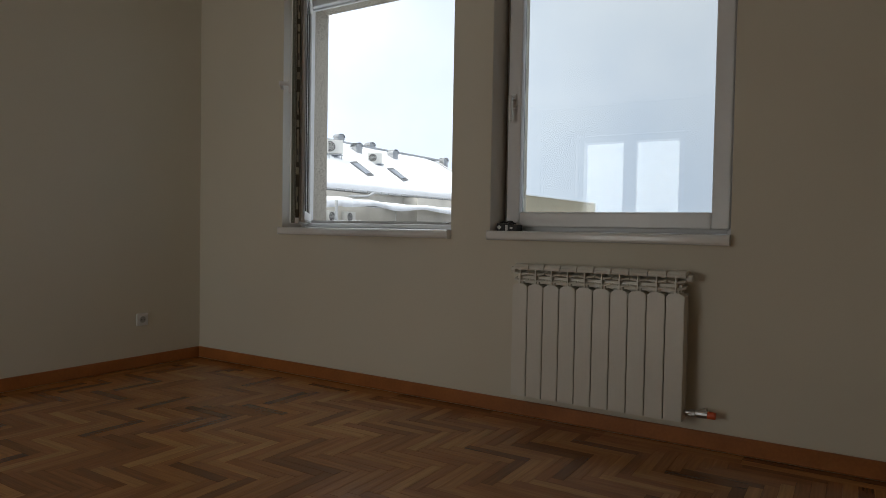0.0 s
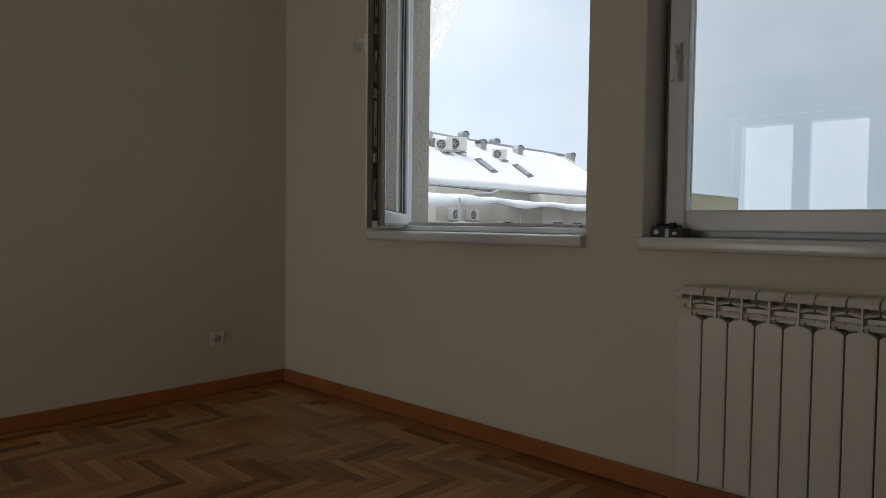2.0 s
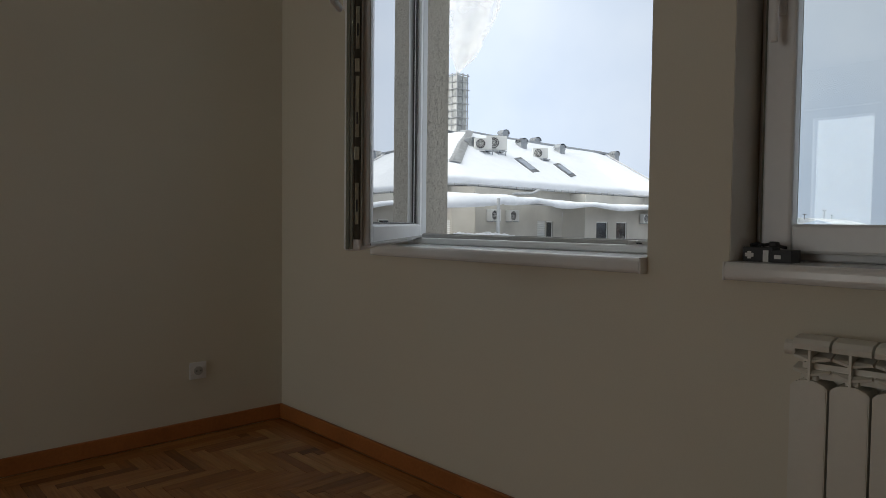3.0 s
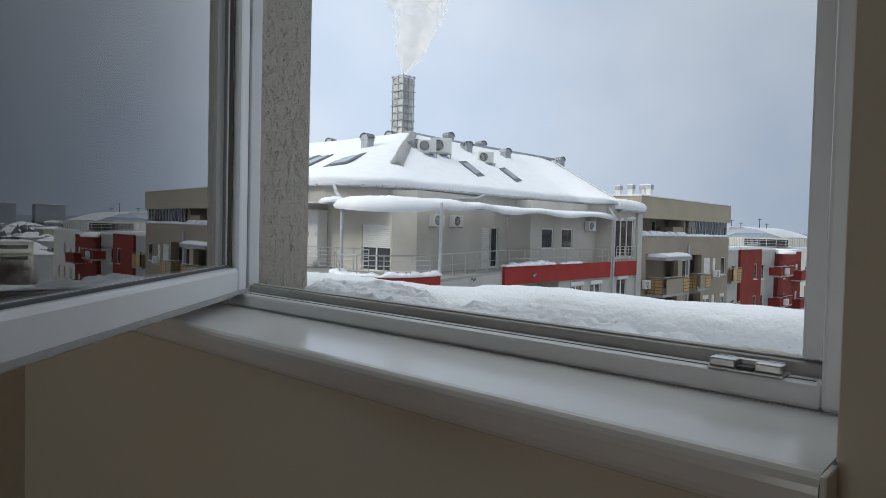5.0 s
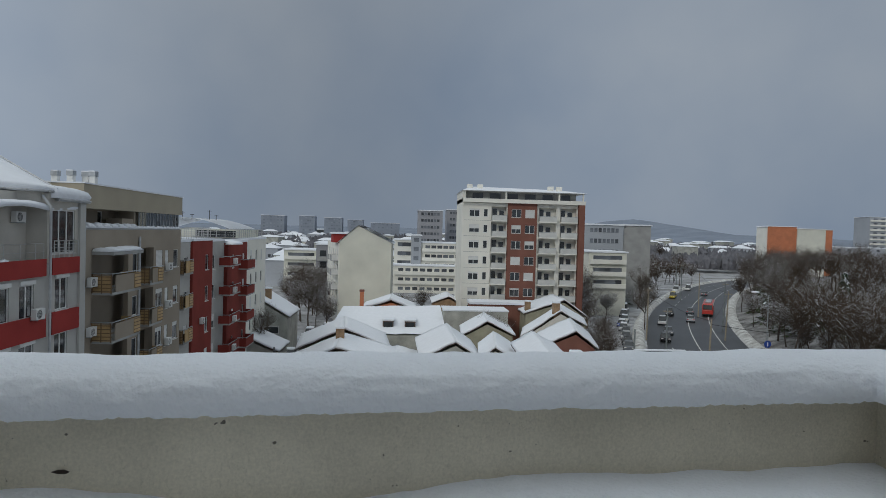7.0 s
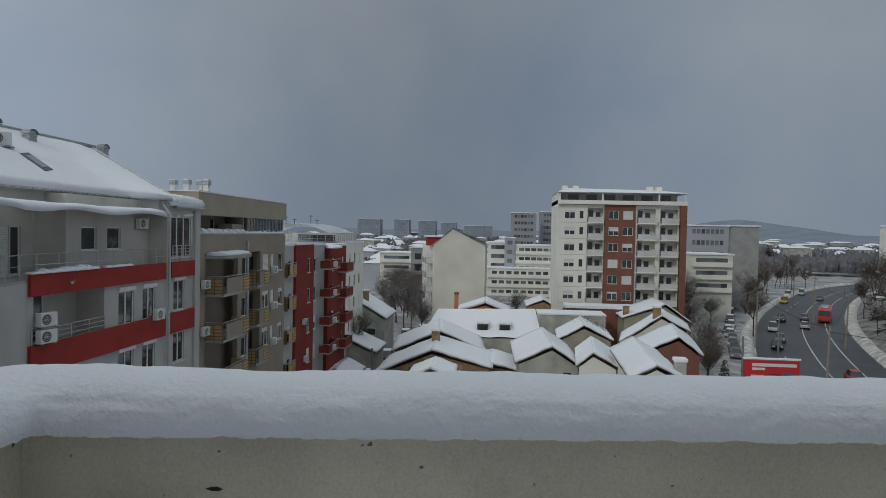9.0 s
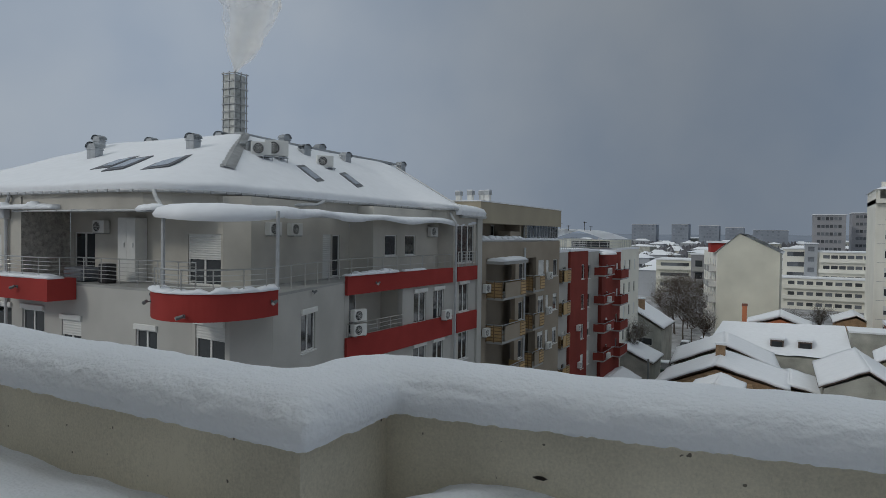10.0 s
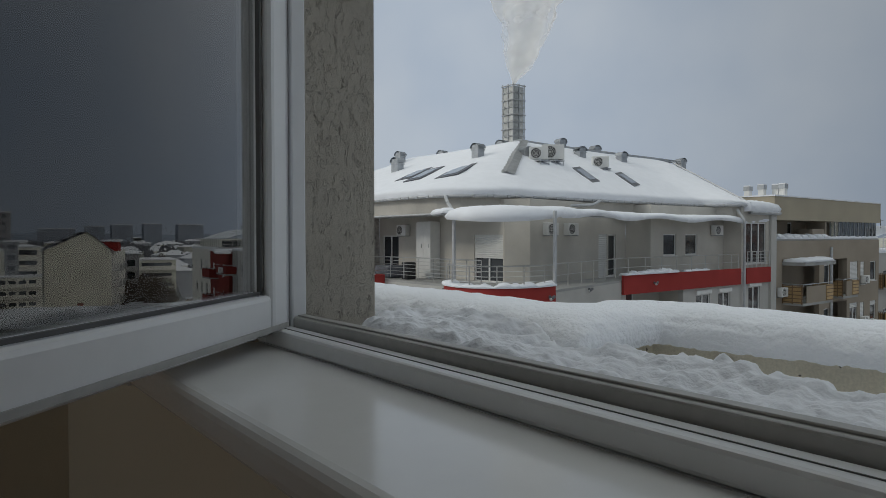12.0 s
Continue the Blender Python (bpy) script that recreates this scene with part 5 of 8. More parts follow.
LAMP = make_wall_lamp()
LAMP.matrix_world = pose(-16.95, 14.58, -0.98, 0, 0, -30)
for x, y, z, r in ((-13.90, 16.9, -1.0, 85), (-15.0, 14.24, -1.3, 10), (-19.2, 16.59, -0.98, 0), (-15.42, 20.85, -1.02, 75), (-16.24, 26.6, -1.05, 90), (-26.0, 15.39, -1.0, 0), (-35.0, 16.69, -1.0, 0)):
    copy_thing(LAMP, pose(x, y, z, 0, 0, r))


# ---- brown building, red buildings, white building along the street ----
def balcony(up, x, y0, y1, z, front, slat=None, h=1.0, deep=1.2):
    bx("balcony_slab", M["concrete"], up, x, x + deep, y0, y1, z - 0.15, z)
    f = bx("balcony_front", front, up, x + deep - 0.06, x + deep, y0 + (0.5 if slat else 0), y1, z + 0.001, z + h)
    bx("balcony_side", slat or front, up, x + 0.02, x + deep - 0.07, y0, y0 + 0.06, z + 0.001, z + h)
    bx("balcony_side", slat or front, up, x + 0.02, x + deep - 0.07, y1 - 0.06, y1, z + 0.001, z + h)
    if slat:
        bx("balcony_panel", slat, up, x + deep + 0.002, x + deep + 0.04, y1 - 0.95, y1, z + 0.05, z + h)
        for k in range(5):
            c = z + 0.06 + k * (h - 0.12) / 4
            bx("slat", M["brown_rail"], up, x + 0.02, x + deep, y0 - 0.045, y0 - 0.002, c - 0.025, c + 0.025)
            bx("slat", M["brown_rail"], up, x + deep + 0.042, x + deep + 0.07, y1 - 0.97, y1, c - 0.025, c + 0.025)
        for k in range(3):
            c = x + 0.05 + k * (deep - 0.1) / 2
            bx("rail_post", M["brown_rail"], up, c - 0.03, c + 0.03, y0 - 0.07, y0 - 0.046, z - 0.05, z + h + 0.1)
    bm = bmesh.new()
    rod(bm, (x + deep, y0, z + h + 0.12), (x + deep, y1, z + h + 0.12), 0.03, 5)
    rod(bm, (x, y0, z + h + 0.12), (x + deep, y0, z + h + 0.12), 0.03, 5)
    for y in (y0, (y0 + y1) / 2, y1):
        rod(bm, (x + deep, y, z + h), (x + deep, y, z + h + 0.12), 0.02, 4)
    part("handrail", bm, M["galv"], up)


M["brown_rail"] = mat("brown_painted_rail", (0.20, 0.13, 0.07), 0.6, 0.2, 2, 30, 0.05)


def brown_building():
    b = thing("apartment_building", "brown apartment building with amber balcony sides and a set-back top floor", "building", (-22, 48, GZ))
    X = -16.5
    m = axes((X, 39.0), (0, 1), (1, 0))
    wins, holes = [], []
    for k in range(3):
        z = -1.0 - 2.9 * k
        holes += [(1.0, 6.2, z - 1.85, z + 0.75), (8.2, 10.6, z - 1.85, z + 0.6)]
        wins += [(6.9, z - 1.1, 0.9, 1.35, "w", 1), (11.1, z - 1.1, 1.35, 1.45, "s" if k == 0 else "q"), (12.95, z - 1.3, 0.7, 1.6, "s", 1), (14.75, z - 1.1, 1.1, 1.4, "q" if k else "w", 1)]
    facade(b, m, 0, 16.4, GZ, 0.85, wins, M["brown"], holes=holes)
    m2 = axes((X - 1.1, 39.0), (0, 1), (1, 0))
    rec = []
    for k in range(3):
        z = -1.0 - 2.9 * k
        rec += [(1.3, z - 1.8, 1.0, 1.9, "h", 1), (2.5, z - 1.8, 0.8, 2.1, "d", 1), (8.5, z - 1.8, 1.8, 2.1, "d")]
    facade(b, m2, 0.05, 12.0, -9.0, 0.7, rec, M["brown"], name="recess_wall")
    for k in range(3):
        z = -2.85 - 2.9 * k
        balcony(b, X - 0.01, 40.1, 44.2, z, M["brown"], M["tan_slat"])
        balcony(b, X - 0.01, 47.2, 49.6, z, M["brown"], M["tan_slat"], deep=0.7)
        bx("loggia_floor", M["concrete"], b, X - 1.09, X - 0.01, 40.0, 49.7, z - 0.2, z - 0.02)
    bx("end_wall", M["brown"], b, X - 12, X - 0.31, 55.1, 55.4, GZ, 0.85)
    bx("end_wall", M["greylow"], b, X - 12, X - 0.31, 39.0, 39.3, GZ, 0.85)
    bx("terrace_slab", M["concrete"], b, X - 12, X - 0.02, 39.02, 55.38, 0.86, 0.95)
    strip_snow(b, [(X - 0.25, 39.3), (X - 0.25, 55.2)], 0.95, 0.5, 0.16, 21, 0.3)
    # set-back top floor under its deep khaki roof band
    m3 = axes((X - 1.5, 39.0), (0, 1), (1, 0))
    facade(b, m3, 0.1, 16.4, 0.95, 2.1, [(1.2, 0.97, 0.9, 1.05, "s", 1), (2.6, 0.97, 0.7, 1.05, "d", 1), (5.0, 0.97, 0.7, 1.05, "d", 1), (9.0, 0.97, 1.6, 1.0, "w")], M["brown"])
    bx("roof_band", M["khaki"], b, X - 12, X + 0.05, 38.9, 55.5, 2.1, 3.5)
    bx("roof_snow", M["snow"], b, X - 12, X + 0.10, 38.85, 55.55, 3.5, 3.58)
    bx("canopy", M["concrete"], b, X + 0.01, X + 1.3, 40.0, 44.4, -0.62, -0.42)
    strip_snow(b, [(X + 0.65, 40.0), (X + 0.65, 44.4)], -0.42, 1.25, 0.2, 22, 0.3)
    bm = bmesh.new()
    for k in range(13):
        y = 47.2 + k * 0.66
        box(bm, X - 0.2, X - 0.12, y, y + 0.05, 0.95, 2.2)
    box(bm, X - 0.2, X - 0.12, 47.2, 55.3, 2.15, 2.22)
    part("screen_frame", bm, M["galv"], b)
    bx("screen_glass", M["glass"], b, X - 0.165, X - 0.155, 47.2, 55.3, 1.0, 2.15)
    for y, x in ((41.2, -19.3), (40.6, -18.1), (41.2, -17.5), (40.9, -16.95)):
        c = bx("chimney", M["frame"], b, x - 0.17, x + 0.17, y, y + 0.36, 3.58, 4.05)
        bx("cowl", M["galv"], c, x - 0.20, x + 0.20, y - 0.04, y + 0.40, 4.051, 4.32)
        bx("cowl_snow", M["snow"], c, x - 0.19, x + 0.19, y - 0.02, y + 0.38, 4.321, 4.39)
    for k in range(7):
        strip_snow(b, [(X - 0.2, 39.5 + k * 1.05), (X - 0.2, 40.15 + k * 1.05)], 1.02, 0.5, 0.22, 40 + k, 0.1, 0.6, 3)
    bx("party_wall", M["brown"], b, X - 1.4, X - 0.15, 46.4, 46.6, 0.96, 2.09)
    bx("planter_box", M["brown"], b, X - 1.2, X - 0.2, 44.6, 46.39, 0.96, 1.6)
    pipe(b, [(X + 0.08, 46.85, GZ), (X + 0.08, 46.85, 0.4)], 0.09)
    for k in range(3):
        z = -2.3 - 2.9 * k
        ac(X + 0.25, 39.6, z - 0.2, 90)
        ac(X + 0.25, 52.2, z + 0.05, 90)


brown_building()


def street_block(y0, y1, x, top, front, side, label, balc=None, seed=0, back=12, gap=2.9, start=None, wide=0.9, side_windows=5):
    b = thing("apartment_building", label, "building", (x - back / 2, (y0 + y1) / 2, GZ))
    ln = y1 - y0
    m = axes((x, y0), (0, 1), (1, 0))
    wins = []
    rng = random.Random(seed)
    for k in range(4):
        z = top - 2.9 - 2.9 * k
        u = gap * 0.4 if start is None else start
        while u < ln - 1.2:
            wins.append((u, z + 0.2, wide, 1.4, rng.choice("wwhs"), 1))
            u += gap
    facade(b, m, 0, ln, GZ, top, wins, front)
    m = axes((x - back, y0), (1, 0), (0, -1))
    facade(b, m, 0, back - 0.31, GZ, top, [(back - 2.2, top - 2.6 - 2.9 * k, 1.0, 1.35, rng.choice("wwh"), 1) for k in range(side_windows)], side)
    m = axes((x - back, y1), (1, 0), (0, 1))
    facade(b, m, 0, back - 0.31, GZ, top, [], side)
    bx("roof", M["snow"], b, x - back, x + 0.06, y0 - 0.05, y1 + 0.05, top, top + 0.22)
    if balc:
        for k in range(4):
            z = top - 2.9 - 2.9 * k
            balcony(b, x - 0.01, y0 + balc[0], y0 + balc[1], z, front, None, 0.9, 1.0)
    return b


g = street_block(55.5, 58.2, -16.6, -0.15, M["greylow"], M["greylow"], "narrow grey apartment house with amber balconies", None, 1)
for k in range(4):
    balcony(g, -16.61, 55.7, 58.0, -2.75 - 2.9 * k, M["tan_slat"], M["tan_slat"], deep=0.35)
railing(g, [(-16.7, 55.6), (-16.7, 58.1)], 0.08, 0.9, 4, 0.6)
g = street_block(58.3, 64.1, -16.4, -0.1, M["red_dark"], M["red_dark"], "brick-red rendered apartment house with flat snowy roof", None, 2, gap=7.0, start=3.6, wide=1.0)
railing(g, [(-16.6, 58.4), (-16.6, 64.0), (-19, 64.0)], 0.12, 0.95, 4, 0.7)
ac(-16.2, 60.6, -7.6, 90)
ac(-16.2, 61.2, -11.2, 90)
street_block(64.2, 69.4, -16.75, -0.25, M["greylow"], M["greylow"], "light grey apartment house with small balconies", None, 3)
g = street_block(69.5, 77.9, -16.4, -0.45, M["red_dark"], M["red_dark"], "red rendered apartment house with balconies", (4.6, 8.2), 4, gap=4.5)
for k in range(4):
    balcony(g, -16.41, 66.4, 70.6, -2.6 - 2.9 * k, M["red_dark"], None, 0.75, 1.1)
    ac(-15.1, 67.6, -2.5 - 2.9 * k, 90)
strip_snow(g, [(-15.9, 69.0), (-15.9, 71.0)], -0.6, 1.3, 0.3, 51, 0.2)
rb = street_block(79.0, 92.0, -17.2, -0.3, M["white"], M["white"], "white apartment building with a curved glass roof storey", None, 5, 14, side_windows=0)


def arched_roof():
    e = thing("roof_storey", "roof storey with an arched snowy roof above dark glazing", "roof", (-24, 84, -0.08))
    bx("glazing", M["cream"], e, -27, -18.0, 78.5, 91.0, -0.07, 0.9)
    bm = bmesh.new()
    n = 12
    a = [bm.verts.new((-29 + 10.5 * k / n, 78.0, 1.0 + 1.2 * math.sin(math.pi * k / n))) for k in range(n + 1)]
    c = [bm.verts.new((v.co.x, 91.5, v.co.z)) for v in a]
    for k in range(n):
        bm.faces.new((a[k], a[k + 1], c[k + 1], c[k]))
    bmesh.ops.solidify(bm, geom=bm.faces[:], thickness=0.3)
    part("arched_roof", bm, M["snow"], e, "arched roof under snow")
    bx("window_band", M["pane"], e, -22.5, -17.9, 78.42, 78.49, 0.0, 0.75)
    for x, h in ((-26.0, 1.4), (-25.2, 1.9), (-24.1, 1.2), (-22.0, 2.4), (-21.2, 1.0)):
        bx("aerial", M["dark"], e, x, x + 0.06, 82, 82.06, 2.0, 2.2 + 0.4 * h)
        bx("aerial_arm", M["dark"], e, x - 0.22, x + 0.28, 82.061, 82.09, 2.08 + 0.4 * h, 2.13 + 0.4 * h)
    railing(e, [(-22, 78.05), (-17.5, 78.05), (-17.5, 91)], -0.07, 1.0, 2, 1.0, 0.035)


arched_roof()


# ---- ten-storey block ----
M["tower_rail"] = mat("pale_balcony_front", (0.58, 0.58, 0.55), 0.7, 0.15, 0.5, 10, 0.1)
def tower_block():
    b = thing("apartment_building", "ten-storey white and brick-red apartment block with balconies", "building", (22, 116, GZ))
    y = 110.0
    m = axes((0, y), (1, 0), (0, -1))
    st, top = 2.65, 6.4
    left, mid = [], []
    lh, rh, rh2 = [], [], []
    for k in range(9):
        z = top - 2.3 - st * k
        left += [(12.6, z, 1.7, 1.3, "h" if k % 2 else "q"), (15.0, z, 0.7, 1.3, "w", 1)]
        mid += [(19.7, z, 1.6, 1.35, ("w", "h", "w", "s", "w", "q", "w", "h", "s")[k]), (22.0, z, 1.6, 1.35, ("s", "w", "h", "w", "s", "w", "h", "s", "w")[k])]
        lh.append((16.3, 18.85, z - 0.55, z + 1.75))
        rh += [(24.3, 27.3, z - 0.55, z + 1.75), (28.0, 30.8, z - 0.55, z + 1.75)]
    facade(b, m, 11.7, 19.0, GZ, top, left, M["white"], holes=lh)
    facade(b, axes((0, y - 0.25), (1, 0), (0, -1)), 19.02, 24.0, GZ, top + 0.05, mid, M["tile_red"])
    facade(b, m, 24.02, 31.0, GZ, top, [], M["white"], holes=rh)
    bx("edge_wall", M["tile_red"], b, 31.02, 32.0, y - 0.9, y + 12, GZ, top + 0.05)
    bx("side_wall", M["white"], b, 11.4, 11.69, y - 0.1, y + 12, GZ, top + 2.0)
    bx("back_wall", M["white"], b, 11.7, 31.0, y + 1.1, y + 1.7, GZ, top)
    for k in range(9):
        z = top - 2.3 - st * k
        for a, c, d in ((16.3, 18.85, 0.8), (24.3, 27.3, 0.9), (28.0, 30.8, 0.9)):
            bx("balcony_slab", M["white"], b, a, c, y - d, y + 1.09, z - 0.75, z - 0.58)
            bx("balcony_front", M["tower_rail"], b, a, c, y - d, y - d + 0.05, z - 0.579, z + 0.25)
            bx("handrail", M["galv"], b, a, c, y - d - 0.01, y - d + 0.06, z + 0.26, z + 0.32)
            w = window(b, axes((0, y + 1.09), (1, 0), (0, -1)), a + 0.3, z - 0.5, 0.8, 2.0, "w", deep=-0.07, split=1)
            window(b, axes((0, y + 1.09), (1, 0), (0, -1)), a + 1.4, z - 0.1, 0.9, 1.3, "h", deep=-0.07, split=1)
    for k in range(9):
        bx("floor_joint", M["concrete"], b, 11.72, 16.25, y - 0.02, y - 0.002, top - 2.95 - st * k, top - 2.90 - st * k)
    # set-back top storey with a snowy roof
    bx("cornice", M["white"], b, 11.4, 32.1, y - 0.9, y + 12, top + 0.06, top + 0.7)
    bx("top_wall", M["concrete"], b, 12.0, 31.0, y + 1.6, y + 11, top + 0.7, top + 2.0)
    for k in range(6):
        bx("top_window", M["pane"], b, 13.2 + k * 3.0, 15.0 + k * 3.0, y + 1.55, y + 1.65, top + 0.85, top + 1.75)
    for x in (11.6, 18.5, 27.5, 31.6):
        bx("post", M["white"], b, x, x + 0.25, y - 0.6, y - 0.4, top + 0.7, top + 2.0)
    bm = bmesh.new()
    v = [(11.2, y - 1.0, top + 2.0), (32.4, y - 1.0, top + 2.0), (32.4, y + 12, top + 2.0), (11.2, y + 12, top + 2.0), (13.5, y + 6, top + 3.1), (29, y + 6, top + 2.9)]
    v = [bm.verts.new(p) for p in v]
    for f in ((0, 1, 5, 4), (1, 2, 5), (2, 3, 4, 5), (3, 0, 4), (3, 2, 1, 0)):
        bm.faces.new([v[i] for i in f])
    part("roof", bm, M["snow"], b, "snow-covered low hip roof")
    for x in (12.4, 14.2, 26.5, 28.0):
        bx("chimney", M["white"], b, x, x + 0.9, y + 3, y + 4, top + 2.1, top + 3.3)


tower_block()


def gable_block():
    """Plain cream gable wall with a narrow balcony side."""
    b = thing("apartment_building", "tall cream apartment building with a blank gable and snowy roof", "building", (-6, 135, GZ))
    y0, y1, x0, x1, ze, zp = 125.0, 150.0, -10.4, -0.6, -1.0, 2.1
    bm = bmesh.new()
    xm = -6.9
    a = [(x0, y0, GZ), (x1, y0, GZ), (x1, y0, ze), (xm, y0, zp), (x0, y0, ze)]
    f = [bm.verts.new(p) for p in a]
    g = [bm.verts.new((p[0], y1, p[2])) for p in a]
    bm.faces.new(f)
    bm.faces.new(g[::-1])
    for k in range(5):
        bm.faces.new((f[k], f[(k + 1) % 5], g[(k + 1) % 5], g[k]))
    part("wall", bm, M["cream"], b)
    for s, xa, xb in ((0, x0 - 0.5, xm), (1, x1 + 0.5, xm)):
        bm = bmesh.new()
        za = ze - 0.25
        poly(bm, (xa, y0 - 0.3, za), (xb, y0 - 0.3, zp + 0.05), (xb, y1, zp + 0.05), (xa, y1, za))
        bmesh.ops.solidify(bm, geom=bm.faces[:], thickness=-0.35)
        part("roof", bm, M["snow"], b, "roof slope under snow")
    # the long side stands at a slant and carries the balconies
    m, ln = seg((-15.4, y1), (x0 - 0.03, y0 + 0.05))
    wins = []
    for k in range(5):
        for u in (3, 8, 13, 18, 22.0):
            wins.append((u, -4.2 - 2.75 * k, 1.6, 1.6, "w" if (k + u) % 2 else "h"))
    facade(b, m, 0, ln, GZ, ze - 0.3, wins, M["white"], thick=0.3)
    for k in range(5):
        z = -4.6 - 2.75 * k
        for u in (ln - 4.6, ln - 10.5):
            lbox("balcony_slab", M["concrete"], m, b, u, u + 3.4, 0.01, 1.3, z - 0.12, z)
            lbox("balcony_front", M["concrete"], m, b, u, u + 3.4, 1.24, 1.3, z + 0.001, z + 0.95)
            lbox("balcony_end", M["shutter"], m, b, u + 3.34, u + 3.4, 0.01, 1.23, z + 0.001, z + 0.95)
    lbox("dormer", M["red"], m, b, ln - 7.0, ln - 2.0, -2.2, 0.9, ze - 0.25, ze + 1.4)
    lbox("dormer_snow", M["snow"], m, b, ln - 7.3, ln - 1.6, -2.4, 1.2, ze + 1.41, ze + 1.75)
    n = thing("apartment_building", "narrow dark grey apartment building with shaded balconies", "building", (-18, 165, GZ))
    bx("wall", M["darktower_pale"], n, -19.3, -16.0, 160, 172, GZ, -2.6)
    bx("roof", M["snow"], n, -19.5, -15.9, 159.8, 172, -2.6, -2.3)
    for k in range(4):
        bx("balcony", M["concrete"], n, -18.9, -16.4, 158.9, 159.99, -6.4 - 2.8 * k, -5.4 - 2.8 * k)
        bx("window", M["pane"], n, -18.4, -16.9, 159.93, 159.99, -5.3 - 2.8 * k, -3.9 - 2.8 * k)


gable_block()


# ---- chimney tower, plume, stepped tower ----
def chimney_tower():
    b = thing("chimney_tower", "tall grey chimney tower clad in mesh panels with ring beams", "tower", (-75.5, 75, GZ))
    x0, x1, y0, y1, top = -76.9, -74.3, 73.9, 76.5, 25.6
    bx("shaft", M["mesh_pale"], b, x0 + 0.2, x1 - 0.2, y0 + 0.2, y1 - 0.2, GZ, top - 0.2)
    for x in (x0, (x0 + x1) / 2 - 0.06, x1 - 0.16):
        bx("post", M["zinc"], b, x, x + 0.14, y0, y0 + 0.16, GZ, top + 0.25)
    for y in ((y0 + y1) / 2, y1 - 0.16):
        bx("post", M["zinc"], b, x1 - 0.16, x1, y, y + 0.14, GZ, top + 0.25)
    for k in range(26):
        z = top - 0.1 - k * 1.17
        bm = bmesh.new()
        d = 0.14 if k % 2 == 0 else 0.05
        box(bm, x0 - d, x1 + d, y0 - d, y0 + 0.1, z, z + 0.13)
        box(bm, x1 - 0.1, x1 + d, y0 + 0.1, y1 + d, z, z + 0.13)
        part("ring_beam", bm, M["zinc"], b)
        for xa, xb in ((x0 + 0.2, -75.72), (-75.52, x1 - 0.2)):
            bx("panel", M["mesh_pale"] if (k + (xa > -76)) % 3 else M["mesh_mid"], b, xa, xb, y0 + 0.10, y0 + 0.19, z - 0.95, z - 0.1)
        bx("panel", M["mesh_mid"], b, x1 - 0.19, x1 - 0.10, y0 + 0.3, (y0 + y1) / 2 - 0.08, z - 0.95, z - 0.1)


M["mesh_pale"] = mat("pale_mesh_panel", (0.64, 0.65, 0.63), 0.7, 0.25, 1.5, 12, 0.2, metal=0.2)
M["mesh_mid"] = mat("grey_mesh_panel", (0.46, 0.475, 0.465), 0.7, 0.3, 1.5, 12, 0.2, metal=0.2)
M["galv_dull"] = mat("mesh_panel", (0.22, 0.24, 0.24), 0.6, 0.35, 0.8, 12, 0.2, metal=0.3)
chimney_tower()


def plume():
    m = bpy.data.materials.new("steam")
    m.use_nodes = True
    nt = m.node_tree
    N, L = nt.nodes.new, nt.links.new
    nt.nodes.clear()
    tc, nz, rp = N("ShaderNodeTexCoord"), N("ShaderNodeTexNoise"), N("ShaderNodeMapRange")
    nz.inputs["Scale"].default_value, nz.inputs["Detail"].default_value = 0.16, 2
    L(tc.outputs["Object"], nz.inputs["Vector"])
    rp.inputs["From Min"].default_value, rp.inputs["From Max"].default_value = 0.36, 0.64
    rp.inputs["To Min"].default_value, rp.inputs["To Max"].default_value = 0.22, 0.50
    L(nz.outputs["Fac"], rp.inputs["Value"])
    tr, df, mx, out = N("ShaderNodeBsdfTransparent"), N("ShaderNodeBsdfDiffuse"), N("ShaderNodeMixShader"), N("ShaderNodeOutputMaterial")
    df.inputs[0].default_value = (0.95, 0.95, 0.95, 1)
    L(rp.outputs[0], mx.inputs[0])
    L(tr.outputs[0], mx.inputs[1])
    tl, glow = N("ShaderNodeBsdfTranslucent"), N("ShaderNodeMixShader")
    tl.inputs[0].default_value = (0.97, 0.97, 0.97, 1)
    L(df.outputs[0], glow.inputs[1])
    L(tl.outputs[0], glow.inputs[2])
    L(glow.outputs[0], mx.inputs[2])
    L(mx.outputs[0], out.inputs[0])
    e = thing("steam_plume", "pale steam drifting up from the chimney", "steam", (-75.6, 75.2, 25.9))
    for shell, k in enumerate((1.1, 0.82, 0.55)):
        bm = bmesh.new()
        rows = []
        n = 40
        for i in range(n + 1):
            t = i / n
            c = Vector((-75.6 + 3.6 * t + 0.9 * math.sin(5 * t), 75.2 + 4.0 * t, 25.75 + 27 * t))
            r = (0.9 + 6.9 * t ** 0.8) * k * min(1, 0.25 + i / 5)
            row = []
            for j in range(28):
                a = 2 * math.pi * j / 28
                d = Vector((math.cos(a), math.sin(a), 0))
                q = c + d * r
                w = 1 + 0.42 * noise.noise((q.x * 0.22, q.y * 0.22, q.z * 0.24 + 0.35 * shell)) + 0.20 * noise.noise((q.x * 0.6, q.y * 0.6, q.z * 0.6))
                row.append(bm.verts.new(c + d * r * w))
            rows.append(row)
        for a, c in zip(rows, rows[1:]):
            for j in range(28):
                bm.faces.new((a[j], a[(j + 1) % 28], c[(j + 1) % 28], c[j]))
        o = part("steam_shell", bm, m, e, smooth=True)
        o.visible_shadow = False


plume()


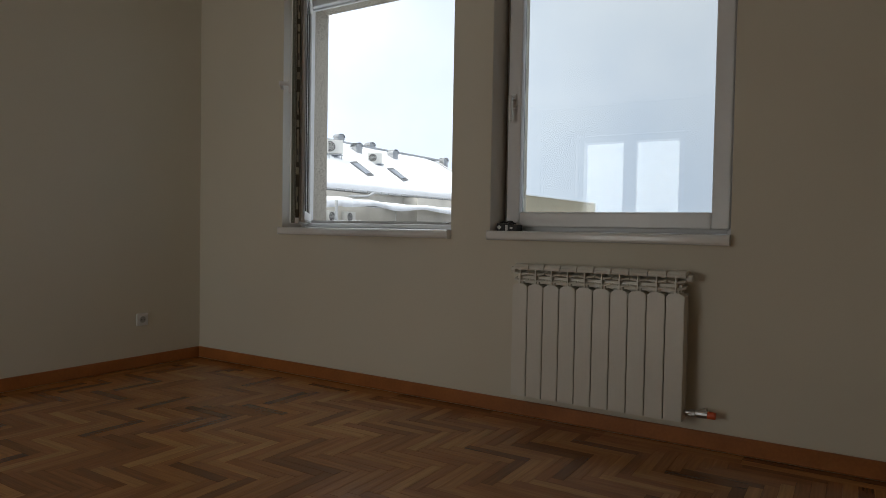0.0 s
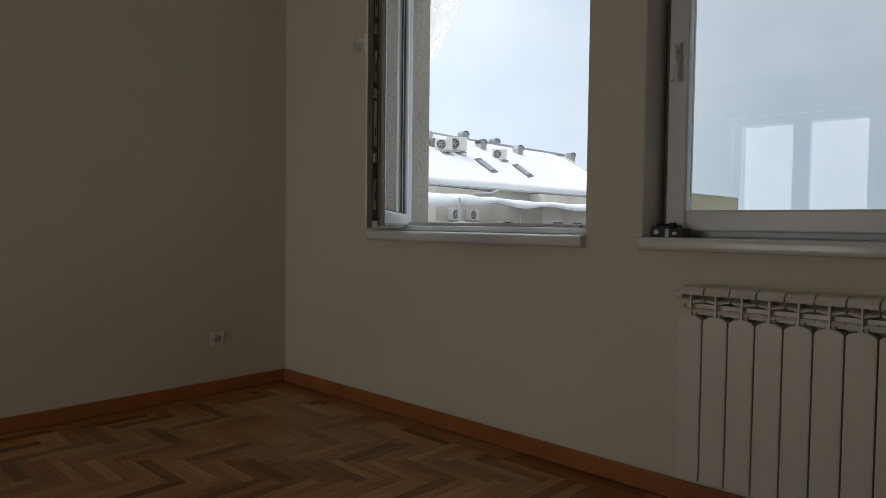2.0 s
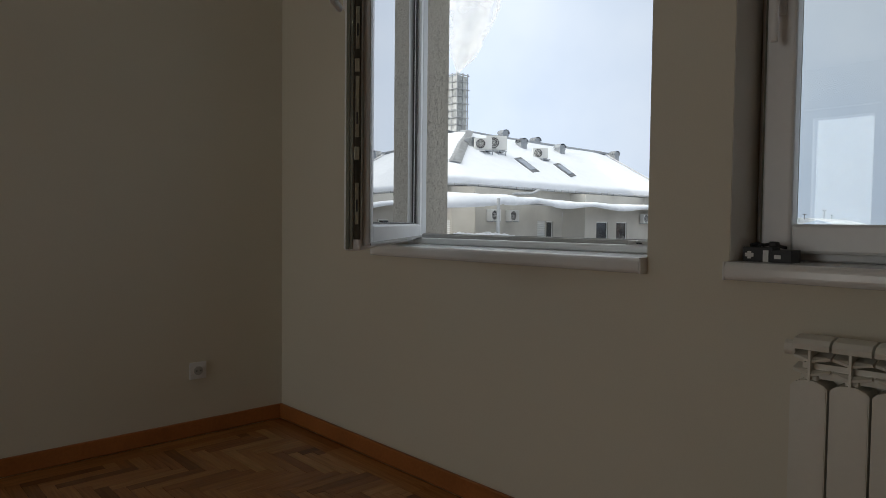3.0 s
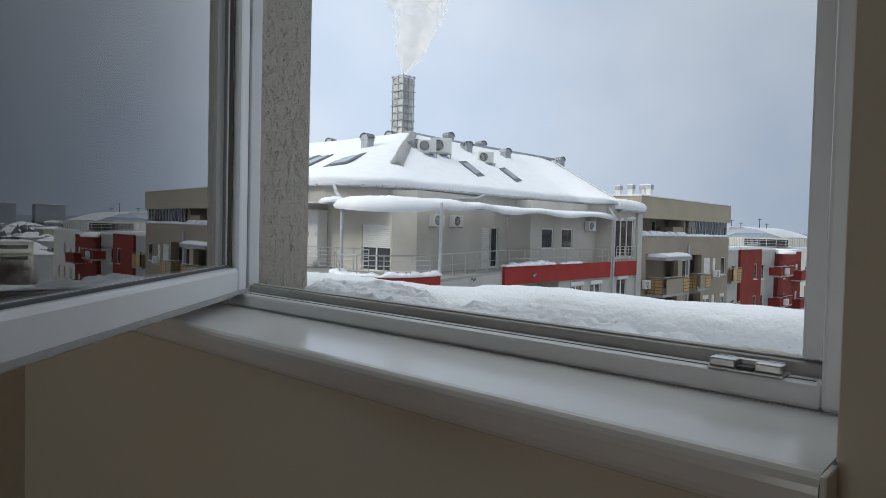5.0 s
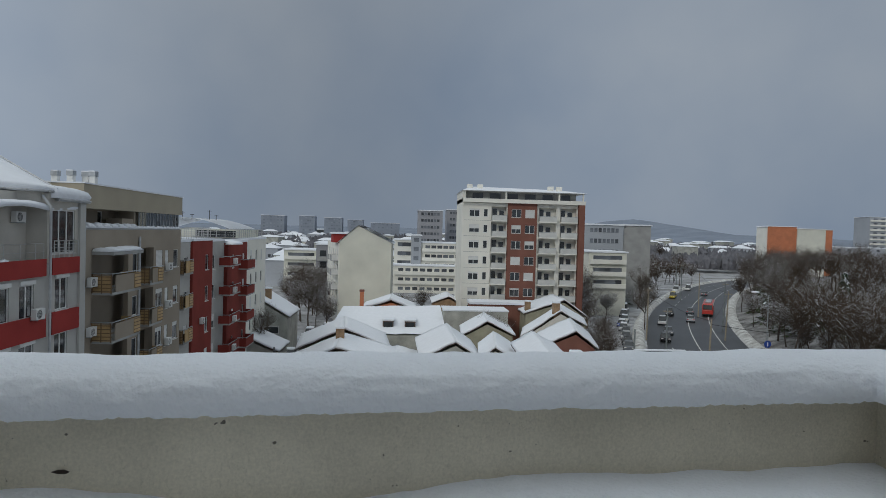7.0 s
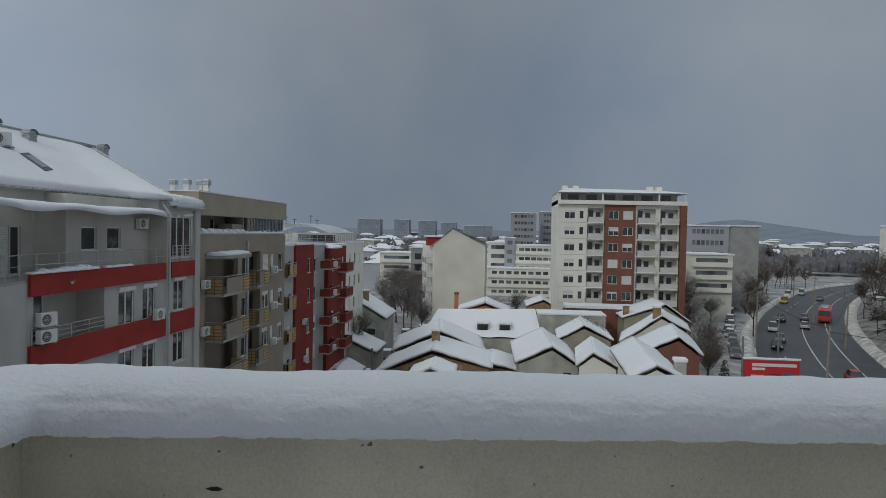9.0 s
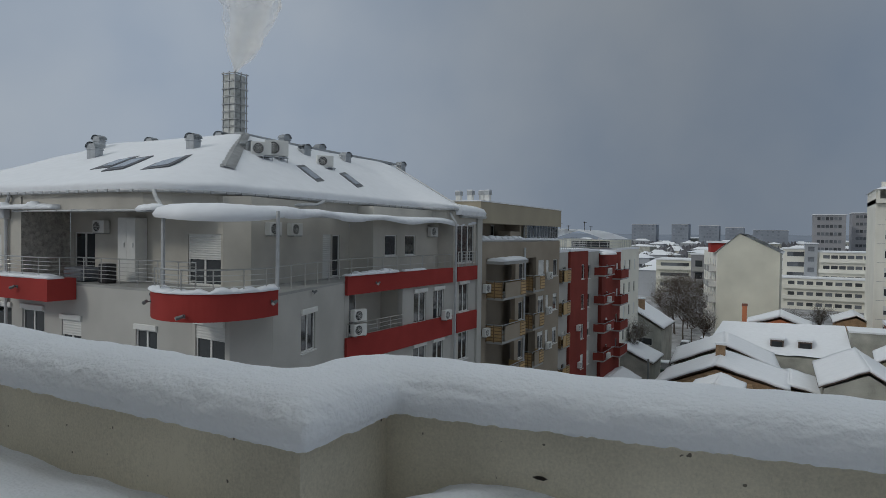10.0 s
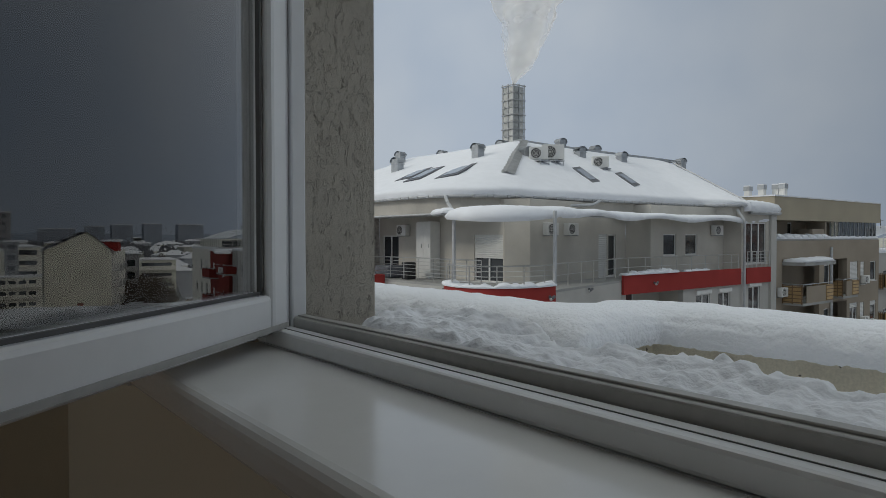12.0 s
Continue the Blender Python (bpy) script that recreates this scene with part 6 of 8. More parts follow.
def stepped_tower():
    b = thing("high_rise", "dark stepped concrete high-rise with rows of small windows and aerials", "building", (-282, 125, GZ))
    y = 120.0
    tiers = ((-278, 57.0), (-272, 44.7), (-267, 34.5), (-261, 25.5))
    left = -317.0
    for i, (x1, top) in enumerate(tiers):
        x0 = left if i == 0 else tiers[i - 1][0] - 6
        bx("wall", M["darktower"], b, x0, x1, y - i * 0.8, y + 14, GZ, top)
        bx("parapet", M["darktower"], b, x0 - 0.3, x1 + 0.3, y - i * 0.8 - 0.3, y + 14, top, top + 0.8)
    bm = bmesh.new()
    box(bm, -0.8, 0.8, -0.10, 0.0, -0.55, 0.55)
    pm = link_mesh("window", bm, M["pane_pale"])
    for k in range(16):
        z = 54.5 - k * 3.0
        for c in range(12):
            x = -312 + c * 4.5
            i = next((j for j, (x1, top) in enumerate(tiers) if x < x1 - 1.5 and z < top - 1), None)
            if i is None or (c + k) % 5 == 0:
                continue
            front = i
            for j in range(i, 4):
                if j and tiers[j - 1][0] - 6 < x:
                    front = j if z < tiers[j][1] - 1 and x < tiers[j][0] - 1 else front
            o = new("window", pm)
            o.parent = b
            o.location = Vector((x, y - front * 0.8 - 0.01, z)) - b.location
    bm = bmesh.new()
    box(bm, 0.0, 0.12, -0.9, 0.9, -0.6, 0.6)
    side = link_mesh("window", bm, M["pane_pale"])
    for i, (x1, top) in enumerate(tiers):
        low = tiers[i + 1][1] if i < 3 else -8
        for k in range(int((top - low) / 2.9)):
            for c in range(4):
                o = new("window", side)
                o.parent = b
                o.location = Vector((x1 + 0.02, y + 1.8 + c * 3.3 - i * 0.4, top - 1.7 - k * 2.9)) - b.location
    for x, h in ((-310, 7), (-305, 9), (-299, 6), (-294, 8), (-289, 5), (-283, 6)):
        bx("aerial", M["galv"], b, x, x + 0.3, y + 4, y + 4.3, 57.8, 57.8 + h)


# window rows lightened along with the tower's hazed walls
M["pane_pale"] = mat("pale_window_row", (0.36, 0.37, 0.39), 0.4, 0.4, 0.3, 2, 0.0, per_object=0.4)
stepped_tower()


# ---- small houses below ----
def gable_house(y0, depth, left, apex, right, wall, label, snow=0.2, shift=0.0, chim=None, gap=0.35):
    """A house whose gable faces -y. left, apex, right: (x, z) of the eaves and ridge; shift: sideways drift of its far end."""
    b = thing("house", label, "house", ((left[0] + right[0]) / 2, y0 + depth / 2, GZ))
    ring5 = [(left[0] + gap, GZ), (right[0] - gap, GZ), (right[0] - gap, right[1] + 0.05), (apex[0], apex[1] - 0.25), (left[0] + gap, left[1] + 0.05)]
    bm = bmesh.new()
    f = [bm.verts.new((x, y0, z)) for x, z in ring5]
    g = [bm.verts.new((x + shift, y0 + depth, z)) for x, z in ring5]
    bm.faces.new(f)
    bm.faces.new(g[::-1])
    for k in range(5):
        bm.faces.new((f[k], f[(k + 1) % 5], g[(k + 1) % 5], g[k]))
    part("wall", bm, wall, b)
    for a in (left, right):
        for nm, mt, lift, th, over in (("roof", M["tile_roof"], 0.06, 0.08, 0.22), ("roof_snow", M["snow"], 0.145, snow, 0.18)):
            n = 10
            bm = bmesh.new()
            rows = []
            for i in range(n + 1):
                row = []
                for j in range(n + 1):
                    s, t = i / n, j / n
                    x = a[0] + (apex[0] - a[0]) * s + shift * t
                    z = a[1] + (apex[1] - a[1]) * s + lift
                    yy = y0 - over + (depth + 2 * over) * t
                    if lift:
                        z += 0.10 * noise.noise((x * 0.5, yy * 0.5, 3)) + 0.05 * noise.noise((x * 1.7, yy * 1.7, 3))
                        yy += 0.12 * noise.noise((x * 0.9, 4, t * 9)) if j in (0, n) else 0
                    row.append(bm.verts.new((x, yy, z)))
                rows.append(row)
            top = []
            for row in rows:
                top.append([bm.verts.new((v.co.x, v.co.y, v.co.z + th)) for v in row])
            for i in range(n):
                for j in range(n):
                    bm.faces.new((top[i][j], top[i + 1][j], top[i + 1][j + 1], top[i][j + 1]))
                    bm.faces.new((rows[i][j], rows[i][j + 1], rows[i + 1][j + 1], rows[i + 1][j]))
            for i in range(n):
                bm.faces.new((rows[i][0], rows[i + 1][0], top[i + 1][0], top[i][0]))
                bm.faces.new((rows[i][n], top[i][n], top[i + 1][n], rows[i + 1][n]))
                bm.faces.new((rows[0][i], top[0][i], top[0][i + 1], rows[0][i + 1]))
                bm.faces.new((rows[n][i], rows[n][i + 1], top[n][i + 1], top[n][i]))
            part(nm, bm, mt, b, "roof slope under snow" if lift else "", smooth=bool(lift))
    if chim:
        cx, cy, ct = chim
        c = bx("chimney", M["brick"], b, cx - 0.4, cx + 0.4, cy - 0.4, cy + 0.4, apex[1] - 2.5, ct)
        bx("snow_cap", M["snow"], c, cx - 0.45, cx + 0.45, cy - 0.45, cy + 0.45, ct, ct + 0.2)
    return b


def gable_bricks(b, y0, left, apex, right):
    """Courses of single bricks on a gable wall, cut to its slope."""
    bm = bmesh.new()
    box(bm, -0.235, 0.235, -0.05, 0.0, 0.0, 0.17)
    brick = link_mesh("brick", bm, M["brick_piece"])
    k = 0
    z = apex[1] - 0.75
    while k < 300 and z > -13.0:
        t = (apex[1] - 0.45 - z) / (apex[1] - left[1])
        u = (apex[1] - 0.45 - z) / (apex[1] - right[1])
        x0, x1 = apex[0] + (left[0] - apex[0]) * min(t, 0.93), apex[0] + (right[0] - apex[0]) * min(u, 0.93)
        x = x0 + 0.25 + (0.25 if k % 2 else 0)
        while x < x1 - 0.25 and k < 300:
            o = new("brick", brick)
            o.parent = b
            o.location = Vector((x, y0 - 0.002, z)) - b.location
            x += 0.5
            k += 1
        z -= 0.2


M["brick_piece"] = mat("weathered_brick", (0.34, 0.235, 0.14), 0.92, 0.25, 4, 30, 0.3, per_object=0.4)
M["tile_roof"] = mat("dark_roof_tiles", (0.10, 0.075, 0.065), 0.9, 0.3, 1, 8, 0.3)
h = gable_house(62, 8, (-9.75, -12.35), (-4.35, -9.95), (1.5, -11.5), M["brick"], "brick house with a snow-covered gable roof", chim=(-4.4, 67, -8.7))
gable_bricks(h, 62, (-9.75, -12.35), (-4.35, -9.95), (1.5, -11.5))
bx("vent_hole", M["dark"], h, -3.75, -3.45, 61.93, 61.96, -11.55, -11.25)
bx("vent_pipe", M["black"], h, -4.95, -4.87, 61.86, 61.92, GZ, -10.9)
gable_house(64, 7, (0.6, -11.55), (1.4, -11.4), (3.9, -12.05), M["brick"], "low brick lean-to with a snowy roof beside the house")
gable_house(76, 10, (-10.3, -12.75), (-4.75, -10.25), (0.6, -12.4), M["olive"], "low olive house with a snow-covered gable roof", shift=-0.9)
gable_house(50, 4, (-5.0, -9.95), (-3.22, -9.25), (-1.4, -9.85), M["old"], "small shed roof poking up under thick snow", snow=0.22)
h = gable_house(60, 11, (3.45, -10.5), (6.8, -8.85), (9.5, -10.65), M["old"], "grey stained house with a blank gable under snow", shift=-0.2)
bx("vent_window", M["dark"], h, 7.8, 8.5, 59.95, 59.99, -11.6, -11.05)
ac(4.6, 59.7, -12.6, 0)
gable_house(82, 8, (9.2, -11.75), (12.5, -9.9), (16.1, -11.65), M["olive"], "olive rendered house with a blank gable under snow", shift=0.5)
gable_house(48, 12, (11.2, -9.0), (13.14, -7.9), (15.3, -9.05), M["white"], "white house whose snowy roof runs far back", shift=0.7)
gable_house(57, 8, (8.5, -9.95), (10.0, -8.75), (12.3, -10.1), M["white"], "small white house with an uneven snowy roof", shift=0.9)
c = thing("masonry_chimney", "rendered masonry chimney stack with a snow cap", "chimney", (15.4, 50, GZ))
bx("shaft", M["old"], c, 15.0, 15.75, 50, 50.7, GZ, -7.9)
bx("snow_cap", M["snow"], c, 14.9, 15.85, 49.9, 50.8, -7.9, -7.6, bevel=0.08)
gable_house(70, 10, (16.6, -11.0), (20.6, -9.15), (23.1, -11.0), M["tile_red"], "red rendered house with a snowy gable roof", shift=1.9)
gable_house(82, 7, (16.7, -11.8), (21.8, -8.4), (25.2, -10.3), M["white"], "cream house with snow sliding off its roof", shift=1.6, chim=(21.3, 82.6, -7.3))
gable_house(98, 8, (20.0, -10.75), (26.2, -8.6), (29.9, -11.2), M["olive"], "large old house with a snow-covered roof", chim=(20.8, 99, -8.9))
h = gable_house(95, 9, (-21.3, -10.0), (-19.05, -8.7), (-14.2, -11.6), M["old"], "grey two-storey house with a steep snowy roof", chim=(-17.9, 98, -7.7))
for x, z, w in ((-18.9, -10.6, 0.7), (-20.0, -13.6, 1.2), (-18.2, -13.8, 2.4)):
    wn = bx("window", M["frame"], h, x - 0.08, x + w + 0.08, 94.93, 94.96, z - 0.08, z + 0.98)
    bx("pane", M["pane"], wn, x, x + w, 94.90, 94.925, z, z + 0.9)
gable_house(82, 7, (-19.0, -13.6), (-17.2, -12.4), (-13.2, -14.2), M["old"], "low outbuilding with a snowy roof")
gable_house(70, 6, (-17.5, -14.6), (-15.6, -13.9), (-13.4, -14.9), M["old"], "low grey garage with a snowy roof")
gable_house(118, 8, (7.0, -11.6), (10.1, -10.4), (13.0, -12.0), M["brick"], "small brick house with a snowy roof")
gable_house(104, 7, (-4.5, -11.35), (0.0, -9.8), (4.0, -11.4), M["terracotta"], "orange house with a snowy roof", snow=0.4)
c = thing("brick_chimney", "tall slim orange brick chimney", "chimney", (-4.55, 103, GZ))
bx("shaft", M["terracotta"], c, -4.85, -4.25, 102.7, 103.3, GZ, -8.3)
bx("crown", M["tile_red"], c, -4.92, -4.18, 102.63, 103.37, -8.3, -8.0)


def long_roof():
    b = thing("long_house", "long low building with a wide snowy roof and two dormers", "house", (0, 96, GZ))
    bm = bmesh.new()
    v = [(-8.5, 90, -13.2), (8.0, 90, -13.0), (7.6, 101, -10.3), (-7.2, 101, -10.7)]
    n = 14
    top = [[bm.verts.new(Vector(v[0]).lerp(Vector(v[1]), i / n).lerp(Vector(v[3]).lerp(Vector(v[2]), i / n), j / n) + Vector((0, 0, 0.3 + 0.12 * noise.noise((i * 0.7, j * 0.7, 4))))) for i in range(n + 1)] for j in range(n + 1)]
    for j in range(n):
        for i in range(n):
            bm.faces.new((top[j][i], top[j][i + 1], top[j + 1][i + 1], top[j + 1][i]))
    part("roof_snow", bm, M["snow"], b, "wide roof slope under snow", smooth=True)
    bm = bmesh.new()
    f = [bm.verts.new(p) for p in v]
    g = [bm.verts.new((p[0], p[1], GZ)) for p in v]
    bm.faces.new(f)
    for k in range(4):
        bm.faces.new((f[k], f[(k + 1) % 4], g[(k + 1) % 4], g[k]))
    part("wall", bm, M["old"], b)
    for x in (-0.9, 2.2):
        d = bx("dormer", M["tile_roof"], b, x, x + 1.5, 92.5, 95.5, -12.6, -11.4)
        bx("pane", M["pane"], d, x + 0.15, x + 1.35, 92.45, 92.49, -12.35, -11.55)
        bx("snow_cap", M["snow"], d, x - 0.1, x + 1.6, 92.6, 95.5, -11.4, -11.2)
    c = thing("concrete_shed", "stained concrete shed with a flat snowy roof", "shed", (12, 97, GZ))
    bx("wall", M["old"], c, 7.8, 17.2, 95, 100, GZ, -10.1)
    bx("snow_cap", M["snow"], c, 7.7, 17.3, 94.9, 100.1, -10.1, -9.9)
    for x0, x1, y0, zt in ((33.5, 38.5, 128, -13.2), (35.5, 42.0, 140, -12.8), (38.0, 46.0, 158, -12.6), (46.0, 53.0, 172, -12.4)):
        c = thing("roadside_shed", "low dark shed with a snow-covered roof", "shed", ((x0 + x1) / 2, y0 + 3, GZ))
        bx("wall", M["brick"], c, x0, x1, y0, y0 + 6, GZ, zt)
        bm = bmesh.new()
        ends = [[bm.verts.new((x, y, z)) for x, z in ((x0 - 0.3, zt), (x1 + 0.3, zt), ((x0 + x1) / 2, zt + 1.3))] for y in (y0 - 0.3, y0 + 6.3)]
        bm.faces.new(ends[0])
        bm.faces.new(ends[1][::-1])
        for k in range(3):
            bm.faces.new((ends[0][k], ends[0][(k + 1) % 3], ends[1][(k + 1) % 3], ends[1][k]))
        part("snowy_roof", bm, M["snow"], c)
    c = thing("flat_shed", "low shed with a flat snow-covered roof", "shed", (17, 105, GZ))
    bx("wall", M["tile_red"], c, 12.5, 27.5, 103, 107, GZ, -9.9)
    bx("snow_cap", M["snow"], c, 12.3, 27.7, 102.8, 107.2, -9.9, -9.5)


long_roof()


# ---- far blocks ----
def far_block(x0, x1, y, top, material, rows, cols, label, deep=14, wsize=(1.5, 1.2), bands=False, storey=2.8, margin=1.2, pane="pane_far"):
    b = thing("apartment_building", label, "building", ((x0 + x1) / 2, y + deep / 2, GZ))
    bx("wall", material, b, x0, x1, y, y + deep, GZ, top)
    bx("roof", M["snow"], b, x0 - 0.3, x1 + 0.3, y - 0.3, y + deep, top, top + 0.35)
    if bands:
        for k in range(rows):
            bx("balcony_band", M["white"], b, x0 + 0.3, x1 - 0.3, y - 0.9, y - 0.01, top - 2.6 - k * storey, top - 1.6 - k * storey)
    bm = bmesh.new()
    box(bm, -wsize[0] / 2, wsize[0] / 2, -0.08, 0.0, -wsize[1] / 2, wsize[1] / 2)
    me = link_mesh("window", bm, M[pane])
    for k in range(rows):
        for c in range(cols):
            x = x0 + margin + (x1 - x0 - 2 * margin) * (c + 0.5) / cols
            o = new("window", me)
            o.parent = b
            o.location = Vector((x, y - 0.01, top - 1.3 - k * storey)) - b.location
    return b


# render of far houses and blocks, lightened in colour to imitate haze
M["far_grey"] = mat("hazy_far_render", (0.44, 0.46, 0.50), 0.9, 0.15, 0.1, 2, 0.0)
# distance haze is put into the colours of the far towers and their panes
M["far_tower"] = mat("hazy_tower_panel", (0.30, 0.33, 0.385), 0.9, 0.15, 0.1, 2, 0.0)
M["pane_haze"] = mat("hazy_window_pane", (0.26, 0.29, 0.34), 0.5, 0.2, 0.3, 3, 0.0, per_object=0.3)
M["pane_far"] = mat("far_window_pane", (0.12, 0.13, 0.145), 0.3, 0.3, 0.3, 3, 0.0, per_object=0.6)
far_block(-32.4, -22.6, 190, -5.0, M["cream"], 4, 5, "cream apartment building with long balconies", bands=True)
far_block(-1.3, 5.0, 205, -1.5, M["white"], 5, 3, "white apartment building under snow")
far_block(4.0, 7.0, 202, 0.0, M["haze_block"], 5, 1, "narrow grey stair tower of flats")
far_block(7.0, 20.5, 203, -2.2, M["white"], 5, 6, "white apartment building with balcony bands", bands=True)
far_block(-1.3, 20.5, 196, -9.0, M["white"], 3, 9, "low white apartment wing with bands", bands=True)
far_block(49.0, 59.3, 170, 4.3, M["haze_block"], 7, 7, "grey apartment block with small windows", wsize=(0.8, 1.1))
far_block(59.4, 66.8, 170.5, 4.4, M["concrete"], 0, 0, "blank concrete end wall of an apartment block")
far_block(44.5, 53.5, 150, -2.4, M["cream"], 3, 5, "cream low apartment house with flat snowy roof", bands=True)
far_block(7.4, 17.9, 280, 10.2, M["darktower_pale"], 9, 6, "grey and red apartment tower", wsize=(1.0, 1.1))
far_block(21.0, 28.5, 300, 11.5, M["darktower_pale"], 9, 4, "tall grey concrete apartment tower", wsize=(1.0, 1.1))
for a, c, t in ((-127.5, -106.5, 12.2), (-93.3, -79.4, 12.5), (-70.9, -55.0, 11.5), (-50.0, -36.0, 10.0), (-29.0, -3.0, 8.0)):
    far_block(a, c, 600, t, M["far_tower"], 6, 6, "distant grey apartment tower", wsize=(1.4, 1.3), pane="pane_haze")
far_block(172.4, 172.85, 301.0, 7.9, M["white"], 0, 0, "white end wall of an apartment block", deep=9)
far_block(172.9, 186.8, 300.5, 8.3, M["terracotta"], 0, 0, "orange blank wall of an apartment block", deep=10)
far_block(186.9, 200.7, 300, 7.5, M["cream"], 0, 0, "cream blank wall of an apartment block", deep=10)
far_block(200.8, 204.4, 300.5, 7.3, M["terracotta"], 0, 0, "orange corner of an apartment block", deep=10)
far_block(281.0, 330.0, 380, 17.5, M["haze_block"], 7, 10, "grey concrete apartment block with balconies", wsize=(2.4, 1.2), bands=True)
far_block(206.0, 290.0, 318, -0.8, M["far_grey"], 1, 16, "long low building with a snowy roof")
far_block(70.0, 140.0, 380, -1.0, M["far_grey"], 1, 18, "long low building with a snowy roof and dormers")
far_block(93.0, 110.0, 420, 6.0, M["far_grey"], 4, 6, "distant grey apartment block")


def far_houses():
    """Countable small houses of the valley, three kinds copied about."""
    rng = random.Random(7)
    kinds = []
    for k, (mt, w, d, e, r) in enumerate(((M["white"], 9, 9, 6.0, 8.4), (M["far_grey"], 12, 10, 8.0, 9.6), (M["cream"], 8, 10, 5.0, 7.8), (M["old"], 14, 9, 9.5, 10.6))):
        b = thing("house", "small distant house with a snow-covered roof", "house", (0, 0, 0), "valley houses")
        bx("wall", mt, b, -w / 2, w / 2, -d / 2, d / 2, 0, e)
        bm = bmesh.new()
        v = [bm.verts.new(p) for p in ((-w / 2 - 0.5, -d / 2 - 0.5, e), (w / 2 + 0.5, -d / 2 - 0.5, e), (w / 2 + 0.5, d / 2 + 0.5, e), (-w / 2 - 0.5, d / 2 + 0.5, e), (-w / 4, 0, r), (w / 4, 0, r))]
        for f in ((0, 1, 5, 4), (1, 2, 5), (2, 3, 4, 5), (3, 0, 4), (3, 2, 1, 0)):
            bm.faces.new([v[i] for i in f])
        part("roof", bm, M["snow"], b)
        for c in range(3):
            for z in (1.2, 4.0):
                if z + 1.2 < e:
                    bx("window", M["pane_far"], b, -w / 2 + 1.2 + c * (w - 2.4) / 3, -w / 2 + 2.4 + c * (w - 2.4) / 3, -d / 2 - 0.06, -d / 2, z, z + 1.3)
        kinds.append(b)
    spots = []
    for i in range(2000):
        if len(spots) > 150:
            break
        y = 215 + 420 * rng.random() ** 0.8
        x = y * rng.uniform(-0.30, 0.55)
        if any((x - p) ** 2 + (y - q) ** 2 < 17 ** 2 for p, q in spots) or (x > 0.16 * y and y < 430) or (y < 330 and 60 < x < 150 and abs(x - (105 + (y - 222) * 0.8)) < 25):
            continue
        spots.append((x, y))
    used = set()
    for x, y in spots:
        k = rng.randrange(4)
        m = pose(x, y, GZ + max(0, (y - 260) * 0.022), 0, 0, rng.choice((0, 90, 20, -15)))
        if k in used:
            copy_thing(kinds[k], m)
        else:
            used.add(k)
            kinds[k].matrix_world = m




def hills():
    bm = bmesh.new()
    rows = []
    for j in range(9):
        y = 640 + j * 110
        row = []
        for i in range(121):
            x = -1100 + i * 20
            t = j / 8
            ridge = 6 + 8 * math.exp(-((x - 500) / 380) ** 2) + 24 * math.exp(-((x - 465) / 85) ** 2)
            h = -15 + (ridge + 15) * min(1, t / 0.75) + 3 * noise.noise((x * 0.01, y * 0.01, 3)) * t
            h += 2.5 * noise.noise((x * 0.06, y * 0.06, 3)) * t
            row.append(bm.verts.new((x, y, h - (30 if j == 8 else 0))))
        rows.append(row)
    for a, c in zip(rows, rows[1:]):
        for i in range(120):
            bm.faces.new((a[i], a[i + 1], c[i + 1], c[i]))
    # pale blue of the hills is aerial haze painted into their colour
    m = mat("hazy_wooded_hill", (0.235, 0.27, 0.33), 1.0, 0.10, 0.03, 0.25, 0.0, hue2=(0.205, 0.235, 0.29))
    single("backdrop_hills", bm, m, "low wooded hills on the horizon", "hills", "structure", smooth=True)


far_houses()
hills()


# ---- road, cars, tram ----
ROAD = [(31, 30), (38, 62), (46.8, 94), (57.3, 124), (68, 150), (80, 174), (93, 198), (109, 225), (132, 258), (165, 292)]


def smooth_line(pts, step=3.0):
    c = resample(pts, step)
    for _ in range(30):
        c = [c[0]] + [(c[i - 1] + c[i] * 2 + c[i + 1]) / 4 for i in range(1, len(c) - 1)] + [c[-1]]
    return c


def ribbon(bm, c, a, b, z, thick=0.0):
    rows = []
    for i, p in enumerate(c):
        t = (c[min(i + 1, len(c) - 1)] - c[max(i - 1, 0)]).normalized()
        n = Vector((t.y, -t.x))
        rows.append([bm.verts.new((p.x + n.x * s, p.y + n.y * s, z)) for s in (a, b)])
    for r, q in zip(rows, rows[1:]):
        bm.faces.new((r[0], r[1], q[1], q[0]))


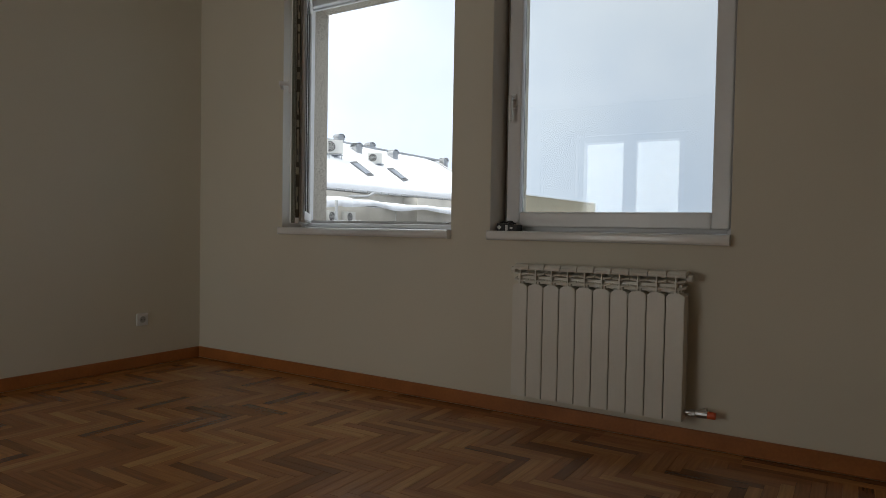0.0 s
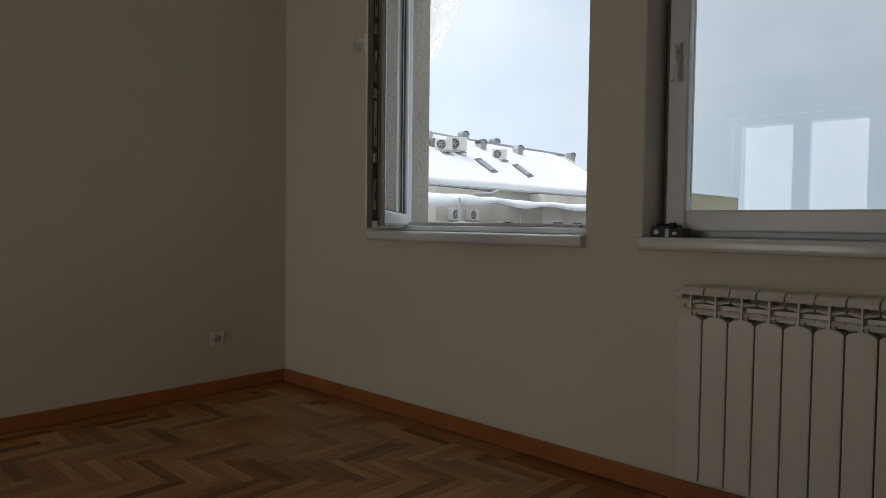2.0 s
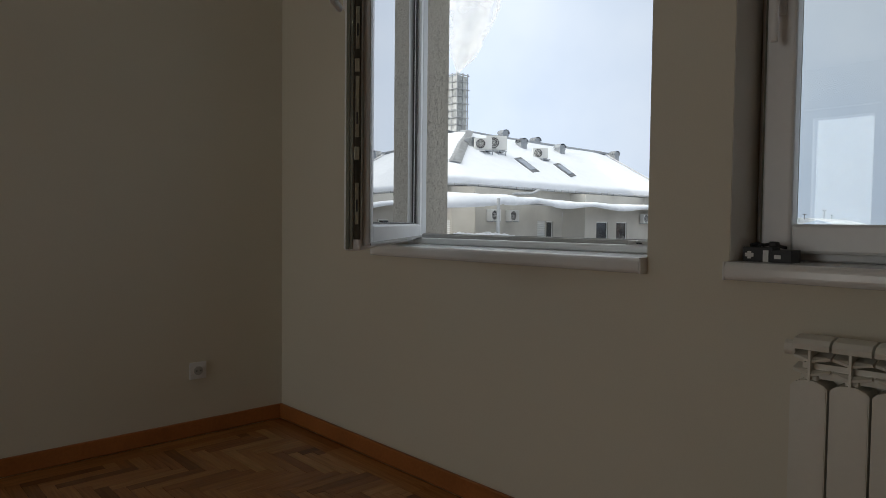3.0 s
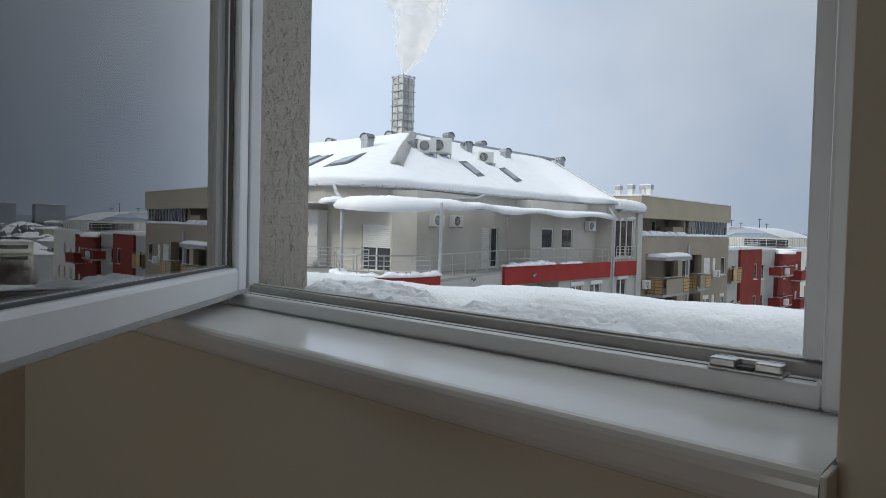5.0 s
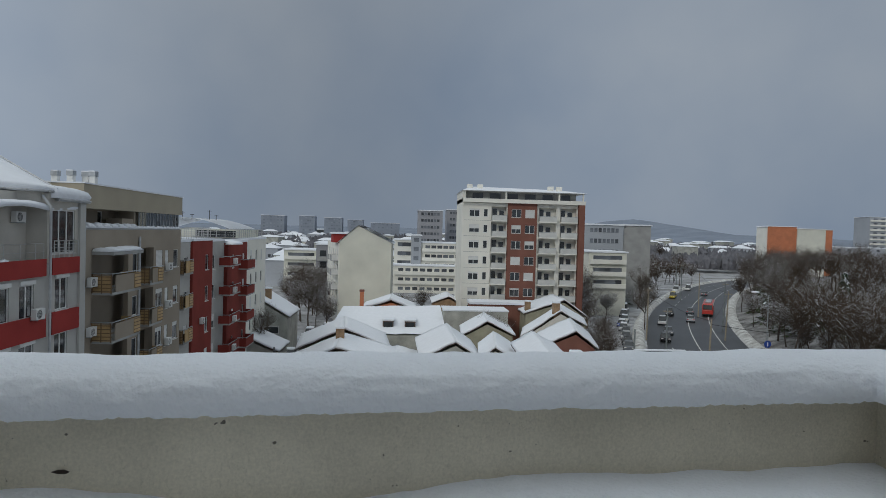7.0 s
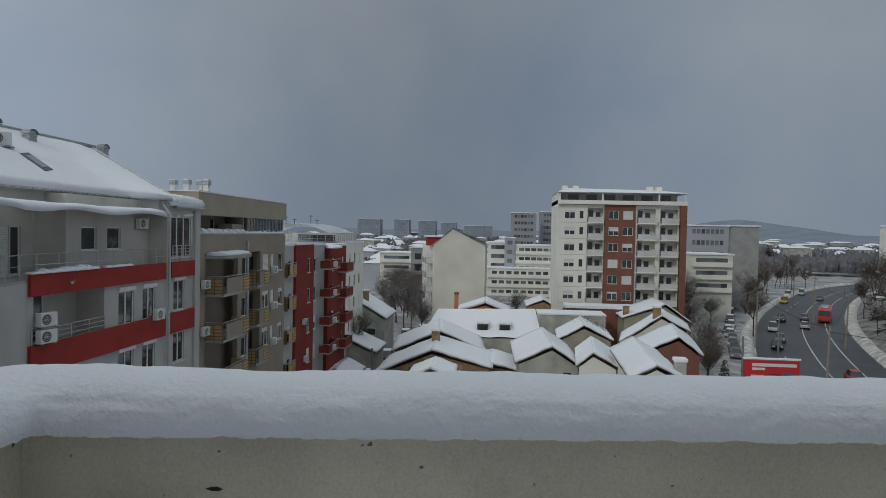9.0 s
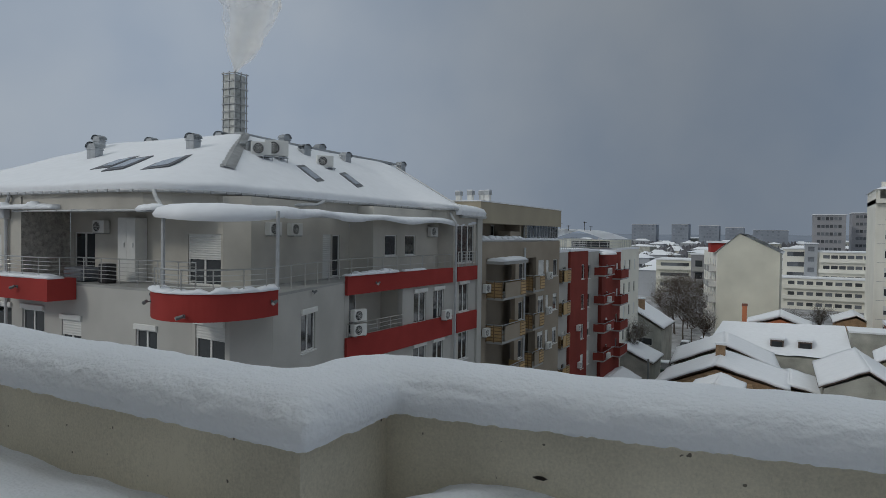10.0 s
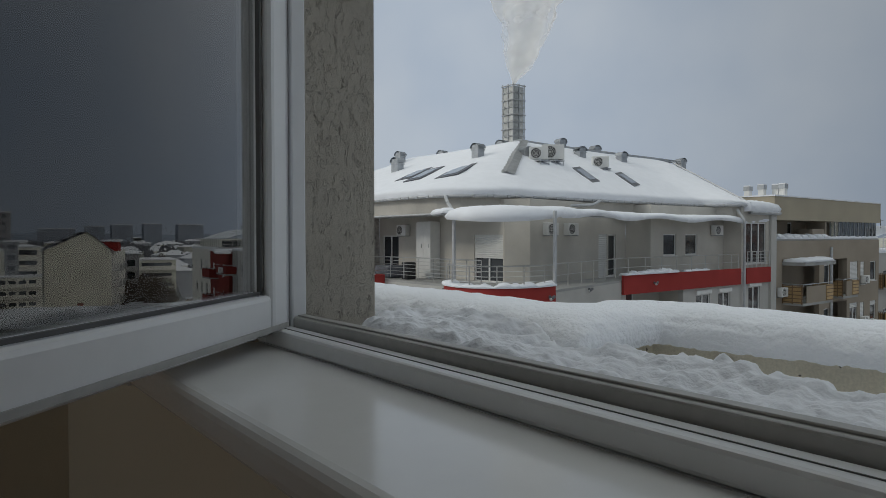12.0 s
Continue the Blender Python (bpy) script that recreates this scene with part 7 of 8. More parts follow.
def road():
    c = smooth_line(ROAD)
    bm = bmesh.new()
    ribbon(bm, c, -8.2, 8.4, GZ + 0.03)
    r = single("road", bm, M["asphalt"], "wet dark asphalt road bending through the town", "road", "structure")
    for s, dash in ((-4.2, True), (0.2, False), (4.6, False)):
        bm = bmesh.new()
        if dash:
            for i in range(0, len(c) - 2, 3):
                ribbon(bm, c[i:i + 2], s - 0.09, s + 0.09, GZ + 0.045)
        else:
            ribbon(bm, c, s - 0.09, s + 0.09, GZ + 0.045)
        part("lane_line", bm, M["paint_line"], r)
    for s, w, nm in ((-9.6, 2.2, "snow_bank_left"), (9.8, 2.6, "snow_bank_right")):
        bm = bmesh.new()
        rows = []
        for i, p in enumerate(c):
            t = (c[min(i + 1, len(c) - 1)] - c[max(i - 1, 0)]).normalized()
            n = Vector((t.y, -t.x))
            k = 1 + 0.5 * noise.noise((p.x * 0.2, p.y * 0.2, s))
            rows.append([bm.verts.new((p.x + n.x * (s + u * w), p.y + n.y * (s + u * w), GZ + 0.02 + v * k)) for u, v in ((-0.5, 0), (-0.3, 0.45), (0, 0.7), (0.3, 0.5), (0.5, 0))])
        for a, q in zip(rows, rows[1:]):
            for k in range(4):
                bm.faces.new((a[k], q[k], q[k + 1], a[k + 1]))
        single(nm, bm, M["dirty_snow"], "dirty snow pushed to the side of the road", "snow", "structure", smooth=True)
    c2 = smooth_line([(-13.0, 58), (-12.5, 80), (-12.0, 105), (-14, 150), (-17, 185)])
    bm = bmesh.new()
    ribbon(bm, c2, -2.6, 2.6, GZ + 0.03)
    single("side_street", bm, M["slush"], "narrow side street covered in slush", "road", "structure")
    c3 = smooth_line([(33, 88), (39.5, 108), (45, 126), (52.5, 148)])
    bm = bmesh.new()
    ribbon(bm, c3, -2.8, 2.2, GZ + 0.032)
    single("parking_lane", bm, M["slush"], "slushy parking lane beside the road", "road", "structure")


M["dirty_snow"] = mat("dirty_roadside_snow", (0.62, 0.62, 0.60), 0.9, 0.25, 0.6, 6, 0.2, hue2=(0.38, 0.36, 0.33))
M["slush"] = mat("trodden_slush", (0.40, 0.40, 0.41), 0.7, 0.3, 0.5, 5, 0.2, hue2=(0.16, 0.16, 0.16))
road()


def car(x, y, rz, paint, label, tall=0.0, snowy=False):
    e = thing("car", label, "car", (x, y, GZ + 0.04))
    x = y = 0

    def p(name, bm, material, up=e, lab="", smooth=False):
        o = new(name, link_mesh(name, bm, material, smooth))
        o.parent = up
        return tagged(o, lab)
    bm = bmesh.new()
    box(bm, -0.86, 0.86, -2.1, 2.1, 0.28, 0.86, 0.12, 3)
    body = p("body", bm, paint)
    bm = bmesh.new()
    h = 1.42 + tall
    lo = [bm.verts.new(q) for q in ((-0.80, -1.35, 0.82), (0.80, -1.35, 0.82), (0.80, 1.7 + tall * 0.5, 0.82), (-0.80, 1.7 + tall * 0.5, 0.82))]
    hi = [bm.verts.new(q) for q in ((-0.62, -0.65, h), (0.62, -0.65, h), (0.62, 1.2 + tall * 0.8, h), (-0.62, 1.2 + tall * 0.8, h))]
    bm.faces.new(hi)
    for k in range(4):
        bm.faces.new((lo[k], lo[(k + 1) % 4], hi[(k + 1) % 4], hi[k]))
    cab = p("glasshouse", bm, M["pane"])
    bm = bmesh.new()
    box(bm, -0.60, 0.60, -0.62, 1.18 + tall * 0.8, h - 0.01, h + (0.16 if snowy else 0.05), 0.04)
    p("roof", bm, M["snow"] if snowy else paint, cab)
    for wx in (-0.80, 0.80):
        for wy in (-1.3, 1.35):
            bm = bmesh.new()
            rod(bm, (wx - 0.1, wy, 0.30), (wx + 0.1, wy, 0.30), 0.31, 14)
            w = p("wheel", bm, M["black"])
            bm = bmesh.new()
            s = 0.105 if wx > 0 else -0.105
            rod(bm, (wx + s, wy, 0.30), (wx + s * 1.1, wy, 0.30), 0.18, 10)
            p("rim", bm, M["galv"], w)
    for wx in (-0.6, 0.6):
        bm = bmesh.new()
        box(bm, wx - 0.18, wx + 0.18, -2.12, -2.09, 0.58, 0.72)
        p("headlight", bm, M["frame"], body)
        bm = bmesh.new()
        box(bm, wx - 0.15, wx + 0.15, 2.09, 2.12, 0.60, 0.76)
        p("tail_light", bm, M["board_red"], body)
    e.rotation_euler = (0, 0, radians(rz))
    return e


PAINT = {n: mat(n + "_car_paint", c, 0.3, 0.05, 1, 8, 0.0, spec=0.6) for n, c in (("white", (0.62, 0.62, 0.62)), ("black", (0.02, 0.02, 0.025)), ("grey", (0.15, 0.16, 0.18)), ("silver", (0.42, 0.43, 0.45)), ("blue", (0.02, 0.06, 0.30)), ("red", (0.45, 0.02, 0.02)), ("green", (0.03, 0.06, 0.05)), ("yellow", (0.60, 0.45, 0.02)))}
for x, y, r, n, t, s, lab in ((57.0, 136.5, -23, "white", 0.35, False, "white van driving on the road"), (48.8, 114.5, -20, "black", 0, False, "black car driving on the road"), (52.6, 122.5, -22, "grey", 0, False, "grey car driving on the road"),
                              (65.2, 152.5, -25, "black", 0.4, False, "dark van driving on the road"), (65.6, 142, 157, "silver", 0, False, "silver car on the road"), (72.2, 157, 155, "grey", 0, False, "dark grey car on the road"), (48.5, 90, 163, "red", 0, False, "small red car on the road"),
                              (46.6, 131.6, -22, "blue", 0, True, "blue parked car with snow on its roof"), (49.9, 139.6, -22, "white", 0, True, "white parked car with snow on its roof"), (43.9, 121.2, -20, "grey", 0, False, "grey parked car beside the road"), (42.0, 115.6, -20, "silver", 0, False, "silver parked car beside the road"),
                              (40.3, 110.0, -18, "black", 0, False, "black parked car beside the road"), (52.6, 148.0, -24, "black", 0.2, True, "dark parked car with snow on its roof"), (56, 158, -26, "white", 0.5, True, "white parked van with snow on its roof"),
                              (-13.8, 78, 5, "red", 0, True, "dark red parked car under snow"), (-11.0, 84, 5, "grey", 0, True, "parked car under thick snow"), (-13.6, 92, 3, "green", 0, True, "dark parked car under snow"), (-11.2, 101, 3, "silver", 0, True, "parked car covered in snow"), (-13.7, 112, 3, "white", 0, True, "white parked car under snow"), (-11.5, 118, 3, "grey", 0, True, "grey parked car under snow"),
                              (38.7, 104.6, -18, "grey", 0, False, "dark grey parked car beside the road"), (45.2, 126.3, -22, "silver", 0, True, "silver parked car with snow on its roof"), (84.5, 197, -30, "yellow", 0.5, False, "yellow van parked beside the road"), (99.5, 208, 150, "grey", 0, False, "grey car far along the road"), (96, 222, -30, "white", 0.4, True, "white van parked under snow"), (103, 228, -30, "white", 0.5, True, "white van parked at the bend")):
    car(x, y, r, PAINT[n], lab, t, s)


def tram():
    e = thing("tram", "red and cream tram on the street", "tram", (77.0, 157.5, GZ + 0.04))
    def p(name, mt, *b, bevel=0.0):
        bm = bmesh.new()
        box(bm, *b, bevel=bevel)
        o = new(name, link_mesh(name, bm, mt))
        o.parent = e
        return o
    p("lower_body", M["tram"], -1.2, 1.2, -7, 7, 0.35, 1.55, bevel=0.12)
    p("upper_body", M["tram"], -1.18, 1.18, -6.95, 6.95, 1.552, 3.0, bevel=0.15)
    p("windscreen", M["pane"], -1.0, 1.0, -7.0, -6.94, 1.7, 2.75)
    for k in range(6):
        p("window", M["pane"], -1.2, -1.17, -6.2 + k * 2.15, -4.6 + k * 2.15, 1.7, 2.6)
        p("window", M["pane"], 1.17, 1.2, -6.2 + k * 2.15, -4.6 + k * 2.15, 1.7, 2.6)
    p("cream_band", M["cream"], -1.215, 1.215, -6.9, 6.9, 2.66, 2.86)
    p("roof_gear", M["galv"], -0.7, 0.7, -4, 3, 3.0, 3.35, bevel=0.08)
    p("bumper", M["black"], -1.1, 1.1, -7.15, -6.9, 0.4, 0.65)
    e.rotation_euler = (0, 0, radians(-27))


tram()


def billboard():
    b = thing("billboard", "red advertising board with white lettering bars on posts", "billboard", (29.5, 70, GZ))
    x0, x1, y, z1 = 27.2, 32.7, 70.0, -11.1
    bx("board", M["board_red"], b, x0, x1, y, y + 0.2, z1 - 2.9, z1)
    bx("frame", M["galv"], b, x0 - 0.08, x1 + 0.08, y + 0.02, y + 0.18, z1, z1 + 0.1)
    bx("snow_cap", M["snow"], b, x0 - 0.1, x1 + 0.1, y - 0.1, y + 0.3, z1 + 0.1, z1 + 0.25)
    for u0, u1, z, h, mt in ((0.8, 5.2, 0.3, 0.32, "frame"), (0.8, 2.1, 0.75, 0.25, "frame"), (0.7, 2.0, 1.5, 0.25, "frame"), (0.7, 2.4, 1.95, 0.25, "frame"), (2.5, 3.6, 1.4, 0.3, "black"), (3.8, 5.1, 1.2, 0.3, "grey_bar"), (4.2, 4.5, 1.5, 0.9, "grey_bar"), (2.4, 3.0, 2.2, 0.5, "grey_bar")):
        bx("printed_bar", M[mt], b, x0 + u0, x0 + u1, y - 0.02, y - 0.001, z1 - z - h, z1 - z)
    for x in (x0 + 1, x1 - 1):
        bx("post", M["galv"], b, x - 0.1, x + 0.1, y + 0.21, y + 0.4, GZ, z1 - 0.2)


M["grey_bar"] = mat("blue_grey_print", (0.10, 0.12, 0.22), 0.5)
billboard()


def poles():
    for x, y, top, lean, lab in ((40.2, 80, -8.6, 0.2, "tall concrete street pole"), (45.5, 115, -7.5, 0.1, "wooden utility pole with crossarm"), (32.5, 85, -10.8, 0.0, "slim dark metal street pole"), (60.5, 116, -8.0, 0.3, "plain wooden utility pole"), (43.0, 100, -9.5, 0.0, "slim grey metal utility pole"), (71, 150, -6.5, 0.0, "plain wooden utility pole"), (84, 190, -6, 0.0, "slim grey metal utility pole"), (66, 128, -7, 0.2, "slim grey metal utility pole"), (-12.3, 74, -12.0, 0.0, "dark metal pole beside the side street"), (76, 196, -6, 0, "slim grey metal utility pole"), (102, 236, -6, 0, "tall grey lamp pole")):
        p = thing("utility_pole", lab, "pole", (x, y, GZ))
        bm = bmesh.new()
        rod(bm, (x, y, GZ), (x + lean, y, top), 0.16, 8, 0.10)
        part("pole", bm, M["wood_pole"] if "wood" in lab or "concrete" in lab else M["galv_dull"], p)
        if "crossarm" in lab or "utility" in lab:
            bm = bmesh.new()
            box(bm, x + lean - 0.7, x + lean + 0.7, y - 0.06, y + 0.06, top - 0.6, top - 0.45)
            part("crossarm", bm, M["wood_pole"], p)
    l = thing("street_lamp", "street lamp with a pale curved head under snow", "lamp", (62, 105, GZ))
    bm = bmesh.new()
    rod(bm, (62, 105, GZ), (62, 105, -7.6), 0.12, 8, 0.08)
    rod(bm, (62, 105, -7.6), (59.8, 104.6, -7.1), 0.06, 6)
    part("pole", bm, M["galv"], l)
    bx("lamp_head", M["snow"], l, 58.9, 60.0, 104.4, 104.8, -7.2, -6.95, bevel=0.08)
    s = thing("road_sign", "round blue road sign with a white arrow", "sign", (57.5, 97, GZ))
    bm = bmesh.new()
    rod(bm, (57.5, 97, GZ), (57.5, 97, -14.0), 0.04, 6)
    part("post", bm, M["galv"], s)
    bm = bmesh.new()
    rod(bm, (57.5, 96.9, -14.4), (57.5, 96.95, -14.4), 0.55, 20)
    f = part("disc", bm, PAINT["blue"], s)
    bx("arrow", M["frame"], f, 57.43, 57.57, 96.87, 96.895, -14.7, -14.1)
    for k, (a, c) in enumerate((((40.3, 80, -8.9), (45.6, 115, -8.0)), ((40.3, 80, -9.1), (60.7, 116, -8.4)), ((60.8, 116, -8.4), (71, 150, -6.9)), ((40.3, 80, -9.3), (70, 60, -9.5)))):
        bm = bmesh.new()
        a, c = Vector(a), Vector(c)
        for i in range(10):
            t, u = i / 10, (i + 1) / 10
            p, q = a.lerp(c, t), a.lerp(c, u)
            p.z -= 2.4 * t * (1 - t)
            q.z -= 2.4 * u * (1 - u)
            rod(bm, p, q, 0.03, 4)
        single("overhead_cable", bm, M["black"], "black overhead cable between street poles", "cable")


poles()


# ---- trees ----
def tube_mesh(name, tubes, material, sides=4):
    v, f = [], []
    for a, b, r0, r1 in tubes:
        d = (b - a).normalized()
        u = d.orthogonal().normalized()
        w = d.cross(u)
        k = len(v)
        n = sides if r0 > 0.03 else 3
        for p, r in ((a, r0), (b, r1)):
            for i in range(n):
                g = 2 * math.pi * i / n
                v.append(p + (u * math.cos(g) + w * math.sin(g)) * r)
        for i in range(n):
            f.append((k + i, k + (i + 1) % n, k + n + (i + 1) % n, k + n + i))
    me = bpy.data.meshes.new(name)
    me.from_pydata(v, [], f)
    me.materials.append(material)
    return me


def make_tree(seed, height, spread, dens=1.0, snowy=0.5):
    rng = random.Random(seed)
    e = thing("tree", "bare winter tree with snow on its branches", "tree", (0, 0, 0), "bare trees")
    trunk, crown, snow = [], [], []

    def grow(p, d, ln, r, level):
        n = 3 if level < 2 else 2
        for i in range(n):
            d2 = (d + Vector((rng.uniform(-1, 1), rng.uniform(-1, 1), rng.uniform(-0.3, 0.8))) * (0.16 + 0.10 * level)).normalized()
            q = p + d2 * ln / n
            r2 = r * (0.8 if level else 0.85)
            (trunk if level == 0 else crown).append((p, q, r, r2))
            if level >= 1 and abs(d2.z) < 0.8 and rng.random() < snowy:
                o = Vector((0, 0, r * 0.8 + 0.006))
                snow.append((p + o, q + o, r * 0.6 + 0.008, r2 * 0.6 + 0.008))
            p, d, r = q, d2, r2
            if level < 4 and (level > 0 or i > 0):
                kids = int((4, 4, 3, 3)[level] * dens + rng.random())
                for _ in range(kids):
                    a = rng.uniform(0, 2 * math.pi)
                    side = Vector((math.cos(a), math.sin(a), rng.uniform(0.0, 0.9)))
                    grow(p, (d * 0.55 + side * spread).normalized(), ln * rng.uniform(0.45, 0.68), r * 0.55, level + 1)

    grow(Vector((0, 0, 0)), Vector((rng.uniform(-0.1, 0.1), rng.uniform(-0.1, 0.1), 1)), height * 0.55, height * 0.016, 0)
    for name, tubes, mt, lab in (("trunk", trunk, M["bark"], ""), ("crown", crown, M["twig"], ""), ("snow", snow, M["snow"], "snow lying on the branches")):
        o = new(name, tube_mesh(name, tubes, mt))
        o.parent = e
        tagged(o, lab, kind="stuff" if name == "snow" else "")
    return e


def make_conifer(seed, height, label, width=0.22):
    rng = random.Random(seed)
    e = thing("evergreen", label, "tree", (0, 0, 0))
    o = new("trunk", tube_mesh("trunk", [(Vector((0, 0, 0)), Vector((0, 0, height * 0.95)), height * 0.02, 0.02)], M["bark"]))
    o.parent = e
    for name, mt, up in (("foliage", M["evergreen"], 0.0), ("snow", M["snow"], 0.12)):
        v, f = [], []
        rng = random.Random(seed)
        for k in range(420):
            t = rng.random() ** 0.8
            a = rng.uniform(0, 2 * math.pi)
            rr = height * width * (1 - t) * rng.uniform(0.4, 1.1) + 0.15
            c = Vector((math.cos(a) * rr, math.sin(a) * rr, height * (0.08 + 0.9 * t) - rr * 0.25 + up))
            if up and rng.random() < 0.72:
                rng.random()
                continue
            s = rng.uniform(0.35, 0.8) * (1.2 - t * 0.6)
            d = Vector((math.cos(a), math.sin(a), -0.35))
            w = Vector((-math.sin(a), math.cos(a), 0)) * s * 0.5
            n = len(v)
            v += [c - d * s * 0.5, c + w + Vector((0, 0, 0.1)), c + d * s, c - w + Vector((0, 0, 0.1)), c + Vector((0, 0, -0.15 * s))]
            f += [(n, n + 1, n + 2), (n, n + 2, n + 3), (n, n + 4, n + 1), (n + 1, n + 4, n + 2), (n + 2, n + 4, n + 3), (n + 3, n + 4, n)]
        me = bpy.data.meshes.new(name)
        me.from_pydata(v, [], f)
        me.materials.append(mt)
        q = tagged(new(name, me), kind="stuff")
        q.parent = e
    return e


M["olive_leaf"] = mat("olive_green_leaves", (0.055, 0.068, 0.03), 0.9, 0.4, 1, 6, 0.3)
M["twig"] = mat("brown_twigs", (0.085, 0.064, 0.048), 0.95, 0.3, 2, 10, 0.0)


def bank():
    bm = bmesh.new()
    c = smooth_line(ROAD)
    rows = []
    for i, p in enumerate(c):
        t = (c[min(i + 1, len(c) - 1)] - c[max(i - 1, 0)]).normalized()
        n = Vector((t.y, -t.x))
        rows.append([bm.verts.new((p.x + n.x * s, p.y + n.y * s, GZ + 0.01 + h + 0.5 * noise.noise((p.x * 0.1, p.y * 0.1, s)) * (h > 0))) for s, h in ((10.5, 0), (14, 1.0), (20, 3.0), (30, 4.5), (60, 5.0), (120, 5.0))])
    for a, q in zip(rows, rows[1:]):
        for k in range(5):
            bm.faces.new((a[k], q[k], q[k + 1], a[k + 1]))
    m = mat("snowy_leaf_litter", (0.30, 0.295, 0.29), 0.9, 0.25, 0.3, 2.5, 0.2, hue2=(0.05, 0.042, 0.034))
    single("bank", bm, m, "snowy earth bank beside the road under bare trees", "ground", "structure", smooth=True)
    return c


def plant():
    c = bank()
    rng = random.Random(11)
    kinds = [make_tree(1, 11.5, 0.75, 1.2, 0.07), make_tree(2, 11, 0.9, 1.2, 0.13), make_tree(3, 12.5, 0.65, 1.2, 0.05), make_tree(4, 8.5, 1.0, 1.25, 0.16)]
    used = set()
    spots = []
    for i in range(4000):
        if len(spots) >= 132:
            break
        k = rng.randrange(10, len(c) - 1)
        p = c[k]
        t = (c[k + 1] - c[k - 1]).normalized()
        n = Vector((t.y, -t.x))
        s = 12 + 60 * rng.random() ** 1.5
        q = p + n * s
        if q.x < 0.46 * q.y or any((q.x - a) ** 2 + (q.y - b) ** 2 < 3.0 ** 2 for a, b, _ in spots):
            continue
        spots.append((q.x, q.y, GZ + (1.0 if s < 18 else 3.0 if s < 28 else 4.2)))
    # undergrowth at the wood's edge
    low = []
    for i in range(30):
        k = rng.randrange(20, len(c) - 8)
        t = (c[k + 1] - c[k - 1]).normalized()
        q = c[k] + Vector((t.y, -t.x)) * rng.uniform(13, 22)
        low.append((q.x, q.y, GZ + 0.6))
    # scattered trees of the valley
    wide = []
    for i in range(900):
        if len(wide) >= 26:
            break
        y = rng.uniform(150, 420)
        x = y * rng.uniform(-0.22, 0.42)
        if -14 < x < 23 and y < 216 or 40 < x < 70 and y < 190 or (abs(x - (105 + (y - 222) * 0.75)) < 24 and y < 330) or (x > 0.24 * y and y < 330):
            continue
        wide.append((x, y, GZ + max(0, (y - 260) * 0.022)))
    # thick belts beyond the bend of the road and behind the side street
    for i in range(52):
        y = rng.uniform(195, 330)
        x = y * rng.uniform(0.24, 0.46)
        if abs(x - (105 + (y - 222) * 0.75)) > 13:
            wide.append((x, y, GZ))
    for i in range(12):
        y = rng.uniform(120, 178)
        wide.append((y * rng.uniform(-0.155, -0.095) - 1.0, y, GZ))
    # street and garden trees
    spots += [(50, 128, GZ), (46, 141, GZ), (62, 165, GZ), (70, 180, GZ), (56, 172, GZ), (44, 150, GZ), (60, 186, GZ), (78, 205, GZ), (-9, 128, GZ), (-14, 122, GZ), (-11, 112, GZ), (-18, 130, GZ), (-8, 142, GZ), (-16.5, 86, GZ + 1),
              (2, 128, GZ), (6, 135, GZ), (9, 126, GZ), (12, 122, GZ), (14, 88, GZ + 1), (26.5, 80, GZ), (28, 84, GZ), (30, 90, GZ), (27, 96, GZ), (-20, 150, GZ), (22, 190, GZ), (35, 180, GZ), (38, 165, GZ), (30, 170, GZ), (33, 112, GZ), (35, 118, GZ), (36, 126, GZ), (34, 134, GZ), (39, 138, GZ), (41, 146, GZ), (36, 150, GZ), (46, 156, GZ), (50, 166, GZ), (42, 168, GZ), (54, 180, GZ), (64, 176, GZ), (48, 186, GZ), (85, 232, GZ), (95, 250, GZ), (70, 235, GZ), (52, 215, GZ), (110, 262, GZ)]
    for i, (x, y, z) in enumerate(spots + low + wide):
        k = rng.randrange(4)
        s = rng.uniform(0.8, 1.15) * (0.42 if len(spots) <= i < len(spots) + len(low) else 0.8 if i >= len(spots) else 0.55 if x < 32 else 0.9)
        m = pose(x, y, z, 0, 0, rng.uniform(0, 360)) @ Matrix.Diagonal((s, s, s, 1))
        o = kinds[k]
        if k in used:
            o = copy_thing(kinds[k], pose(x, y, z, 0, 0, rng.uniform(0, 360)))
            o.scale = (s, s, s)
        else:
            used.add(k)
            o.matrix_world = m
    bush = make_conifer(9, 7.5, "olive green evergreen shrub flecked with snow", 0.55)
    bush.matrix_world = pose(74, 112, GZ + 2.0)
    for child in bush.children:
        if child.name.startswith("foliage"):
            child.data.materials[0] = M["olive_leaf"]
    for i in range(40):
        k = rng.randrange(18, len(c) - 26)
        t = (c[k + 1] - c[k - 1]).normalized()
        q = c[k] + Vector((t.y, -t.x)) * rng.uniform(16, 28)
        f = rng.uniform(0.6, 1.1)
        copy_thing(bush, pose(q.x, q.y, GZ + 1.5, 0, 0, rng.uniform(0, 360))).scale = (f, f, f)
    e1 = make_conifer(5, 9, "dark evergreen tree with snow on its boughs", 0.25)
    e1.matrix_world = pose(84, 118, GZ + 4)
    for x, y, z, s in ((92, 112, GZ + 4, 1.15), (60, 172, GZ, 1.0), (22.5, 71.5, GZ, 0.62), (28, 78, GZ, 0.5), (105, 128, GZ + 4.5, 1.1)):
        copy_thing(e1, pose(x, y, z, 0, 0, 40 * x)).scale = (s, s, s)


plant()


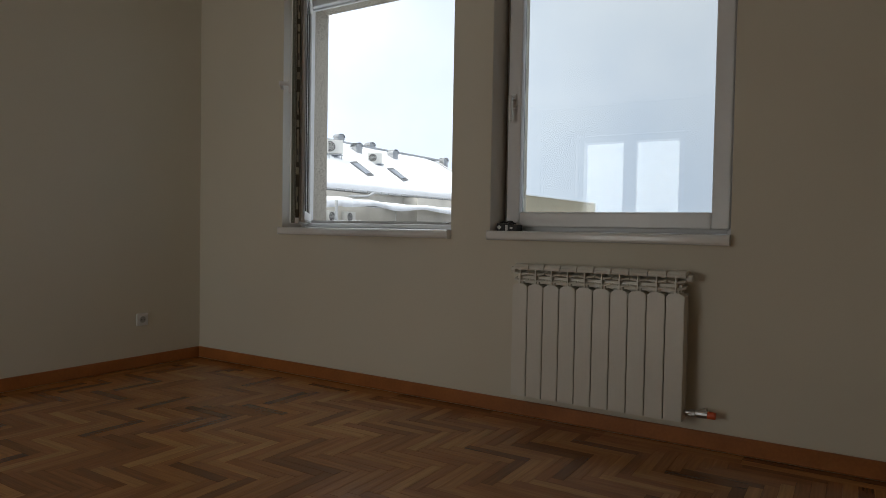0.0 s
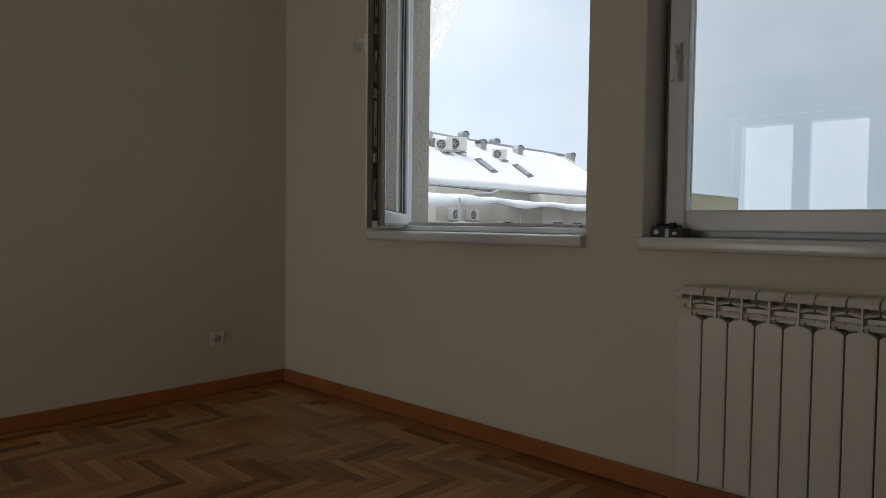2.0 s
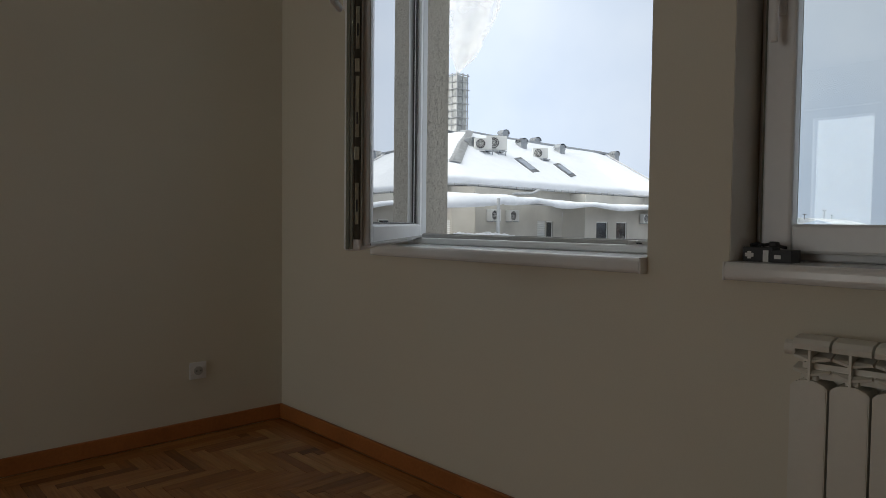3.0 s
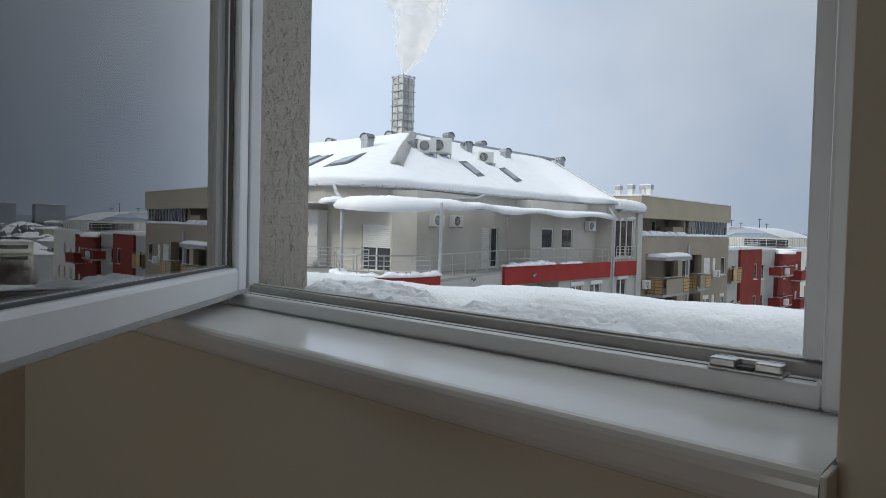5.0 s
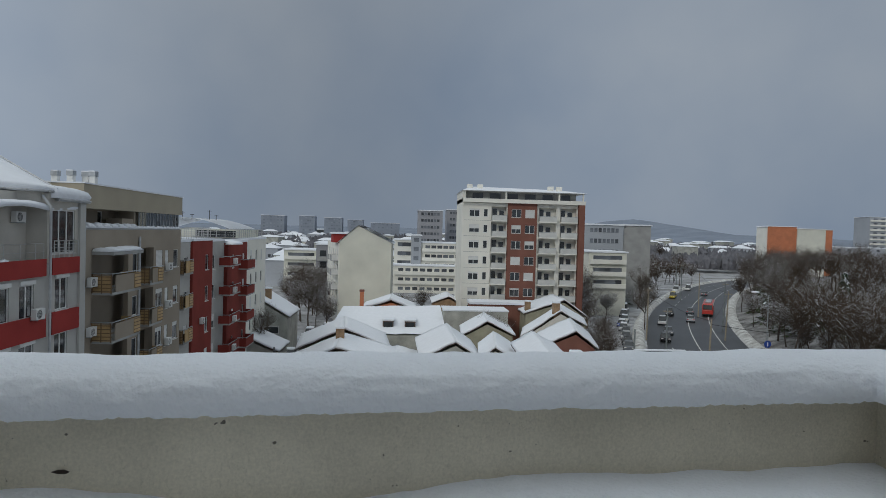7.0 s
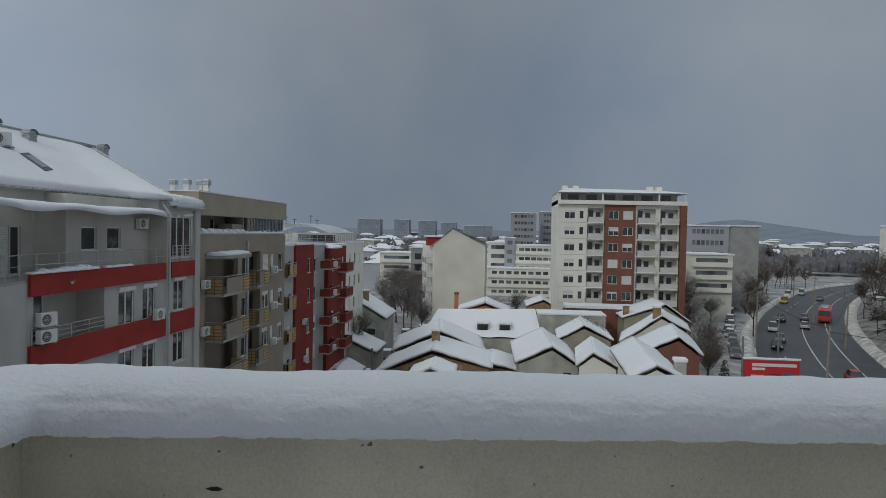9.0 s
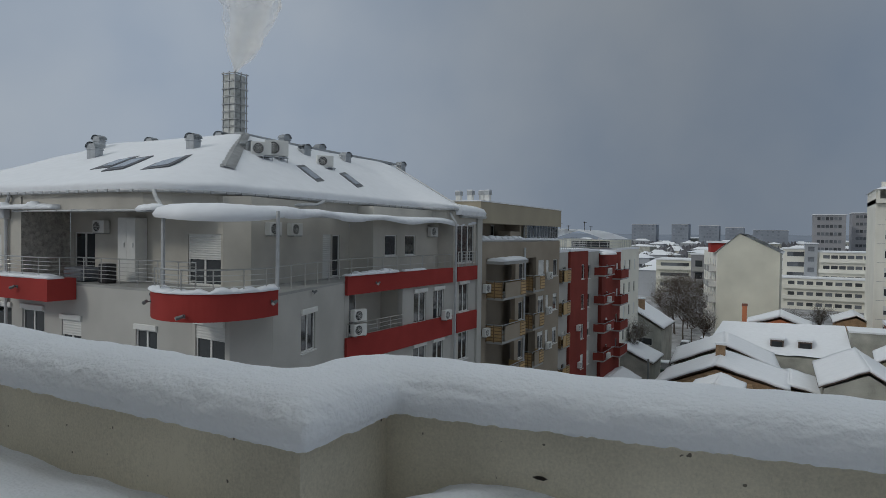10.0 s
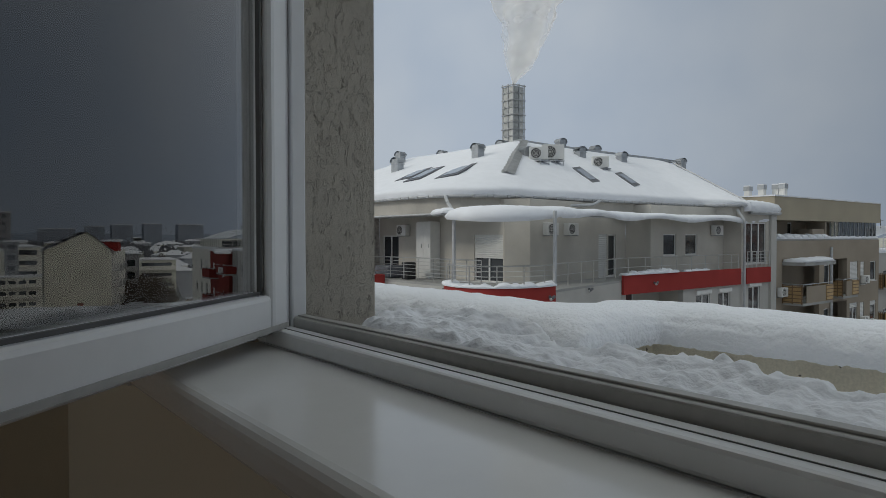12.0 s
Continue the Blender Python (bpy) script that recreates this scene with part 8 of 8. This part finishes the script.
def far_woods():
    """Dark thickets between the distant houses, past counting."""
    rng = random.Random(23)
    v, f = [], []
    for i in range(14000):
        y = rng.uniform(230, 640)
        x = y * rng.uniform(-0.45, 0.62)
        if (x > 0.12 * y and y < 350) or noise.noise((x * 0.02, y * 0.02, 8)) < (-0.22 if x > 0.15 * y else 0.0) or (abs(x - (105 + (y - 222) * 0.75)) < 22 and y < 330):
            continue
        z = GZ + max(0, (y - 260) * 0.022)
        r, h = rng.uniform(1.2, 2.8), rng.uniform(3.5, 9.0)
        n = len(v)
        for k in range(5):
            a = 2 * math.pi * k / 5 + rng.random()
            v.append((x + r * 0.7 * math.cos(a), y + r * 0.7 * math.sin(a), z))
        for k in range(5):
            a = 2 * math.pi * k / 5 + rng.random()
            s = r * rng.uniform(0.6, 1.3)
            v.append((x + s * math.cos(a), y + s * math.sin(a), z + h * rng.uniform(0.45, 0.75)))
        v.append((x + rng.uniform(-0.6, 0.6), y, z + h))
        for k in range(5):
            q = (k + 1) % 5
            f += [(n + k, n + q, n + 5 + q, n + 5 + k), (n + 5 + k, n + 5 + q, n + 10)]
    me = bpy.data.meshes.new("far_woods")
    me.from_pydata(v, [], f)
    # haze over the woods is part of this blue-grey base colour
    me.materials.append(mat("hazy_bare_woods", (0.15, 0.15, 0.165), 1.0, 0.35, 0.1, 0.8, 0.0))
    tagged(new("far_woods", me), "dark bare thickets between the distant houses", "woods", kind="stuff")


far_woods()


# ---- small marks on the parapet ----
def leaf_flake():
    t = thing("dead_leaf", "curled dark dead leaf stuck to the parapet", "leaf", (0.637, 2.672, 0.39))
    bm = bmesh.new()
    pts = [(-0.034, 0.0), (-0.012, 0.007), (0.012, 0.009), (0.034, 0.002), (0.016, -0.008), (-0.012, -0.008)]
    a = [bm.verts.new((0.637 + u, 2.672 - 0.006 * abs(u) / 0.034, 0.395 + v)) for u, v in pts]
    bm.faces.new(a)
    bmesh.ops.solidify(bm, geom=bm.faces[:], thickness=0.0025)
    part("blade", bm, M["bark"], t)


leaf_flake()


# ---- parquet planks ----
def parquet():
    w, n = 0.05, 6
    h = 0.012
    me = plank_mesh(w * n, w, h)
    rest_v, rest_f, rest_uv = [], [], []
    x0, x1, y0, y1 = 0.13, ROOM_X - 0.13, ROOM_Y + 0.13, -0.13
    ox, oy = x0, y0
    near = 0

    def add(cx, cy, turn, lx, ly):
        nonlocal near
        whole = cx - lx / 2 >= x0 and cx + lx / 2 <= x1 and cy - ly / 2 >= y0 and cy + ly / 2 <= y1
        if whole and near < 300 and 0.13 < cx < 2.75 and -1.62 < cy < -0.13:
            o = new("plank", me)
            o.parent = FLOOR
            o.location = (cx, cy, -0.012)
            o.rotation_euler = (0, 0, math.pi / 2 if turn else 0)
            near += 1
            return
        a0, a1 = max(x0, cx - lx / 2) + 0.0006, min(x1, cx + lx / 2) - 0.0006
        b0, b1 = max(y0, cy - ly / 2) + 0.0006, min(y1, cy + ly / 2) - 0.0006
        if a1 - a0 < 0.004 or b1 - b0 < 0.004:
            return
        slab(a0, a1, b0, b1, turn)

    def slab(a0, a1, b0, b1, turn):
        k = len(rest_v)
        for z in (-0.012, 0.0):
            rest_v.extend(((a0, b0, z), (a1, b0, z), (a1, b1, z), (a0, b1, z)))
        for f in ((4, 5, 6, 7), (0, 1, 5, 4), (1, 2, 6, 5), (2, 3, 7, 6), (3, 0, 4, 7)):
            rest_f.append([k + i for i in f])
            for i in f:
                x, y, _ = rest_v[k + i]
                u, v = x - (a0 + a1) / 2, y - (b0 + b1) / 2
                rest_uv.extend((v, u) if turn else (u, v))

    rows = int((y1 - y0) / w) + 2 * n
    for j in range(-2 * n, rows):
        for k in range(-30, 12):
            hx, hy = ox + (j + 2 * n * k) * w, oy + j * w
            if x0 - n * w < hx < x1 + n * w:
                add(hx + n * w / 2, hy + w / 2, False, n * w, w)
            vx, vy = ox + (j + n + 2 * n * k) * w, oy + (j + 1 - n) * w
            if x0 - w < vx < x1 + w:
                add(vx + w / 2, vy + n * w / 2, True, w, n * w)
    # border courses along the walls
    L = 0.6
    for c in range(2):
        d0, d1 = 0.018 + c * 0.056, 0.018 + (c + 1) * 0.056 - 0.001
        k = 0.017
        while k < ROOM_X - 0.02:
            slab(k, min(k + L, ROOM_X - 0.017) - 0.001, -d1, -d0, False)
            k += L
        k = 0.13
        while k < -ROOM_Y - 0.02:
            slab(d0, d1, -min(k + L, -ROOM_Y - 0.02) + 0.001, -k, True)
            slab(ROOM_X - d1, ROOM_X - d0, -min(k + L, -ROOM_Y - 0.02) + 0.001, -k, True)
            k += L
        slab(0.14, ROOM_X - 0.14, ROOM_Y + d0, ROOM_Y + d1, False)
    m = bpy.data.meshes.new("planks")
    m.from_pydata(rest_v, [], rest_f)
    uv = m.uv_layers.new(name="uv")
    uv.data.foreach_set("uv", rest_uv)
    m.materials.append(M["parquet"])
    o = new("planks", m)
    o.parent = FLOOR
    tagged(o, kind="stuff")


parquet()
